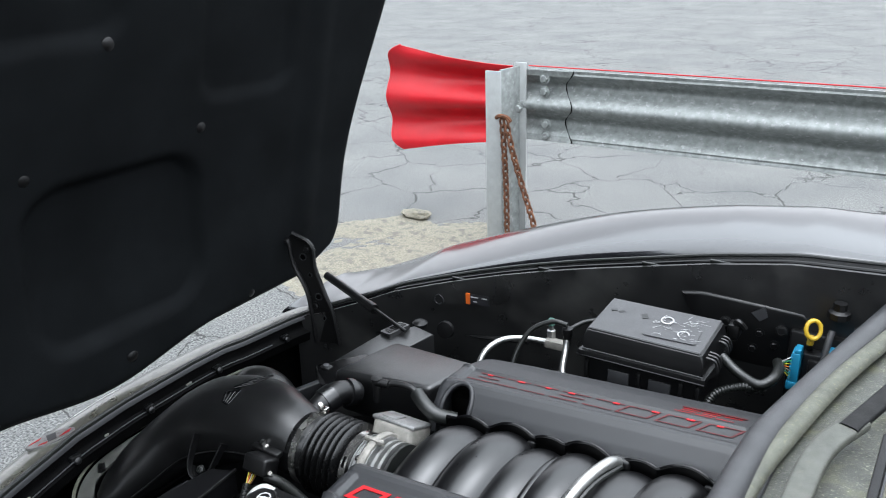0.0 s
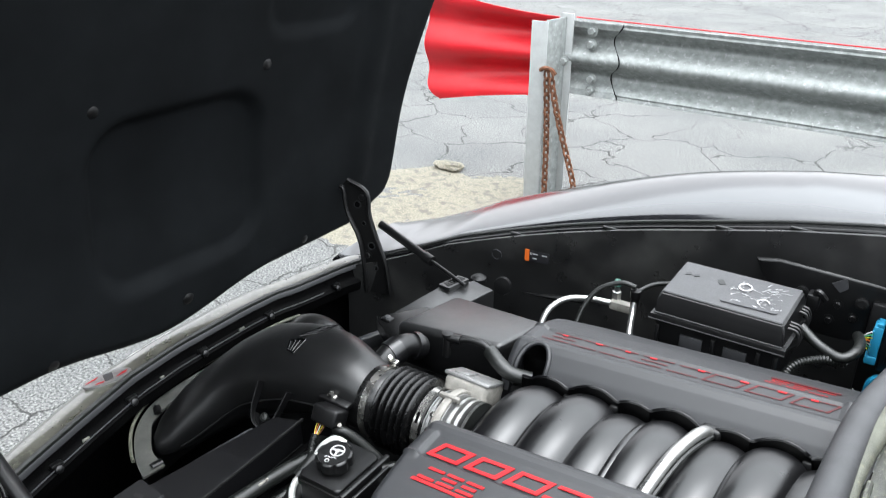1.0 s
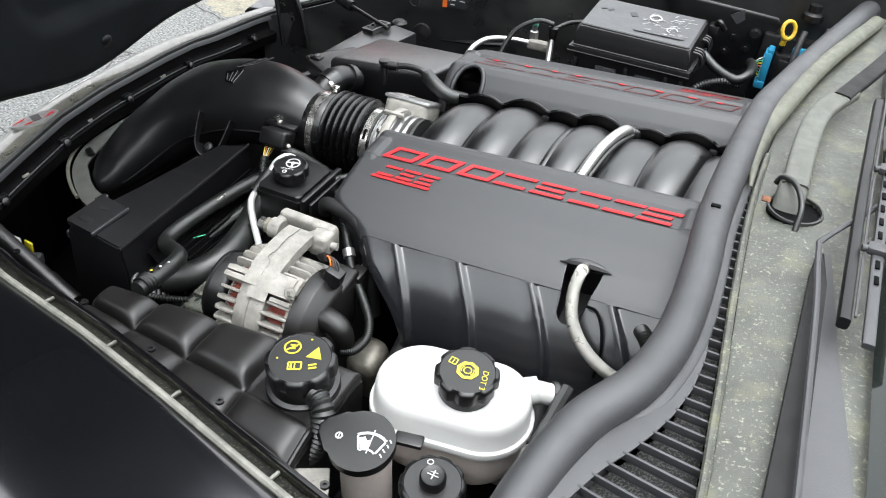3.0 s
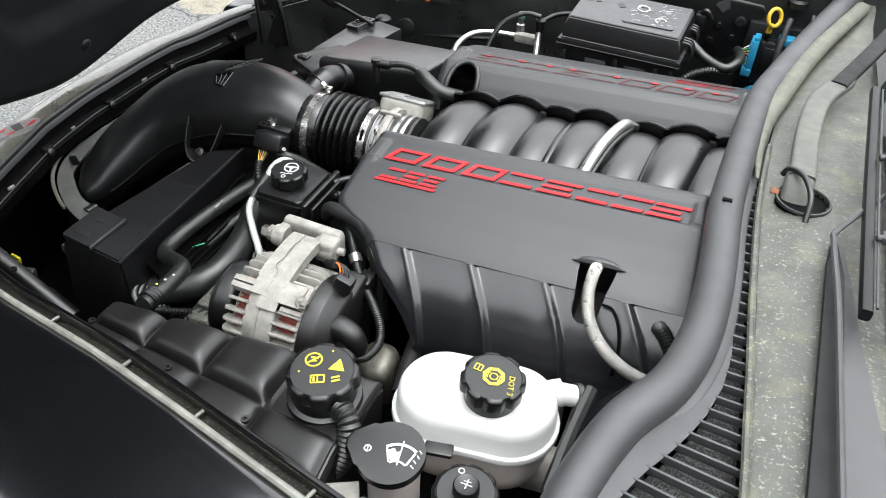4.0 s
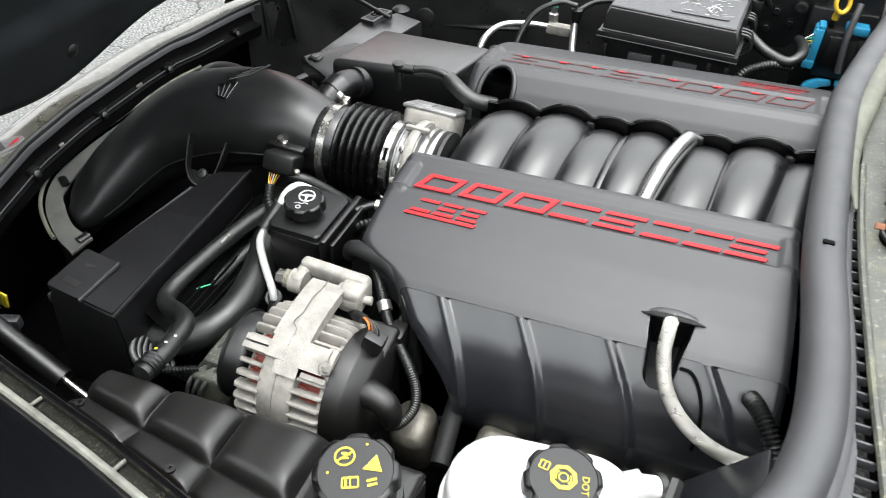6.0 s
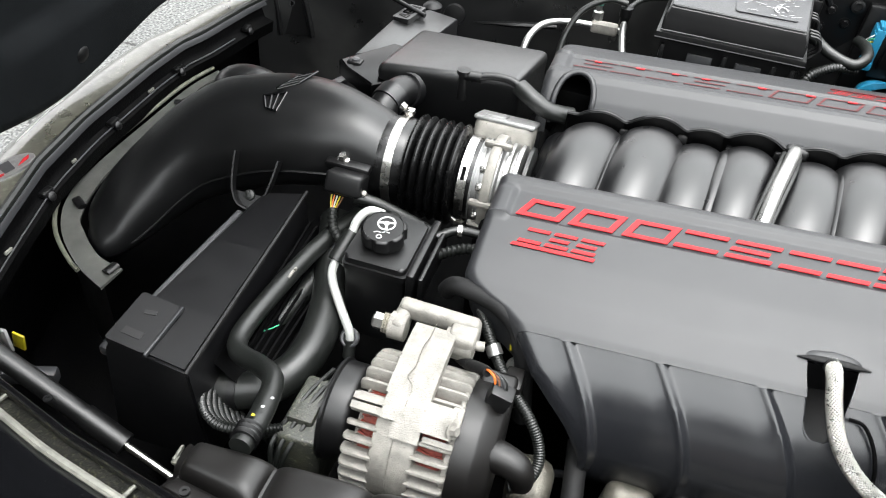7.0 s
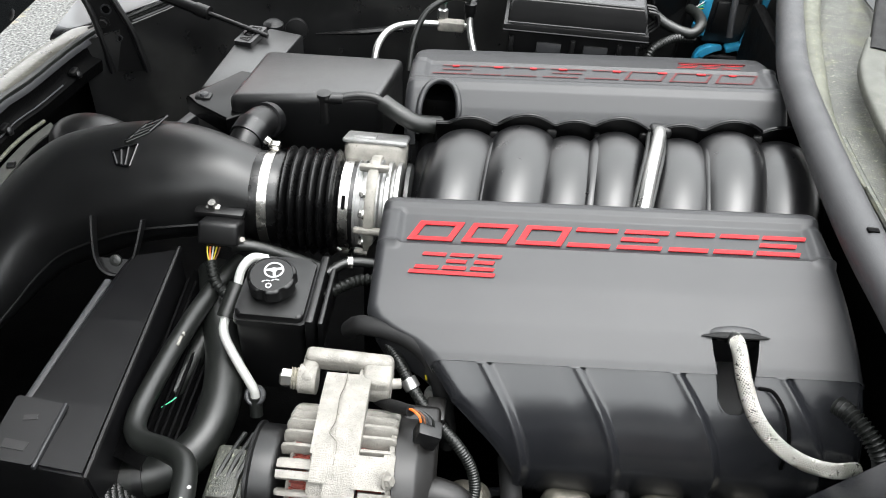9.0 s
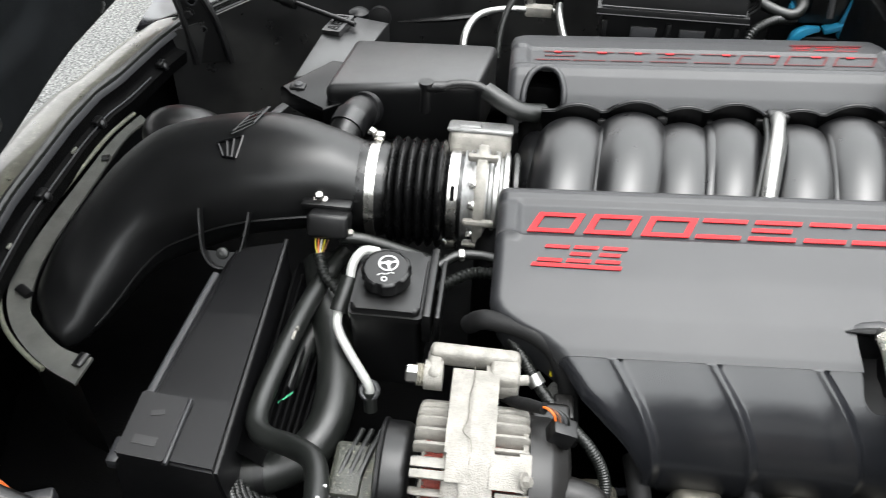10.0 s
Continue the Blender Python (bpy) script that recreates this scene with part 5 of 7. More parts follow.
EMBLEM_LOW = [(-1.029, 0.865, 0.606), (-0.997, 0.87, 0.608), (-0.999, 0.839, 0.58), (-1.017, 0.844, 0.583)]
EMBLEM_HIGH = [(-1.012, 0.871, 0.612), (-1.002, 0.917, 0.612), (-0.981, 0.938, 0.612), (-0.99, 0.895, 0.612)]
for loop in (EMBLEM_LOW, EMBLEM_HIGH):
    cx, cy = sum(p[0] for p in loop) / 4, sum(p[1] for p in loop) / 4
    z0 = duct_top(cx, cy)
    gx, gy = (duct_top(cx + 0.02, cy) - duct_top(cx - 0.02, cy)) / 0.04, (duct_top(cx, cy + 0.02) - duct_top(cx, cy - 0.02)) / 0.04
    flat = [Vector((x, y, z0 + gx * (x - cx) + gy * (y - cy) + 0.0008)) for x, y, z in loop]
    for k in range(4):
        part("moulded_mark", tube([flat[k], flat[(k + 1) % 4]], 0.0022, 8, 1, ease=False, flat=0.7), M_GLOSS, duct)
    for k in (0.35, 0.65):
        part("moulded_mark", tube([flat[0].lerp(flat[1], k), flat[3].lerp(flat[2], k)], 0.0020, 8, 1, ease=False, flat=0.7), M_GLOSS, duct)
stub = thing("vent_stub", (-0.868, 0.985, 0.56), "black plastic elbow joining duct and resonator", "hose")
part("elbow", tube([(-0.894, 0.935, 0.560), (-0.884, 0.968, 0.580), (-0.876, 0.998, 0.583), (-0.868, 1.035, 0.565)], 0.0225, 20), M_PLASTIC, stub)
part("collar", tube([(-0.886, 0.962, 0.578), (-0.880, 0.985, 0.583)], 0.0252, 20), M_MANIFOLD, stub)
part("collar", tube([(-0.872, 1.012, 0.578), (-0.869, 1.024, 0.573)], 0.0258, 20), M_MANIFOLD, stub)

sensor = thing("air_flow_sensor", (-0.875, 0.79, 0.55), "black air flow sensor with loose coloured wires", "sensor")
part("body", box((-0.873, 0.785, 0.562), (0.050, 0.036, 0.030), 0.005, 3, m=Matrix.Rotation(radians(-25), 4, "X")), M_PLASTIC, sensor)
part("mount", box((-0.880, 0.808, 0.572), (0.062, 0.016, 0.010), 0.003), M_PLASTIC, sensor)
part("bolt", hexbolt((-0.889, 0.812, 0.577), (0, -0.3, 1), 0.006, 0.010), M_STEEL, sensor)
part("bolt", hexbolt((-0.846, 0.778, 0.556), (0.3, -0.6, 1), 0.004, 0.004, False), M_CAST, sensor)
for k, mt in enumerate((M_YELLOW, M_ORANGE, M_PRINT, M_YELLOW, M_RUST)):
    part("wire", tube([(-0.888 + k * 0.004, 0.770, 0.549), (-0.887 + k * 0.003, 0.764, 0.541), (-0.884 + k * 0.0015, 0.758, 0.535), (-0.881, 0.753, 0.531)], 0.0010, 6), mt, sensor)
part("conduit", tube([(-0.882, 0.757, 0.535), (-0.872, 0.737, 0.523), (-0.855, 0.722, 0.515), (-0.84, 0.71, 0.51)], 0.007, 10, ribs=12, rib=0.0015), M_RUBBER, sensor)

# ---- radiator shroud, hoses, power steering ----
shroud = thing("fan_shroud_box", (-0.955, 0.61, 0.36), "matt black fan shroud box with a stepped lid", "shroud")


lid = loft([[Vector((-1.000 + 0.012 * v, y, 0.552 - 0.034 * v)), Vector((-0.913 - 0.014 * v, y, 0.536)), Vector((-0.905 - 0.02 * v, y + 0.006, 0.36)), Vector((-1.035, y + 0.006, 0.36)), Vector((-1.012 + 0.008 * v, y, 0.530 - 0.030 * v))]
            for y, v in ((0.450, 0.0), (0.53, 0.25), (0.65, 0.6), (0.775, 1.0))])
bmesh.ops.bevel(lid, geom=[e for e in lid.edges if e.calc_length() > 0.02], offset=0.003, segments=2, affect="EDGES")
part("lid", lid, M_SHROUD, shroud)
part("edge_lip", tube([(-0.911, 0.447, 0.537), (-0.915, 0.53, 0.537), (-0.920, 0.65, 0.537), (-0.926, 0.775, 0.537)], 0.0028, 6), M_PLASTIC, shroud)
step_m = axes((-0.982, 0.484, 0.5495), (0.18, 0, 1), (1, 0, 0))
part("raised_plate", prism(rounded(0.045, 0.072, 0.004), -0.004, 0.0035, step_m), M_SHROUD, shroud)
part("moulded_mark", (bar(step_m @ Matrix.Translation((0, 0, 0.0035)), -0.012, -0.018, 0.010, -0.018, 0.010)), M_PLASTIC, shroud)
part("moulded_mark", bar(step_m @ Matrix.Translation((0, 0, 0.0035)), -0.006, 0.012, 0.006, 0.016, 0.006), M_PLASTIC, shroud)
part("plate_ridge", box((-0.9575, 0.484, 0.5465), (0.004, 0.075, 0.006), 0.0015), M_COVER, shroud)
part("side_rail", tube([(-1.018, 0.47, 0.520), (-1.014, 0.60, 0.514), (-1.010, 0.74, 0.503)], 0.0045, 8, flat=0.5), M_SEAL, shroud)
part("front_clip", box((-1.022, 0.475, 0.512), (0.014, 0.030, 0.014), 0.003), M_COVER, shroud)

rad = thing("radiator_fan_grid", (-0.885, 0.62, 0.42), "ribbed black radiator fan grid", "radiator")
for k in range(9):
    part("rib", tube([(-0.905 + 0.006 * k, 0.54, 0.50 - 0.006 * k), (-0.915 + 0.008 * k, 0.76, 0.50 - 0.006 * k)], 0.0022, 6, 2), M_DARK, rad)
part("panel", sheet(lambda u, v: Vector((-0.915 + 0.06 * u, 0.50 + 0.28 * v, 0.497 - 0.06 * u)), 2, 2), M_DARK, rad)


def hose_thing(name, pts, r, label, mat=None, **kw):
    t = thing(name, Vector(pts[-1]), label, "hose")
    part("hose", tube(pts, r, 16, 8, **kw), mat or M_RUBBER, t)
    return t


h1 = hose_thing("coolant_hose", [(-0.862, 0.80, 0.50), (-0.877, 0.74, 0.506), (-0.890, 0.66, 0.509), (-0.899, 0.58, 0.509), (-0.900, 0.535, 0.508), (-0.885, 0.510, 0.514), (-0.850, 0.492, 0.528),
                                 (-0.822, 0.468, 0.543), (-0.809, 0.42, 0.555), (-0.808, 0.375, 0.560)], 0.0115, "thin black rubber coolant hose with a spring clamp")
part("spring_clamp", tube([(-0.809, 0.398, 0.558), (-0.808, 0.382, 0.560)], 0.0140, 14, 2, ribs=3, rib=0.003), M_PLASTIC, h1)
for k in range(3):
    part("paint_dot", lathe([(0.002, 0), (0.0015, 0.0008)], axes((-0.809 + 0.004 * k, 0.405 + 0.012 * k, 0.571), (0, 0.2, 1)), 8), (M_YELLOW, M_PRINT, M_PRINT)[k], h1)
h2 = hose_thing("radiator_hose", [(-0.890, 0.79, 0.49), (-0.868, 0.725, 0.480), (-0.841, 0.645, 0.472), (-0.834, 0.575, 0.466), (-0.850, 0.533, 0.458), (-0.884, 0.510, 0.450), (-0.93, 0.50, 0.445)], 0.0228, "thick black rubber radiator hose")
part("clamp", tube([(-0.889, 0.508, 0.449), (-0.899, 0.506, 0.448)], 0.0245, 16, 2), M_PLASTIC, h2)
hose_thing("overflow_hose", [(-0.865, 0.76, 0.475), (-0.885, 0.66, 0.465), (-0.900, 0.57, 0.452), (-0.90, 0.52, 0.43)], 0.0135, "black rubber overflow hose beside the radiator")
loom = thing("wiring_loom", (-0.855, 0.47, 0.42), "bundle of black ribbed wiring conduits", "wiring")
for k in range(8):
    part("conduit", tube([(-0.928 + 0.004 * k, 0.505, 0.468 - 0.005 * k), (-0.908 + 0.004 * k, 0.460 + 0.004 * k, 0.476 - 0.007 * k), (-0.880 + 0.002 * k, 0.438 + 0.005 * k, 0.480 - 0.007 * k), (-0.850, 0.440 + 0.005 * k, 0.480 - 0.007 * k), (-0.815, 0.465, 0.470 - 0.007 * k)], 0.0052, 10, ribs=40, rib=0.0014), M_RUBBER, loom)
part("wire", tube([(-0.878, 0.588, 0.484), (-0.884, 0.580, 0.484), (-0.891, 0.574, 0.482)], 0.0009, 6), M_GREEN, loom, "thin green wire")
mag = thing("front_pulley", (-0.80, 0.52, 0.36), "grey accessory drive bracket with belts", "pulley")
part("bracket", merge(box((-0.795, 0.50, 0.42), (0.05, 0.09, 0.10), 0.006, 3), box((-0.800, 0.505, 0.473), (0.030, 0.060, 0.010), 0.003, 2)), M_COWL, mag)
for k in range(3):
    part("belt", tube([(-0.775 - 0.010 * k, 0.56, 0.47), (-0.785 - 0.010 * k, 0.51, 0.478), (-0.80 - 0.010 * k, 0.45, 0.46), (-0.81, 0.43, 0.42)], 0.003, 6, flat=0.6), M_RUBBER, mag)

ps = thing("power_steering_reservoir", (-0.785, 0.70, 0.43), "black plastic power steering reservoir with a ribbed cap", "reservoir")
part("tank", prism(rounded(0.078, 0.098, 0.008, cx=-0.786, cy=0.706), 0.43, 0.556, bev=0.004), M_PLASTIC, ps)
part("rim", prism(rounded(0.084, 0.104, 0.008, cx=-0.785, cy=0.706), 0.540, 0.548), M_PLASTIC, ps)
part("side_flange", box((-0.739, 0.708, 0.535), (0.010, 0.112, 0.045), 0.003), M_PLASTIC, ps)
part("side_flange", box((-0.727, 0.708, 0.532), (0.006, 0.104, 0.040), 0.002), M_PLASTIC, ps)


def cap(parent, c, r, h, lobes, axis=(0, 0, 1), depth=None, name="cap", mat=None, label=""):
    """A scalloped screw cap whose top stands at c; returns it with the frame of its top."""
    m = axes(c, axis)
    d = depth if depth is not None else r * 0.1
    prof = [(r * 0.93, -h), (r, -h * 0.96), (r, -h * 0.25), (r * 0.985, -h * 0.1), (r * 0.94, 0.0), (r * 0.86, 0.0008), (r * 0.84, 0.0), (0.001, 0.0)]
    return part(name, lathe(prof, m, 96, lobes, d, r * 0.9), mat or M_PLASTIC, parent, label), m @ Matrix.Translation((0, 0, 0.0002))


def spin(m, deg):
    return m @ Matrix.Rotation(radians(deg), 4, "Z")


c, m = cap(ps, (-0.789, 0.699, 0.580), 0.0285, 0.016, 7, (0.0, -0.12, 1), 0.0030, label="black ribbed cap with a white symbol")
part("cap_neck", lathe([(0.024, 0), (0.024, 0.02), (0.001, 0.02)], axes((-0.789, 0.702, 0.552), (0, 0, 1)), 24), M_PLASTIC, ps)
m = spin(m, 14)
mm = m @ Matrix.Translation((0.003, 0.006, 0))
part("printed_symbol", merge(ring_print(mm, 0.0095, 0.0115), bar(mm, -0.010, 0.001, -0.003, 0.001, 0.003), bar(mm, 0.003, 0.001, 0.010, 0.001, 0.003), bar(mm, 0, -0.002, 0, -0.010, 0.003), ring_print(mm, 0.0001, 0.0035)), M_PRINT, c)
part("printed_symbol", merge(*[bar(m, -0.011 + 0.005 * k, -0.0095 + 0.0015 * (k % 2), -0.007 + 0.005 * k, -0.0095 + 0.0015 * ((k + 1) % 2), 0.0013) for k in range(4)],
                             ring_print(m @ Matrix.Translation((-0.004, -0.016, 0)), 0.0022, 0.0036)), M_PRINT, c)
pipe = thing("steering_pipe", (-0.795, 0.615, 0.45), "bent dull aluminium pipe with a hose end", "pipe")
part("pipe", tube([(-0.806, 0.745, 0.560), (-0.822, 0.738, 0.566), (-0.832, 0.722, 0.560), (-0.834, 0.70, 0.545), (-0.842, 0.672, 0.525), (-0.838, 0.655, 0.515), (-0.820, 0.635, 0.497), (-0.800, 0.617, 0.475), (-0.796, 0.61, 0.46)], 0.0055, 14), M_TUBE, pipe)
part("sleeve", tube([(-0.8335, 0.708, 0.550), (-0.842, 0.675, 0.527)], 0.0105, 12), M_RUBBER, pipe)
part("end_ferrule", tube([Vector((-0.7975, 0.613, 0.468)) + Vector((0.0095 * math.cos(a), 0.0075 * math.sin(a), 0.006 * math.sin(a))) for a in np.linspace(0, 2 * math.pi, 19)], 0.0032, 8, 1, ease=False), M_SEAL, pipe)
part("end_stub", tube([(-0.797, 0.612, 0.466), (-0.795, 0.602, 0.445)], 0.0075, 12), M_RUBBER, pipe)
for k, pts in enumerate(([(-0.735, 0.745, 0.545), (-0.715, 0.76, 0.55), (-0.69, 0.765, 0.55), (-0.66, 0.76, 0.55)], [(-0.735, 0.72, 0.53), (-0.715, 0.735, 0.535), (-0.69, 0.745, 0.54), (-0.655, 0.74, 0.545)])):
    ht = hose_thing("heater_hose", pts, 0.0075 if k else 0.006, "short black hose behind the reservoir", ribs=14 if k else 0, rib=0.0016)
    if not k:
        part("clamp", tube([(-0.712, 0.761, 0.55), (-0.706, 0.762, 0.55)], 0.009, 12, 2), M_STEEL, ht)
hose_thing("vacuum_line", [(-0.86, 0.78, 0.545), (-0.83, 0.785, 0.54), (-0.78, 0.775, 0.535), (-0.74, 0.76, 0.535)], 0.008, "black rubber line below the bellows")

# ---- alternator ----
alt = thing("alternator", (-0.66, 0.49, 0.42), "cast aluminium alternator with finned windows over copper windings", "alternator")
AY, AZ = 0.492, 0.497


def alathe(profile, seg=48):
    return xlathe(profile, AY, AZ, seg)


BAND_0, BAND_1 = -0.701, -0.658
part("housing", alathe([(-0.722, 0.030), (-0.722, 0.062), (-0.7195, 0.064), (-0.716, 0.055), (BAND_0 - 0.001, 0.055), (BAND_0, 0.0735), (BAND_0 + 0.003, 0.0758), (-0.6805, 0.0762), (-0.6800, 0.0752), (-0.6795, 0.0752),
                          (-0.6790, 0.0768), (BAND_1 - 0.003, 0.0764), (BAND_1, 0.074), (BAND_1 + 0.001, 0.058), (-0.632, 0.058), (-0.628, 0.069), (-0.623, 0.069), (-0.623, 0.030)], 72), M_CAST, alt, "pale speckled cast drum")
for x0, x1 in ((-0.720, BAND_0), (BAND_1, -0.629)):
    coil = alathe([(x0, 0.040), (x0, 0.0580), ((x0 + x1) / 2, 0.0610), (x1, 0.0580), (x1, 0.040)], 60)
    winding = part("winding", coil, M_COPPER, alt, "red-brown copper winding")
    for k in range(70):
        a = 2 * math.pi * k / 70
        lean = 0.09 if k % 2 else -0.06
        c0, c1 = Vector((x0 + 0.001, AY + 0.0612 * math.cos(a), AZ + 0.0612 * math.sin(a))), Vector((x1 - 0.001, AY + 0.0612 * math.cos(a + lean), AZ + 0.0612 * math.sin(a + lean)))
        part("wire", tube([c0, c1], 0.0016, 5, 1, ease=False), M_COPPER, winding)


def fin_mesh(x0, x1, out):
    """One cooling finger: a rounded blade from the drum's band to the open end, joined to its rim."""
    ends = [(x0, 0.0005), (x0 + out * 0.0006, 0.0), (x1 - out * 0.006, 0.0), (x1 - out * 0.002, -0.0016), (x1, -0.0052), (x1, -0.0135)]
    rings = []
    for x, dr in ends:
        r1, r0, w = 0.0768 + dr, 0.0595, 0.0024
        rings.append([Vector((x, -w, r0)), Vector((x, -w, r1 - 0.0016)), Vector((x, -w * 0.55, r1)), Vector((x, w * 0.55, r1)), Vector((x, w, r1 - 0.0016)), Vector((x, w, r0))])
    bm = loft(rings)
    bmesh.ops.recalc_face_normals(bm, faces=bm.faces)
    me = bpy.data.meshes.new("fin")
    bm.to_mesh(me)
    bm.free()
    me.materials.append(M_CAST)
    me.polygons.foreach_set("use_smooth", [True] * len(me.polygons))
    me.set_sharp_from_angle(angle=radians(40))
    return me


for x0, x1, out in ((BAND_0 + 0.003, -0.7305, -1), (BAND_1 - 0.003, -0.6215, 1)):
    blade = fin_mesh(x0, x1, out)
    for k in range(31):
        fin = new("fin", blade)
        fin.parent = alt
        fin.matrix_local = Matrix.Translation(Vector((0, AY, AZ)) - alt.location) @ Matrix.Rotation(radians(360 / 31 * k + 4 - 90), 4, "X")


def drum_block(x0, x1, a0, a1, r, bev=0.003):
    """A cast pad lying on the drum between two angles, standing out to radius r."""
    n, rings = max(2, int(abs(a1 - a0) / 5)), []
    for k in range(n + 1):
        a = radians(a0 + (a1 - a0) * k / n)
        lo, hi = Vector((0, math.cos(a), math.sin(a))) * 0.070, Vector((0, math.cos(a), math.sin(a))) * r
        c0 = Vector((0, AY, AZ))
        rings.append([c0 + lo + Vector((x0, 0, 0)), c0 + hi + Vector((x0, 0, 0)), c0 + hi + Vector((x1, 0, 0)), c0 + lo + Vector((x1, 0, 0))])
    bm = loft(rings)
    sharp = [e for e in bm.edges if e.calc_face_angle(0) > 0.6]
    bmesh.ops.bevel(bm, geom=sharp, offset=bev, segments=3, affect="EDGES", profile=0.5)
    return bm


def plate(x0, x1, line, thick, bev=0.003):
    """A cast strap of even thickness along a line of (y, z)."""
    rings = []
    for k, (y, z) in enumerate(line):
        y2, z2 = line[min(k + 1, len(line) - 1)]
        y1, z1 = line[max(k - 1, 0)]
        d = Vector((0, y2 - y1, z2 - z1)).normalized()
        n = Vector((0, -d.z, d.y)) if d.y < 0 else Vector((0, d.z, -d.y))
        c0 = Vector((0, y, z))
        rings.append([c0 + Vector((x0, 0, 0)), c0 + Vector((x1, 0, 0)), c0 + Vector((x1, 0, 0)) + n * thick, c0 + Vector((x0, 0, 0)) + n * thick])
    bm = loft(rings)
    sharp = [e for e in bm.edges if e.calc_face_angle(0) > 0.6]
    bmesh.ops.bevel(bm, geom=sharp, offset=bev, segments=3, affect="EDGES", profile=0.5)
    return bm


part("arm", plate(-0.7005, -0.656, [(0.564, 0.5835), (0.545, 0.5860), (0.515, 0.5855), (0.490, 0.5820), (0.472, 0.5775)], 0.014), M_CAST, alt, "speckled mounting arm")
part("arm_half", plate(-0.679, -0.655, [(0.561, 0.5850), (0.545, 0.5876), (0.515, 0.5872), (0.490, 0.5838), (0.470, 0.5785), (0.452, 0.5700), (0.438, 0.5595)], 0.014), M_CAST, alt)
part("arm_half", drum_block(-0.698, -0.674, 102, 122, 0.0835), M_CAST, alt)
part("arm_tip", drum_block(-0.6845, -0.655, 116, 133, 0.0825, 0.004), M_CAST, alt)
part("clamp_block", drum_block(-0.658, -0.627, 103, 124, 0.0850), M_CAST, alt)
part("clamp_block", drum_block(-0.632, -0.621, 100, 116, 0.0810), M_CAST, alt)
for a in (111.5, 118.5):
    part("rib", drum_block(-0.730, -0.692, a - 2.6, a + 2.6, 0.0790, 0.0014), M_CAST, alt)
part("rib", drum_block(-0.652, -0.622, 126, 130, 0.0800, 0.0014), M_CAST, alt)
part("seam", tube([(-0.6795, 0.566, 0.5862), (-0.6792, 0.545, 0.5885), (-0.682, 0.530, 0.5880), (-0.6815, 0.505, 0.5858), (-0.685, 0.492, 0.5835), (-0.677, 0.482, 0.5815), (-0.677, 0.462, 0.5755)], 0.0005, 6), M_PORT, alt, "dark casting seam")
part("clamp_screw", hexbolt((-0.627, 0.4535, 0.5715), (0.9, -0.3, 0.5), 0.0055, 0.007), M_CAST, alt)
part("bracket", merge(box((-0.681, 0.5835, 0.5790), (0.090, 0.017, 0.022), 0.006, 3, m=Matrix.Rotation(0.03, 4, "Y")), box((-0.7195, 0.571, 0.571), (0.016, 0.038, 0.028), 0.006, 3),
                      box((-0.6500, 0.573, 0.569), (0.030, 0.040, 0.034), 0.006, 3)), M_CAST, alt)
part("pivot_eye", tube([(-0.729, 0.563, 0.570), (-0.711, 0.563, 0.570)], 0.0150, 18, 2), M_CAST, alt)
part("pivot_eye", tube([(-0.668, 0.566, 0.567), (-0.637, 0.566, 0.567)], 0.0150, 18, 2), M_CAST, alt)
part("pivot_bolt", lathe([(0.0095, 0), (0.0095, 0.010), (0.0075, 0.012), (0.001, 0.012)], axes((-0.736, 0.560, 0.573), (-1, 0, 0)), 6), M_STEEL, alt)
part("washer", tube([(-0.737, 0.560, 0.573), (-0.728, 0.561, 0.572)], 0.0115, 16, 2, ribs=3, rib=0.001), M_SAND, alt, "rust-stained spring washer")
part("pivot_tip", tube([(-0.638, 0.568, 0.568), (-0.626, 0.570, 0.568)], 0.0055, 12, 2), M_CAST, alt)
part("pulley", alathe([(-0.766, 0.020), (-0.766, 0.050), (-0.764, 0.0555), (-0.761, 0.0560), (-0.759, 0.0535), (-0.742, 0.0535), (-0.738, 0.0525), (-0.735, 0.050), (-0.732, 0.045)], 56), M_PLASTIC, alt)
part("rear_cap", alathe([(-0.622, 0.0735), (-0.603, 0.0735), (-0.600, 0.0725), (-0.594, 0.064), (-0.586, 0.060), (-0.582, 0.052), (-0.581, 0.001)], 64), M_TANK, alt, "black plastic rear cap")
part("terminal_boot", tube([(-0.600, 0.470, 0.524), (-0.586, 0.468, 0.533), (-0.572, 0.466, 0.534), (-0.560, 0.464, 0.530), (-0.554, 0.464, 0.518), (-0.553, 0.464, 0.506)], [0.025, 0.0175, 0.0160, 0.0152, 0.0138, 0.012], 22), M_TANK, alt)
part("regulator", merge(box((-0.602, 0.526, 0.531), (0.040, 0.066, 0.044), 0.006, 3, m=Matrix.Rotation(0.12, 4, "X")), box((-0.588, 0.560, 0.530), (0.020, 0.030, 0.034), 0.003, 2)), M_TANK, alt, "black plastic regulator block")
plug = thing("wiring_plug", (-0.597, 0.512, 0.57), "black wiring plug with red and grey wires", "connector")
part("plug_body", box((-0.594, 0.508, 0.573), (0.024, 0.020, 0.024), 0.003, 2, m=Matrix.Rotation(0.3, 4, "Y")), M_PLASTIC, plug)
for k, mt in enumerate((M_ORANGE, M_RUST, M_SEAL, M_RUBBER)):
    part("wire", tube([(-0.600 + 0.004 * k, 0.509, 0.582), (-0.603 + 0.004 * k, 0.514, 0.591), (-0.610 + 0.003 * k, 0.520, 0.592), (-0.616, 0.525, 0.587)], 0.0013, 6), mt, plug)
part("sleeve", tube([(-0.650, 0.562, 0.550), (-0.636, 0.548, 0.560), (-0.625, 0.534, 0.576), (-0.612, 0.522, 0.588)], [0.0060, 0.0065, 0.0055], 12), M_MATT, plug, "taped wire sleeve")
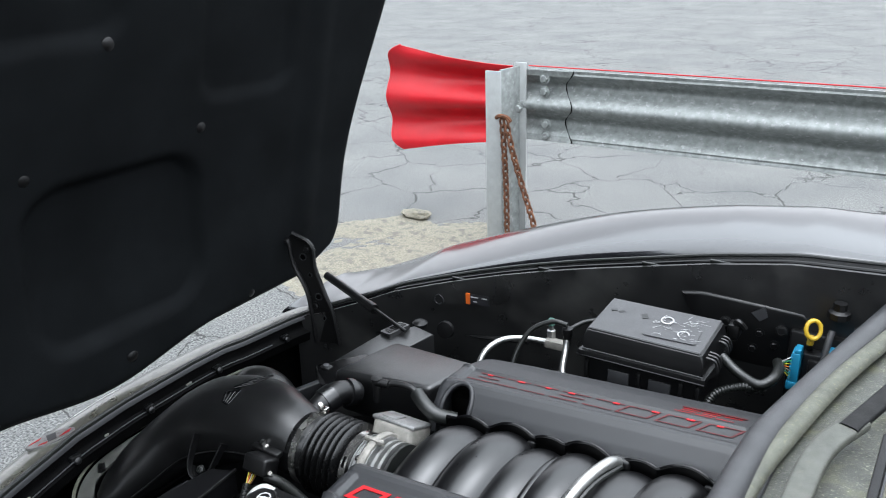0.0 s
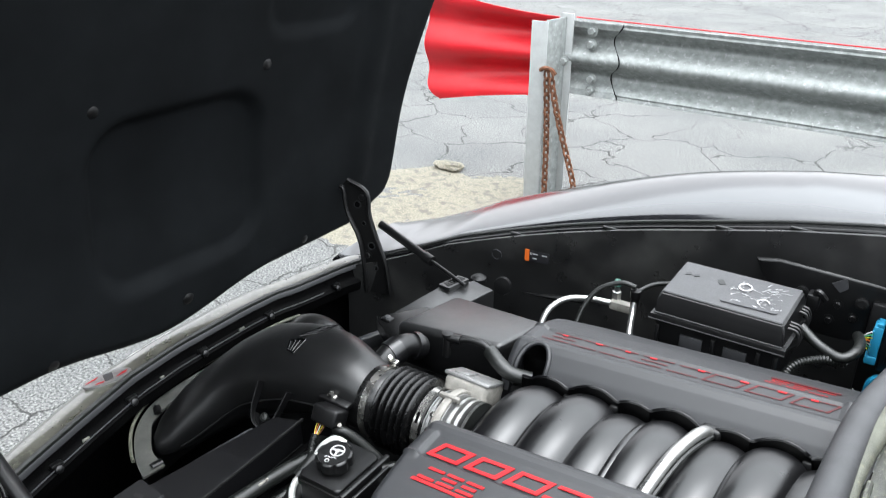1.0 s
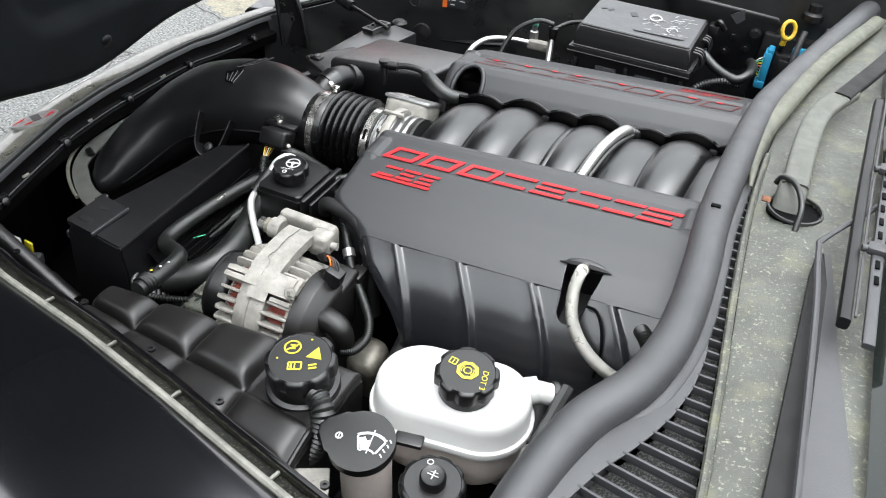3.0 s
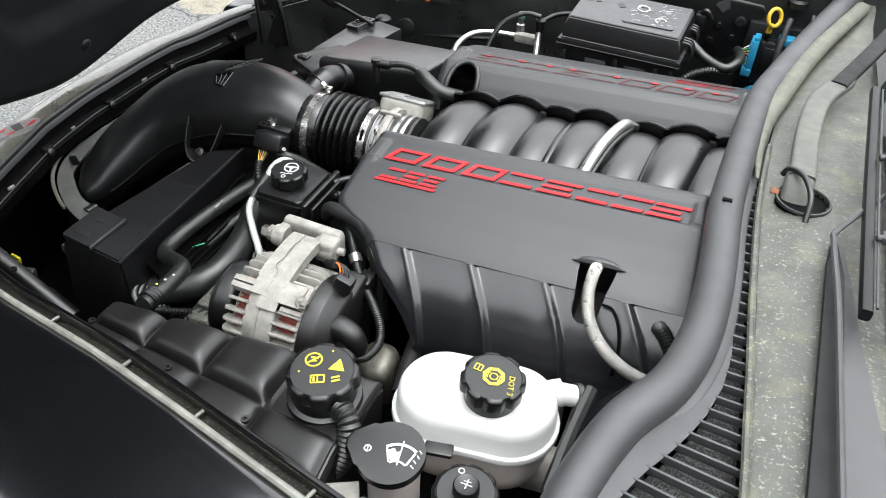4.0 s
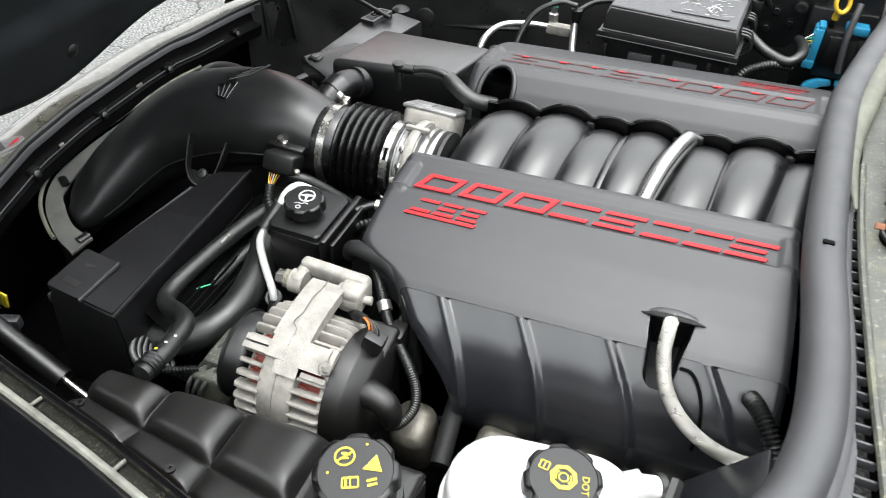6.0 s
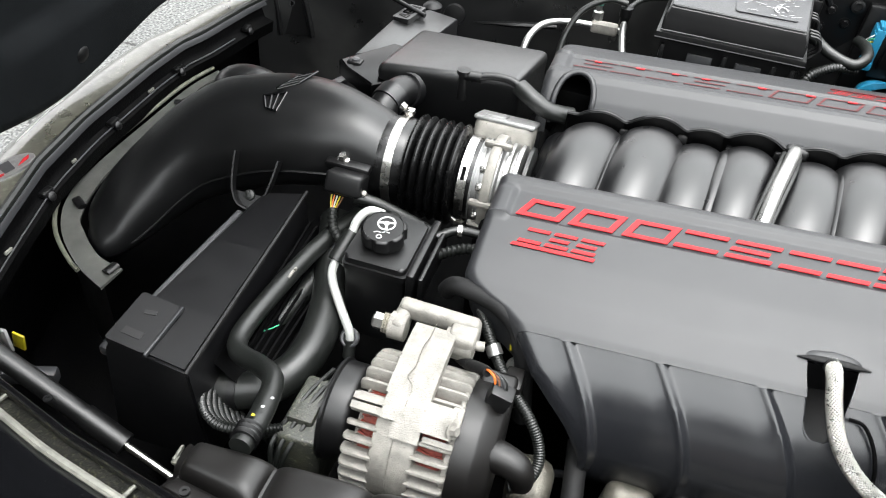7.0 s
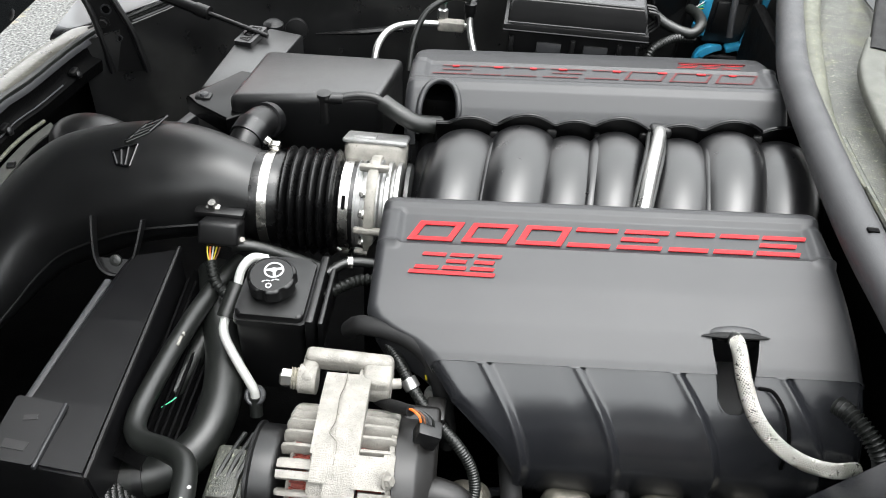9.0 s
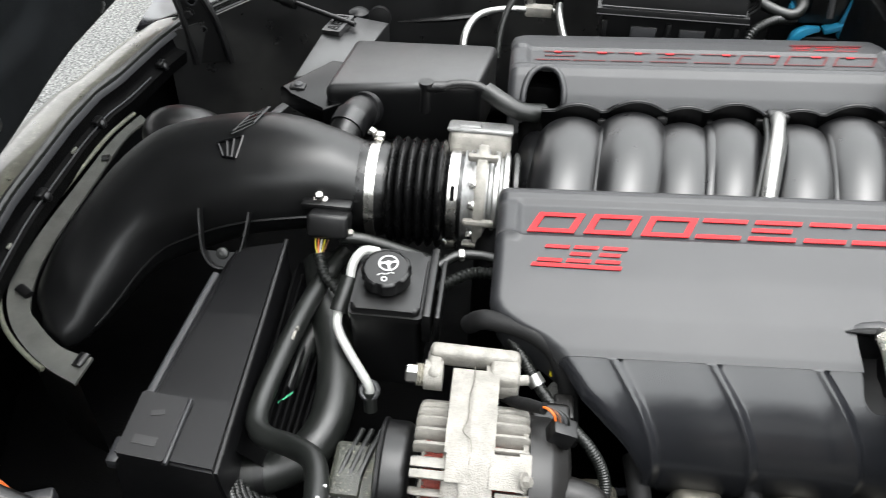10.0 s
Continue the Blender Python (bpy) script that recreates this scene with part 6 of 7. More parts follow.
part("bolt", hexbolt((-0.592, 0.590, 0.527), (-0.5, -0.6, 0.6), 0.008, 0.007), M_ALUPIPE, block)
hose_thing("heater_hose", [(-0.690, 0.640, 0.565), (-0.680, 0.627, 0.587), (-0.667, 0.622, 0.5935), (-0.640, 0.618, 0.591), (-0.617, 0.609, 0.588), (-0.599, 0.601, 0.575), (-0.586, 0.589, 0.551), (-0.578, 0.581, 0.51), (-0.572, 0.578, 0.46)], 0.0105, "matt black rubber hose bending down past the engine cover", mat=M_MATT)
cab = thing("battery_cable", (-0.58, 0.53, 0.46), "black sleeved battery cable looping to the alternator", "cable")
part("cable", tube([(-0.645, 0.622, 0.566), (-0.632, 0.604, 0.562), (-0.618, 0.587, 0.549), (-0.602, 0.567, 0.541), (-0.580, 0.547, 0.532), (-0.561, 0.530, 0.524), (-0.546, 0.517, 0.506), (-0.541, 0.500, 0.490), (-0.550, 0.482, 0.479), (-0.565, 0.473, 0.478)], 0.0064, 12, ribs=80, rib=0.0006), M_RUBBER, cab)
part("tie", tube([(-0.621, 0.590, 0.552), (-0.614, 0.582, 0.546)], 0.0088, 12, 2), M_ALUPIPE, cab, "pale cable tie")

# ---- coolant tank ----
tank = thing("coolant_tank", (-0.68, 0.31, 0.42), "quilted black plastic coolant expansion tank", "tank")


def tank_top(u, v):
    """u along the car from front to rear, v from the wing inwards; the pads meet in creases."""
    x = -0.854 + 0.380 * u
    y0, yc, y1 = 0.285 - 0.25 * (x + 0.753), 0.322 - 0.175 * (x + 0.769), 0.376 - 0.03 * max(0.0, x + 0.60)
    z0, zc, z1 = 0.566 + 0.02 * (x + 0.66), 0.548 + 0.13 * (x + 0.769), 0.547 + 0.12 * (x + 0.77)
    if v < 0.45:
        t = v / 0.45
        y, z = y0 + (yc - y0) * t, z0 + (zc - z0) * t
    else:
        t = (v - 0.45) / 0.55
        y, z = yc + (y1 - yc) * t, zc + (z1 - zc) * t
    px = abs(((x + 0.8645) / 0.0955) % 1.0 - 0.5) * 2
    py = abs(t - 0.5) * 2
    cell = max(0.0, 1 - px ** 5) ** 0.6 * max(0.0, 1 - py ** 4) ** 0.6
    flat_end = 1 - 0.85 * ease((u - 0.70) / 0.05) * ease((v - 0.42) / 0.06)
    z += (0.022 if v > 0.45 else 0.012) * cell * flat_end
    rim = min(u * 0.38, (1 - u) * 0.38, v * 0.14, (1 - v) * 0.14)
    z -= ease_in(rim, 0.012)
    return Vector((x, y, z))


part("top_shell", thicken(sheet(tank_top, 150, 64), 0.003), M_TANK, tank)
wall = []
for k in range(60):
    a = k / 60 * 4
    u, v = ((a, 0.0), (1.0, a - 1), (3 - a, 1.0), (0.0, 4 - a))[int(a)]
    wall.append(tank_top(u, v))
part("flange", loft([[p + Vector((0, 0, 0.003)) for p in wall], [Vector((p.x * 1.006 - 0.004 + 0.0, p.y + (0.005 if p.y > 0.33 else -0.004), p.z - 0.003)) for p in wall], [Vector((p.x, p.y, p.z - 0.010)) for p in wall]], caps=False), M_TANK, tank)
part("lower_shell", loft([[Vector((p.x, p.y, p.z - 0.008)) for p in wall], [Vector((p.x * 0.99 - 0.007, p.y, 0.42)) for p in wall]]), M_TANK, tank)
part("sight_window", box((-0.500, 0.330, 0.500), (0.030, 0.060, 0.085), 0.010, 3), M_MILKY, tank, "milky translucent end of the tank")
part("neck", lathe([(0.045, -0.04), (0.045, 0.004), (0.042, 0.008), (0.041, 0.020), (0.036, 0.022), (0.036, 0.040), (0.001, 0.040)], axes((-0.520, 0.322, 0.572), (0, -0.1, 1)), 40), M_PLASTIC, tank)
c, m = cap(tank, (-0.520, 0.318, 0.628), 0.0395, 0.019, 8, (-0.02, -0.10, 1), 0.0042, label="black scalloped pressure cap with yellow warning signs")
m = spin(m, 12)
a = m @ Matrix.Translation((-0.013, 0.012, 0)) @ Matrix.Diagonal((0.92, 0.92, 1, 1))
part("printed_sign", merge(ring_print(a, 0.0085, 0.0105), bar(a, -0.006, -0.006, 0.006, 0.006, 0.002), bar(a, -0.004, 0.003, 0.005, 0.003, 0.0025), bar(a, -0.004, -0.003, 0.004, -0.001, 0.0022)), M_YELLOW, c)
a = m @ Matrix.Translation((0.015, 0.009, 0)) @ Matrix.Diagonal((0.85, 0.85, 1, 1))
part("printed_sign", prism([(-0.011, -0.008), (0.010, -0.008), (0.000, 0.011)], 0, 0.0006, a), M_YELLOW, c)
a = m @ Matrix.Translation((-0.002, -0.012, 0)) @ Matrix.Rotation(0.25, 4, "Z") @ Matrix.Diagonal((0.78, 0.95, 1, 1))
part("printed_sign", merge(bar(a, -0.009, 0.005, 0.009, 0.005, 0.002), bar(a, -0.009, -0.005, 0.009, -0.005, 0.002), bar(a, -0.009, -0.005, -0.009, 0.005, 0.002), bar(a, 0.009, -0.005, 0.009, 0.005, 0.002), bar(a, 0, -0.005, 0, 0.005, 0.0018), bar(a, -0.005, -0.003, -0.005, 0.003, 0.003)), M_YELLOW, c)
a = m @ Matrix.Translation((0.017, -0.009, 0)) @ Matrix.Rotation(0.35, 4, "Z") @ Matrix.Diagonal((0.75, 0.75, 1, 1))
part("printed_bars", merge(bar(a, -0.006, 0.003, 0.006, 0.004, 0.0032), bar(a, -0.006, -0.003, 0.006, -0.002, 0.0032)), M_YELLOW, c)
for dx, dy in ((-0.024, -0.006), (0.004, 0.027)):
    part("printed_dot", ring_print(m @ Matrix.Translation((dx, dy, 0)), 0.0001, 0.0012), M_YELLOW, c)
h3 = hose_thing("overflow_hose", [(-0.512, 0.312, 0.594), (-0.498, 0.303, 0.601), (-0.484, 0.296, 0.602), (-0.474, 0.288, 0.594), (-0.471, 0.280, 0.577), (-0.475, 0.272, 0.556), (-0.486, 0.266, 0.536), (-0.500, 0.264, 0.51)], 0.0135, "ribbed black overflow hose at the tank neck", ribs=26, rib=0.0024)
part("bracket", box((-0.462, 0.222, 0.562), (0.060, 0.034, 0.004), 0.0015, m=Matrix.Rotation(0.5, 4, "Z")), M_CAST, h3, "bare metal bracket")

# ---- washer filler, clutch reservoir, brake reservoir ----
washer = thing("washer_filler", (-0.419, 0.275, 0.42), "washer fluid filler with a black flip cap", "filler neck")
part("neck", tube([(-0.418, 0.280, 0.575), (-0.418, 0.282, 0.52), (-0.416, 0.285, 0.42)], 0.028, 24), M_MILKY, washer, "milky plastic filler neck")
wm = axes((-0.418, 0.271, 0.601), (-0.03, -0.14, 1), (1, 0, 0))
outline = [(0.0355 * math.cos(t), 0.0355 * math.sin(t)) for t in np.linspace(-2.45, 2.45, 40)] + [(-0.046, 0.012), (-0.050, 0.0), (-0.046, -0.012)]
wc = part("flip_cap", merge(prism(outline, -0.010, 0.0, wm, bev=0.003), prism([(x * 0.95, y * 0.95) for x, y in outline], -0.014, -0.010, wm)), M_PLASTIC, washer, "black flip cap with a white wiper symbol")
part("cap_strap", box((-0.376, 0.296, 0.598), (0.030, 0.016, 0.006), 0.002, m=Matrix.Rotation(0.2, 4, "Z")), M_PLASTIC, washer)
a = spin(wm, 8) @ Matrix.Translation((0.010, -0.001, 0.0002))
part("printed_symbol", merge(ring_print(a @ Matrix.Translation((0, -0.014, 0)), 0.024, 0.027, a0=52, a1=128), bar(a, -0.015, 0.005, -0.009, -0.010, 0.002), bar(a, 0.015, 0.005, 0.009, -0.010, 0.002), ring_print(a @ Matrix.Translation((0, -0.020, 0)), 0.0115, 0.0135, a0=48, a1=132),
                             bar(a, 0, -0.012, 0, 0.016, 0.0012), prism([(-0.013, 0.003), (-0.008, -0.008), (0.0, -0.006), (0.0, 0.004), (-0.004, 0.002), (-0.007, 0.006)], 0, 0.0006, a)), M_PRINT, wc)
part("printed_symbol", merge(*[bar(a, 0.016 + 0.0025 * math.cos(k), 0.009 - 0.006 * k, 0.019 + 0.002 * math.cos(k), 0.006 - 0.006 * k, 0.0014) for k in range(4)]), M_PRINT, wc)
part("printed_symbol", merge(ring_print(a @ Matrix.Translation((-0.034, 0, 0)), 0.0028, 0.0042, seg=8), bar(a, -0.034, -0.003, -0.034, 0.003, 0.001)), M_PRINT, wc)

clutch = thing("clutch_reservoir", (-0.335, 0.268, 0.44), "small fluid reservoir with a stepped black cap", "reservoir")
part("tank", lathe([(0.026, 0), (0.028, 0.02), (0.028, 0.11), (0.001, 0.11)], axes((-0.335, 0.270, 0.45), (0, 0, 1)), 28), M_MILKY, clutch)
c, m = cap(clutch, (-0.335, 0.268, 0.588), 0.034, 0.020, 10, (0, -0.05, 1), 0.002, label="black fluted cap with a raised knob")
part("knob", lathe([(0.0135, 0), (0.0135, 0.010), (0.012, 0.012), (0.010, 0.011), (0.001, 0.011)], m, 28), M_PLASTIC, c)
a = m @ Matrix.Translation((0, 0, 0.0113))
part("printed_symbol", merge(bar(a, -0.006, 0, 0.006, 0, 0.001), bar(a, 0, -0.005, 0, 0.006, 0.0012), bar(a, -0.004, 0.003, 0.004, 0.004, 0.0008)), M_PRINT, c)
part("printed_symbol", ring_print(m @ Matrix.Translation((-0.012, 0.020, 0)), 0.0025, 0.0036, seg=8), M_PRINT, c)

brake = thing("brake_fluid_reservoir", (-0.362, 0.378, 0.48), "white plastic brake fluid reservoir with a black cap", "reservoir")


def stadium(hl, hw, n=16, turn=0.10, c=(-0.365, 0.380)):
    out = []
    for s, a0 in ((1, -90), (-1, 90)):
        for k in range(n + 1):
            t = radians(a0 + 180 * k / n)
            x, y = s * (hl - hw) + hw * math.cos(t), hw * math.sin(t)
            out.append((c[0] + x * math.cos(turn) - y * math.sin(turn), c[1] + x * math.sin(turn) + y * math.cos(turn)))
    return out


def stack(levels):
    return loft([[Vector((x, y, z + 0.06 * (y - 0.38) + 0.05 * (x + 0.365))) for x, y in stadium(hl, hw)] for hl, hw, z in levels])


part("upper_shell", stack([(0.088, 0.050, 0.563), (0.0940, 0.0560, 0.5635), (0.0945, 0.0565, 0.5650), (0.0945, 0.0565, 0.5710), (0.0938, 0.0558, 0.5725), (0.0905, 0.0525, 0.5735), (0.0897, 0.0517, 0.5750), (0.0885, 0.0505, 0.594), (0.0872, 0.0492, 0.601), (0.0845, 0.0465, 0.6060), (0.080, 0.042, 0.6090), (0.070, 0.033, 0.6105), (0.03, 0.01, 0.6115)]), M_WHITE, brake)
part("moulded_label", bar(axes((-0.378, 0.3295, 0.585), (0.04, -1, 0.1), (1, 0.1, 0)), -0.012, 0, 0.012, 0, 0.007, 0.0008), M_WHITE, brake)
part("lower_shell", stack([(0.072, 0.038, 0.495), (0.080, 0.044, 0.505), (0.086, 0.049, 0.530), (0.087, 0.049, 0.566)]), M_MILKY, brake, "brownish translucent lower shell")
part("outlet", tube([(-0.310, 0.408, 0.585), (-0.290, 0.420, 0.596), (-0.268, 0.432, 0.590)], 0.0125, 16), M_WHITE, brake)
part("outlet_ring", lathe([(0.0150, -0.003), (0.0150, 0.003), (0.010, 0.003)], axes((-0.264, 0.434, 0.589), (0.6, 0.35, -0.1)), 20), M_RUBBER, brake)
part("outlet_collar", lathe([(0.0155, -0.007), (0.0155, 0.007), (0.010, 0.007)], axes((-0.287, 0.421, 0.597), (0.6, 0.35, 0.1)), 20), M_WHITE, brake)
c, m = cap(brake, (-0.348, 0.374, 0.642), 0.0350, 0.017, 8, (0.03, -0.06, 1), 0.0042, label="black scalloped cap with yellow brake symbol")
part("cap_neck", lathe([(0.030, 0), (0.030, 0.016), (0.001, 0.016)], axes((-0.348, 0.375, 0.612), (0.03, -0.06, 1)), 32), M_PLASTIC, brake)
m = spin(m, -4)
part("printed_symbol", merge(ring_print(m, 0.0085, 0.0125, seg=8), ring_print(m, 0.0035, 0.0048), ring_print(m, 0.0062, 0.0072, a0=-40, a1=40), ring_print(m, 0.0062, 0.0072, a0=140, a1=220)), M_YELLOW, c)
a = m @ Matrix.Translation((-0.019, 0.004, 0))
part("printed_symbol", merge(bar(a, -0.004, 0.004, 0.004, 0.004, 0.0012), bar(a, -0.004, -0.004, 0.004, -0.004, 0.0012), bar(a, -0.004, -0.004, -0.004, 0.004, 0.0012), bar(a, 0.004, -0.004, 0.004, 0.004, 0.0012), bar(a, 0, -0.004, 0, 0.004, 0.001)), M_YELLOW, c)
writing("DOT 3", 0.0088, m @ Matrix.Translation((0.0205, -0.003, 0)) @ Matrix.Rotation(radians(-75), 4, "Z"), M_YELLOW, c, "lettering")
cyl = thing("master_cylinder", (-0.33, 0.38, 0.44), "cast metal master cylinder below the white reservoir", "cylinder")
part("body", tube([(-0.43, 0.40, 0.465), (-0.22, 0.42, 0.475)], 0.028, 20, 2), M_CAST, cyl)
part("flange", box((-0.425, 0.405, 0.50), (0.05, 0.06, 0.07), 0.012, 3), M_CAST, cyl)
fw = thing("bulkhead_panel", (-0.24, 0.40, 0.40), "dark plastic bulkhead panel below the cowl seal", "panel")
part("panel", box((-0.222, 0.40, 0.56), (0.006, 0.18, 0.16), 0.002, m=Matrix.Rotation(radians(34), 4, "Y")), M_SKIRT, fw)
part("black_edge", tube([(-0.262, 0.32, 0.56), (-0.258, 0.38, 0.585), (-0.252, 0.44, 0.60)], 0.008, 8), M_RUBBER, fw)

bh = thing("braided_fuel_hose", (-0.19, 0.53, 0.52), "steel braided hose leaving the cover's slot", "hose")
HP = [(-0.292, 0.640, 0.600), (-0.292, 0.622, 0.626), (-0.293, 0.598, 0.632), (-0.291, 0.570, 0.622), (-0.280, 0.545, 0.602), (-0.258, 0.530, 0.582), (-0.228, 0.522, 0.566), (-0.195, 0.522, 0.556), (-0.165, 0.530, 0.55)]
core = part("core", tube(HP, 0.0066, 16, 10), M_RUBBER, bh)
line = smooth_path(HP, 40)
WAYS = 14
for k in range(2 * WAYS):
    turn, phase, helix, up = (1 if k < WAYS else -1), 2 * math.pi * (k % WAYS) / WAYS, [], Vector((0, 0, 1))
    run = 0.0
    for i in range(len(line) - 1):
        d = line[i + 1] - line[i]
        side = d.cross(up).normalized()
        up2 = side.cross(d).normalized()
        a = phase + turn * run / 0.0072
        weave = turn * math.cos(0.5 * WAYS * (a + turn * run / 0.0072) + math.pi * (k % WAYS))
        helix.append(line[i] + (0.0070 + 0.00034 * weave) * (math.cos(a) * side + math.sin(a) * up2))
        run += d.length
    part("strand", tube(helix, 0.00064, 8, 1, ease=False), M_BRAID, core)
part("ferrule", tube([(-0.292, 0.628, 0.622), (-0.293, 0.612, 0.631)], 0.0085, 14), M_RUBBER, bh)
part("bracket", tube([(-0.272, 0.574, 0.608), (-0.258, 0.570, 0.608), (-0.245, 0.556, 0.594), (-0.238, 0.540, 0.572), (-0.238, 0.53, 0.54)], 0.002, 8), M_DARK, bh)
hose_thing("wiring_conduit", [(-0.200, 0.558, 0.612), (-0.193, 0.545, 0.616), (-0.180, 0.524, 0.612), (-0.168, 0.508, 0.598), (-0.160, 0.50, 0.57)], 0.0098, "ribbed black wiring conduit at the bulkhead", ribs=22, rib=0.003)

# ---- far side of the bay ----
res = thing("air_resonator", (-0.82, 1.13, 0.48), "black plastic resonator box beside the engine", "air box")
RES_TOP = [(-0.936, 1.052, 0.588), (-0.710, 1.054, 0.612), (-0.690, 1.192, 0.600), (-0.928, 1.252, 0.560)]
RES_MID = [(x, y, z - 0.03) for x, y, z in RES_TOP]
RES_LOW = [(x, y + 0.012, 0.49) for x, y, z in RES_TOP]
top = loft([[Vector((x, y, z)) for x, y, z in ring] for ring in (
    RES_LOW, RES_MID, RES_TOP)])
bmesh.ops.bevel(top, geom=top.edges[:], offset=0.012, segments=4, affect="EDGES", profile=0.5)
part("housing", top, M_SATIN, res)
wedge = prism([(-1.005, 1.135), (-0.930, 1.15), (-0.905, 1.24), (-0.885, 1.335), (-0.945, 1.35), (-0.992, 1.28)], 0.50, 0.549, bev=0.003)
part("wedge_lid", wedge, M_SATIN, res)
part("wedge_arm", prism([(-1.012, 1.085), (-0.99, 1.068), (-0.935, 1.03), (-0.905, 1.06), (-0.925, 1.17), (-0.95, 1.175)], 0.535, 0.562, bev=0.004), M_JOINT, res)
part("stay", box((-1.03, 1.07, 0.50), (0.016, 0.09, 0.03), 0.003, m=Matrix.Rotation(-0.35, 4, "Z")), M_COVER, res)
part("plug", lathe([(0.018, 0), (0.018, 0.008), (0.012, 0.013), (0.001, 0.015)], axes((-0.945, 1.37, 0.540), (0, 0, 1)), 20), M_SHROUD, res)
part("ear", box((-0.985, 1.088, 0.562), (0.024, 0.018, 0.006), 0.003), M_PLASTIC, res)
part("push_pin", lathe([(0.007, 0), (0.006, 0.003), (0.001, 0.004)], axes((-0.984, 1.088, 0.565), (0, 0, 1)), 12), M_SEAL, res)
lm = axes((-0.968, 1.305, 0.5500), (-0.1, 0, 1), (0.25, 1, 0))
part("label_plate", prism(rounded(0.060, 0.034, 0.003), -0.002, 0.008, lm), M_SATIN, res, "small embossed plate")
TOP = lm @ Matrix.Translation((0, 0, 0.0082))


def icon(cx, w, h, cut=0.0):
    """A raised outline with a narrowed upper edge."""
    ring = [(cx - w, -h), (cx + w, -h), (cx + w - cut, h), (cx - w + cut, h)]
    return merge(*[bar(TOP, *ring[k], *ring[(k + 1) % 4], 0.0026, 0.0008) for k in range(4)])


for cx, cut in ((-0.018, 0.0055), (0.0, 0.0), (0.018, 0.0)):
    part("embossed_mark", merge(icon(cx, 0.0065, 0.009, cut), bar(TOP, cx - 0.002, -0.002, cx + 0.002, -0.002, 0.004, 0.0008)), M_JOINT, res)

vac = thing("vacuum_hose", (-0.70, 0.985, 0.60), "black vacuum hose with a plastic elbow", "hose")
part("hose", tube([(-0.700, 0.998, 0.634), (-0.675, 0.985, 0.626), (-0.650, 0.982, 0.616), (-0.62, 0.995, 0.608)], 0.0125, 14), M_RUBBER, vac)
part("thin_pipe", tube([(-0.770, 0.990, 0.634), (-0.745, 0.998, 0.640), (-0.715, 1.000, 0.640), (-0.695, 0.995, 0.633)], 0.006, 12), M_PLASTIC, vac)
part("elbow", merge(tube([(-0.780, 0.990, 0.638), (-0.755, 0.993, 0.638)], 0.008, 12), tube([(-0.780, 0.990, 0.642), (-0.781, 0.989, 0.60)], 0.007, 12), lathe([(0.010, 0), (0.010, 0.006), (0.001, 0.007)], axes((-0.780, 0.990, 0.640), (0, 0, 1)), 14)), M_PLASTIC, vac)

fuse = thing("fuse_box", (-0.41, 1.385, 0.47), "black plastic fuse box with a worn white sticker", "fuse box")


def fuse_ring(grow, z, slope=0.0):
    return [Vector((x + (grow if x > -0.41 else -grow), y + (grow if y > 1.38 else -grow), z + slope * (y - 1.32))) for x, y in ((-0.530, 1.322), (-0.298, 1.318), (-0.290, 1.450), (-0.522, 1.452))]


lidb = loft([fuse_ring(0.0, 0.612), fuse_ring(0.0, 0.636, 0.10), fuse_ring(-0.006, 0.655, 0.13), fuse_ring(-0.010, 0.657, 0.13)])
bmesh.ops.bevel(lidb, geom=lidb.edges[:], offset=0.003, segments=2, affect="EDGES")
lid = part("lid", lidb, M_PLASTIC, fuse)
# Top panel is a lighter grey than the black lid below it.
part("top_panel", loft([fuse_ring(-0.0085, 0.6560, 0.13), fuse_ring(-0.0095, 0.6572, 0.13)]), M_LID, lid, "grey top of the lid, lighter than its sides")
# Grey line puts the bright glint of the glossy lower edge into colour.
part("lid_edge", tube([(-0.530, 1.3212, 0.6145), (-0.298, 1.3172, 0.6145)], 0.0013, 6, 2), M_SEAL, lid)
part("rim", loft([fuse_ring(0.006, 0.600), fuse_ring(0.007, 0.604), fuse_ring(0.006, 0.612), fuse_ring(0.0, 0.614)]), M_PLASTIC, fuse)
part("base", loft([fuse_ring(-0.008, 0.47), fuse_ring(-0.004, 0.600)]), M_PLASTIC, fuse)
for x in (-0.455, -0.375):
    part("grey_pad", box((x, 1.3225, 0.568), (0.042, 0.004, 0.026), 0.0015), M_SEAL, fuse, "faded grey pad")
for x in (-0.52, -0.415, -0.335, -0.305):
    part("rib", box((x, 1.322, 0.562), (0.008, 0.006, 0.055), 0.0015), M_PLASTIC, fuse)
part("rim_edge", tube([(-0.537, 1.3145, 0.603), (-0.291, 1.3105, 0.603)], 0.0022, 8, 2), M_GLOSS, fuse)
for yy in (1.335, 1.41):
    part("latch", merge(*[tube([(-0.292, yy + 0.012 * j, 0.605), (-0.277, yy + 0.012 * j, 0.622), (-0.282, yy + 0.012 * j, 0.642), (-0.298, yy + 0.012 * j, 0.646)], 0.003, 6) for j in range(3)]), M_PLASTIC, fuse)
sm = axes((-0.372, 1.386, 0.6664), (0, -0.129, 1), (1, 0.02, 0))
scr = [prism(rounded(0.10, 0.085, 0.006), 0, 0.0004, sm)]
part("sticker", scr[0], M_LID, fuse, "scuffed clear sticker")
scrat = []
rnd = random.Random(5)
for k in range(46):
    x, y = rnd.uniform(-0.044, 0.044), rnd.uniform(-0.036, 0.036)
    a, l = rnd.uniform(-0.4, 1.2), rnd.uniform(0.004, 0.020)
    scrat.append(bar(sm @ Matrix.Translation((0, 0, 0.0004 + 0.00004 * k)), x, y, x + l * math.cos(a), y + l * math.sin(a), rnd.uniform(0.0003, 0.0010), 0.0003))
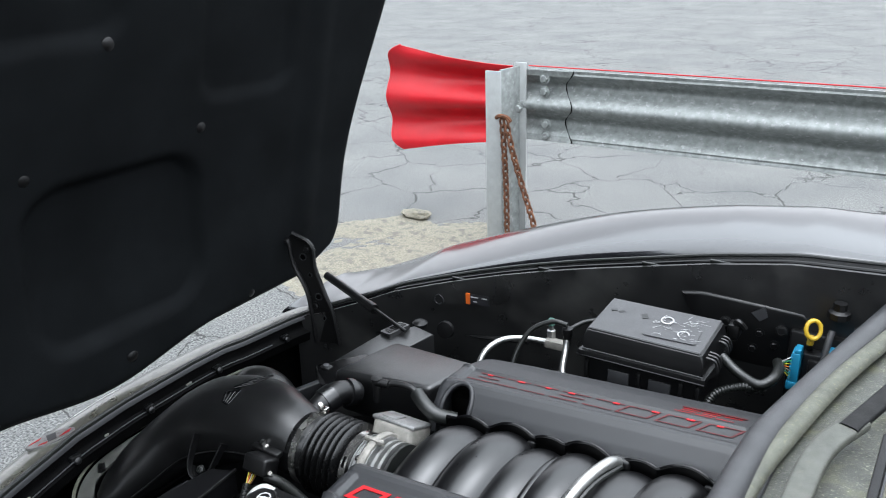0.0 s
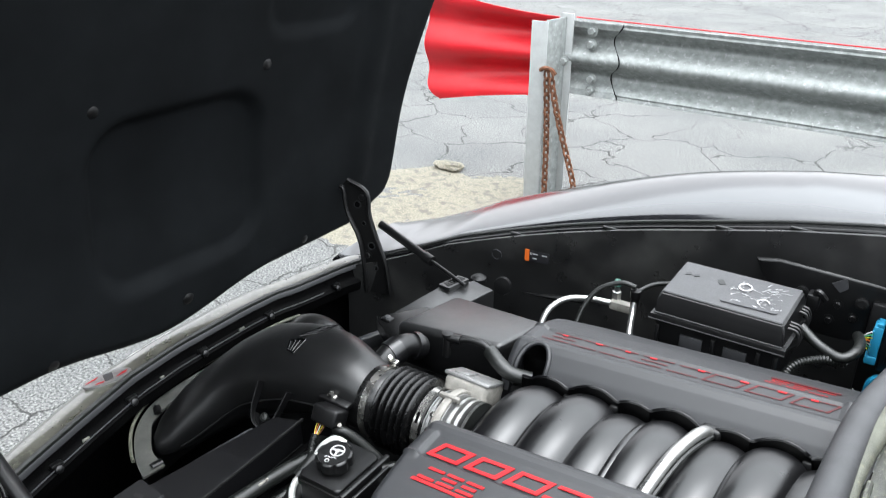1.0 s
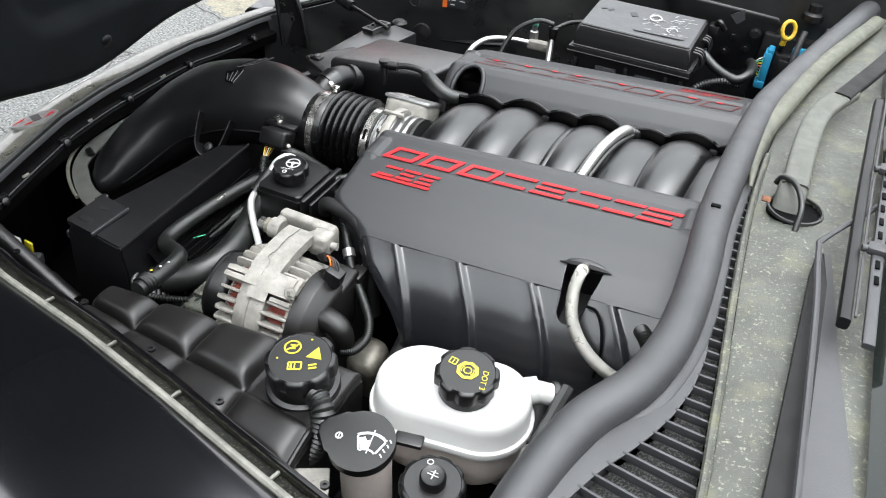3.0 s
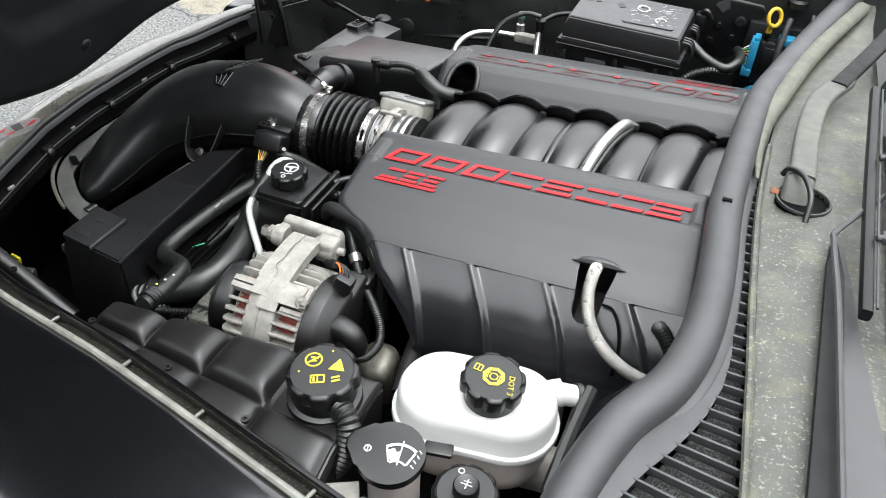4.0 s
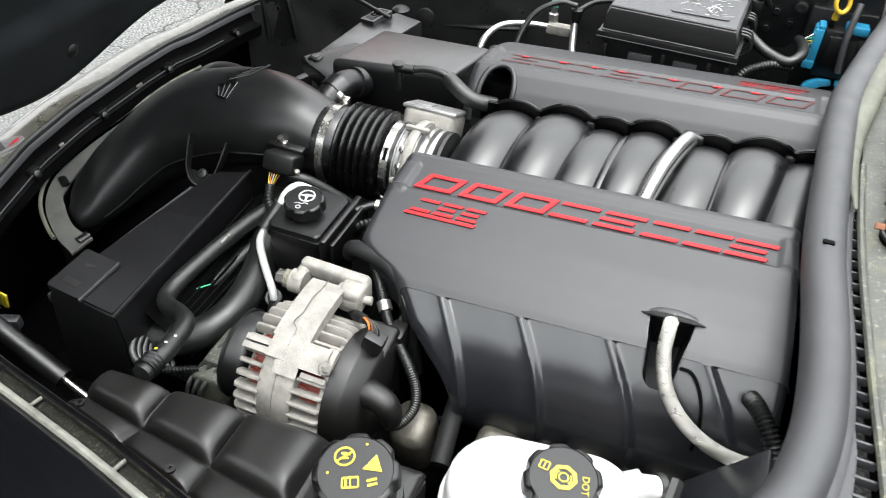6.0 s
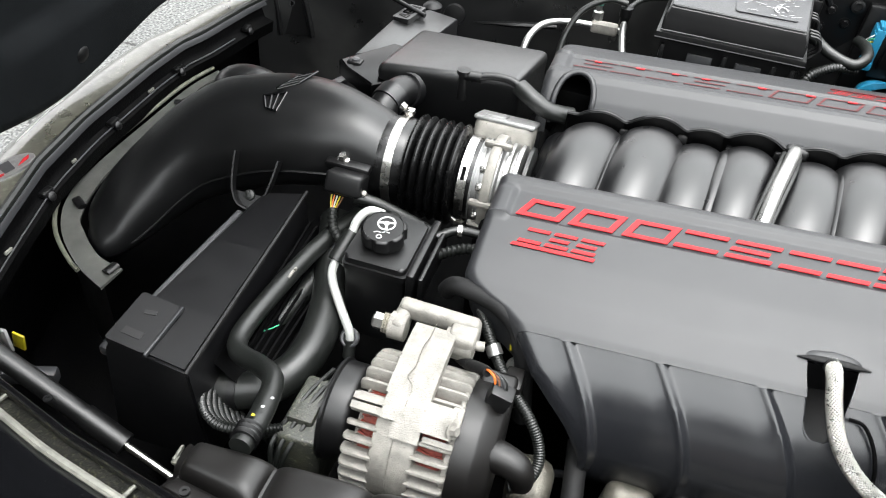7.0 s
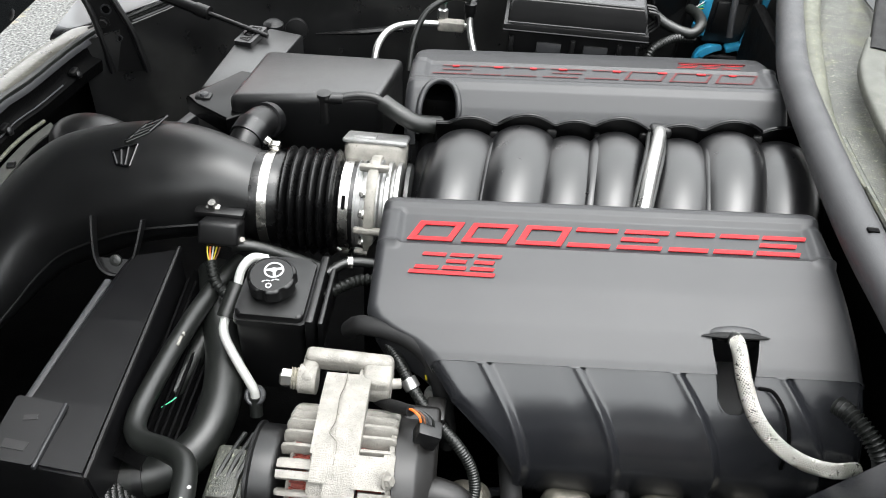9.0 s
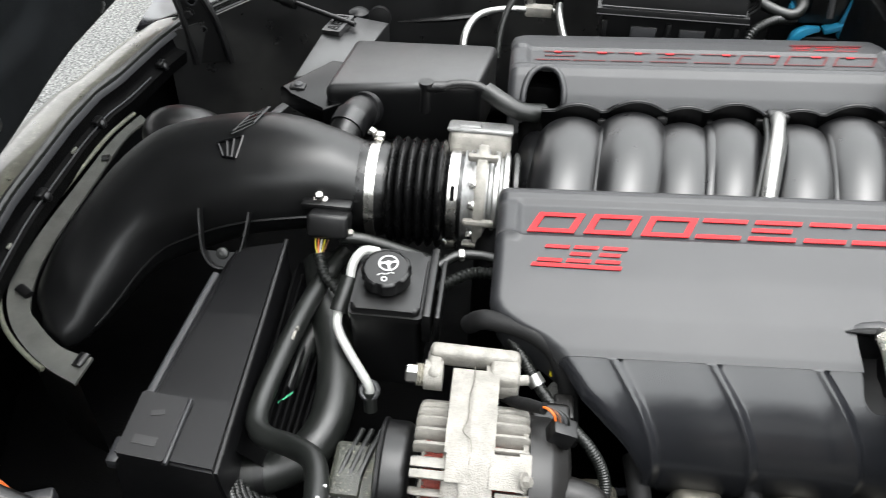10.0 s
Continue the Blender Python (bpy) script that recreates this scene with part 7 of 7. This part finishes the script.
scrat += [ring_print(sm @ Matrix.Translation((-0.018, 0.016, 0.0024)), 0.010, 0.0125), ring_print(sm @ Matrix.Translation((0.022, -0.020, 0.0024)), 0.009, 0.011, a1=250)]
part("sticker_print", merge(*scrat), M_PRINT, fuse, "rubbed white print")
for x in (-0.502, -0.487, -0.44):
    part("moulded_mark", bar(axes((x, 1.40, 0.6680), (0, -0.129, 1)), 0, 0, 0.010, 0.006, 0.006 if x < -0.45 else 0.016, 0.0008), M_PLASTIC, fuse)

ac = thing("aircon_pipe", (-0.60, 1.40, 0.48), "bright aluminium air conditioning pipe and fittings", "pipe")
part("pipe", tube([(-0.755, 1.290, 0.50), (-0.752, 1.325, 0.542), (-0.735, 1.37, 0.556), (-0.70, 1.40, 0.556), (-0.655, 1.415, 0.553), (-0.60, 1.420, 0.550)], 0.0062, 14), M_ALUPIPE, ac)
part("pipe", tube([(-0.595, 1.400, 0.585), (-0.592, 1.385, 0.560), (-0.580, 1.345, 0.535), (-0.555, 1.30, 0.51), (-0.54, 1.28, 0.47)], 0.0062, 14), M_ALUPIPE, ac)
part("fitting", box((-0.628, 1.420, 0.550), (0.050, 0.022, 0.020), 0.005, 2), M_CAST, ac)
part("fitting_nut", lathe([(0.010, 0), (0.010, 0.03), (0.006, 0.032), (0.006, 0.045), (0.001, 0.045)], axes((-0.645, 1.43, 0.545), (0, 0, 1)), 6), M_ALUPIPE, ac)
part("valve_cap", lathe([(0.0085, 0), (0.0085, 0.02), (0.011, 0.021), (0.011, 0.037), (0.001, 0.038)], axes((-0.595, 1.400, 0.568), (0, 0, 1)), 16), M_PLASTIC, ac)
part("sensor_lead", tube([(-0.595, 1.400, 0.612), (-0.63, 1.40, 0.612), (-0.67, 1.385, 0.59), (-0.69, 1.36, 0.55), (-0.695, 1.33, 0.50)], 0.0055, 10), M_RUBBER, ac)
part("dark_line", tube([(-0.595, 1.402, 0.60), (-0.57, 1.45, 0.605), (-0.52, 1.49, 0.60), (-0.45, 1.5, 0.59)], 0.005, 10), M_RUBBER, ac)

lab = thing("warning_label", (-0.868, 1.47, 0.56), "orange and black warning label on the inner wing", "label")
wy = MID + lip_half(-0.868) - 0.062
LM = axes((-0.868, wy - 0.002, 0.568), (0.10, -1, 0.0), (1, 0.1, 0))
part("black_panel", prism(rounded(0.052, 0.026, 0.002, cx=0.004), 0, 0.0012, LM), M_BADGE, lab)
part("orange_strip", prism(rounded(0.011, 0.028, 0.001, cx=-0.024), 0, 0.0018, LM), M_ORANGE, lab)
part("printed_bars", merge(bar(LM, -0.010, 0.006, 0.002, 0.006, 0.0022, 0.002), bar(LM, 0.012, 0.006, 0.024, 0.006, 0.002, 0.002), bar(LM, -0.010, -0.005, 0.000, -0.005, 0.0022, 0.002), ring_print(LM @ Matrix.Translation((-0.014, 0.006, 0.001)), 0.0015, 0.0028)), M_PRINT, lab)
part("wing_rib", tube([(-0.891, 1.478, 0.479), (-0.806, 1.475, 0.493), (-0.721, 1.478, 0.507)], [0.002, 0.012, 0.012], 12, flat=0.5), M_PLASTIC, car)
hole_m = axes((-0.960, MID + lip_half(-0.96) - 0.065, 0.560), (0.16, -1, 0), (1, 0, 0))
part("wing_hole", ring_print(hole_m, 0.010, 0.013, h=0.003), M_COVER, car)
part("wing_plug", lathe([(0.022, 0), (0.020, 0.008), (0.001, 0.010)], axes((-0.92, 1.44, 0.505), (0.1, -1, 0.2)), 20), M_PLASTIC, car)
shelf = thing("wing_bracket", (-0.27, 1.52, 0.55), "black moulded bracket on the inner wing", "bracket")
WM = Matrix(((1, 0, 0, 0), (0, 0, -1, 0), (0, 1, 0, 0), (0, 0, 0, 1)))
POCKET = [(-0.405, 0.676), (-0.36, 0.684), (-0.17, 0.677), (-0.158, 0.664), (-0.172, 0.625), (-0.182, 0.575), (-0.21, 0.545), (-0.33, 0.548), (-0.352, 0.60), (-0.385, 0.655)]
part("recess_box", prism(POCKET, -1.578, -1.532, WM, bev=0.006), M_PLASTIC, shelf)
part("pressed_pad", box((-0.285, 1.560, 0.708), (0.085, 0.010, 0.034), 0.004, 2), M_PLASTIC, shelf)
for x, z in ((-0.31, 0.63), (-0.295, 0.60), (-0.205, 0.635)):
    part("socket", lathe([(0.012, 0), (0.012, 0.006), (0.007, 0.007), (0.007, 0.003), (0.001, 0.003)], axes((x, 1.531, z), (0, -1, 0.1)), 16), M_PLASTIC, shelf)
part("torn_tab", prism([(-0.262, 0.665), (-0.238, 0.682), (-0.232, 0.662), (-0.245, 0.650)], -1.524, -1.521, WM), M_SEAL, shelf, "bent pale metal tab")
part("clamp", merge(tube([(-0.285, 1.49, 0.645), (-0.275, 1.47, 0.665), (-0.262, 1.475, 0.650)], 0.006, 8), box((-0.283, 1.485, 0.64), (0.022, 0.03, 0.03), 0.004)), M_PLASTIC, shelf)
for p in ((-0.245, 1.532, 0.62), (-0.215, 1.532, 0.60), (-0.255, 1.532, 0.585)):
    part("bolt", hexbolt(p, (0, -1, 0), 0.007, 0.006), M_PLASTIC, shelf)
hose_thing("wiring_conduit", [(-0.285, 1.40, 0.622), (-0.25, 1.385, 0.604), (-0.21, 1.37, 0.598), (-0.190, 1.39, 0.606), (-0.188, 1.43, 0.606), (-0.196, 1.466, 0.600)], 0.0095, "black wiring conduit from the fuse box")
hose_thing("wiring_conduit", [(-0.255, 1.30, 0.47), (-0.285, 1.30, 0.53), (-0.28, 1.33, 0.575), (-0.24, 1.36, 0.59), (-0.20, 1.38, 0.585)], 0.008, "looped black wiring conduit", ribs=40, rib=0.0015)
con = thing("blue_connectors", (-0.10, 1.55, 0.44), "bright blue wiring connectors with coloured wires", "connector")


def wire_fan(root, ends, mats):
    """Thin wires from a line of sockets, drawn together at one place."""
    for k, p in enumerate(ends):
        p, q = Vector(p), Vector(root)
        part("wire", tube([p, p.lerp(q, 0.35) + Vector((0, -0.006, 0.003)), p.lerp(q, 0.75) + Vector((0, -0.004, 0)), q], 0.0011, 5, 4), mats[k % len(mats)], con)


upper = part("module", merge(box((-0.100, 1.560, 0.550), (0.078, 0.030, 0.092), 0.005, 2), box((-0.100, 1.543, 0.556), (0.056, 0.010, 0.062), 0.003, 2)), M_PLASTIC, con)
part("lever", merge(box((-0.148, 1.548, 0.565), (0.016, 0.036, 0.068), 0.003, 2), box((-0.150, 1.542, 0.531), (0.020, 0.030, 0.016), 0.003, 2), box((-0.146, 1.546, 0.601), (0.012, 0.028, 0.010), 0.002, 2)), M_BLUE, con, "bright blue locking lever")
for k in range(6):
    part("ridge", box((-0.1555, 1.538, 0.540 + 0.010 * k), (0.003, 0.022, 0.0034), 0.001), M_BLUE, con)
part("lever", merge(tube([(-0.044, 1.548, 0.600), (-0.049, 1.545, 0.550), (-0.057, 1.540, 0.505), (-0.056, 1.536, 0.488)], [0.009, 0.010, 0.012, 0.008], 12, flat=0.7, power=4.0), box((-0.075, 1.540, 0.503), (0.036, 0.024, 0.012), 0.004, 2, m=Matrix.Rotation(-0.35, 4, "Y"))), M_BLUE, con, "bright blue locking lever")
part("lever_bridge", box((-0.088, 1.553, 0.603), (0.040, 0.030, 0.016), 0.004, 2), M_BLUE, con)
lower = part("module", merge(box((-0.096, 1.548, 0.455), (0.074, 0.036, 0.062), 0.005, 2), box((-0.096, 1.532, 0.448), (0.060, 0.012, 0.050), 0.003, 2)), M_PLASTIC, con)
part("grey_edge", box((-0.096, 1.533, 0.484), (0.060, 0.006, 0.004), 0.001), M_SEAL, lower)
part("lever", merge(tube([(-0.100, 1.538, 0.500), (-0.122, 1.536, 0.496), (-0.138, 1.534, 0.484), (-0.142, 1.532, 0.455)], [0.007, 0.012, 0.013, 0.010], 12, flat=0.7, power=4.0), box((-0.143, 1.534, 0.450), (0.014, 0.024, 0.018), 0.003, 2)), M_BLUE, con, "bright blue locking lever")
part("lever", tube([(-0.056, 1.536, 0.492), (-0.052, 1.534, 0.470), (-0.051, 1.532, 0.445)], 0.010, 12, flat=0.7, power=4.0), M_BLUE, con)
TINTS = (M_YELLOW, M_GREEN, M_SAND, M_ORANGE, M_YELLOW, M_GREEN, M_PRINT)
wire_fan((-0.178, 1.530, 0.572), [(-0.152, 1.533, 0.543 + 0.008 * k) for k in range(7)], TINTS)
wire_fan((-0.030, 1.525, 0.482), [(-0.047, 1.526, 0.452 + 0.006 * k) for k in range(6)], TINTS)
wire_fan((-0.165, 1.520, 0.470), [(-0.150, 1.526, 0.448 + 0.005 * k) for k in range(3)], (M_PRINT, M_ORANGE, M_PRINT))
wire_fan((-0.040, 1.538, 0.575), [(-0.052, 1.535, 0.530 + 0.010 * k) for k in range(5)], TINTS)
part("backing", box((-0.10, 1.590, 0.50), (0.14, 0.020, 0.24), 0.006, 2), M_PLASTIC, con)
con.location += Vector((-0.018, -0.066, 0.028))
dip = thing("dipstick", (-0.150, 1.50, 0.55), "yellow plastic dipstick ring handle", "dipstick")
DM = axes((-0.145, 1.48, 0.675), (0.5, -0.8, 0.3), (1, 0.5, 0))
part("ring", tube([DM @ Vector((0.0135 * math.cos(t), 0.017 * math.sin(t), 0)) for t in np.linspace(0, 2 * math.pi, 25)], 0.004, 10, 1, ease=False), M_DIP, dip)
part("stem", tube([(-0.147, 1.483, 0.659), (-0.148, 1.486, 0.642)], 0.0062, 10, 2), M_DIP, dip)
part("guide_tube", tube([(-0.148, 1.487, 0.642), (-0.15, 1.520, 0.60)], 0.006, 8, 2), M_PLASTIC, dip)
boost = thing("brake_lines", (-0.10, 1.53, 0.60), "black fittings and a grey line near the cowl", "pipe")
part("valve", merge(lathe([(0.020, 0), (0.020, 0.012), (0.012, 0.016), (0.012, 0.03), (0.001, 0.03)], axes((-0.110, 1.52, 0.69), (0, 0, 1)), 8)), M_PLASTIC, boost)
part("line", tube([(-0.115, 1.49, 0.675), (-0.118, 1.475, 0.65), (-0.120, 1.46, 0.61), (-0.115, 1.45, 0.56)], 0.006, 10), M_SEAL, boost)
part("line", tube([(-0.075, 1.50, 0.685), (-0.075, 1.48, 0.66), (-0.08, 1.46, 0.60)], 0.006, 10), M_PLASTIC, boost)
plugs = thing("lamp_wiring", (-1.27, 0.55, 0.28), "yellow tagged lamp connector with orange wires", "connector")
part("tag", box((-1.262, 0.552, 0.335), (0.018, 0.004, 0.030), 0.001, m=Matrix.Rotation(0.2, 4, "Y")), M_YELLOW, plugs, "yellow paper tag")
part("connector", box((-1.285, 0.550, 0.330), (0.016, 0.006, 0.044), 0.002), M_PRINT, plugs)
for k in range(4):
    part("wire", tube([(-1.265, 0.545, 0.300), (-1.255 + 0.008 * k, 0.530, 0.290), (-1.245 + 0.008 * k, 0.535, 0.275 - 0.005 * k), (-1.265, 0.545, 0.262)], 0.0045, 6), M_ORANGE if k % 2 else M_YELLOW, plugs)
clip = thing("release_clip", (-0.905, 0.408, 0.44), "small pale plastic clip beside the gas strut", "clip")
part("body", merge(box((-0.905, 0.405, 0.440), (0.022, 0.010, 0.006), 0.002), box((-0.914, 0.413, 0.442), (0.004, 0.020, 0.006), 0.0015), box((-0.897, 0.411, 0.442), (0.004, 0.016, 0.006), 0.0015)), M_LIP, clip)
tag = thing("wire_tag", (-0.600, 0.602, 0.545), "bright yellow tag on a wire behind the cover's edge", "tag")
part("tag", box((-0.600, 0.602, 0.549), (0.006, 0.012, 0.010), 0.001), M_YELLOW, tag)
part("stalk", tube([(-0.600, 0.604, 0.545), (-0.598, 0.612, 0.53), (-0.59, 0.62, 0.50)], 0.002, 6), M_RUBBER, tag)
part("hose_clip", merge(box((-0.886, 0.641, 0.5185), (0.0035, 0.014, 0.003), 0.001), box((-0.884, 0.650, 0.5200), (0.003, 0.004, 0.005), 0.001)), M_CAST, h1, "small pale metal clip")
part("valve_dust_cap", lathe([(0.0075, 0), (0.0075, 0.012), (0.006, 0.014), (0.001, 0.014)], axes((-0.645, 1.43, 0.588), (0, 0, 1)), 14), M_TEAL, ac, "dull green dust cap")
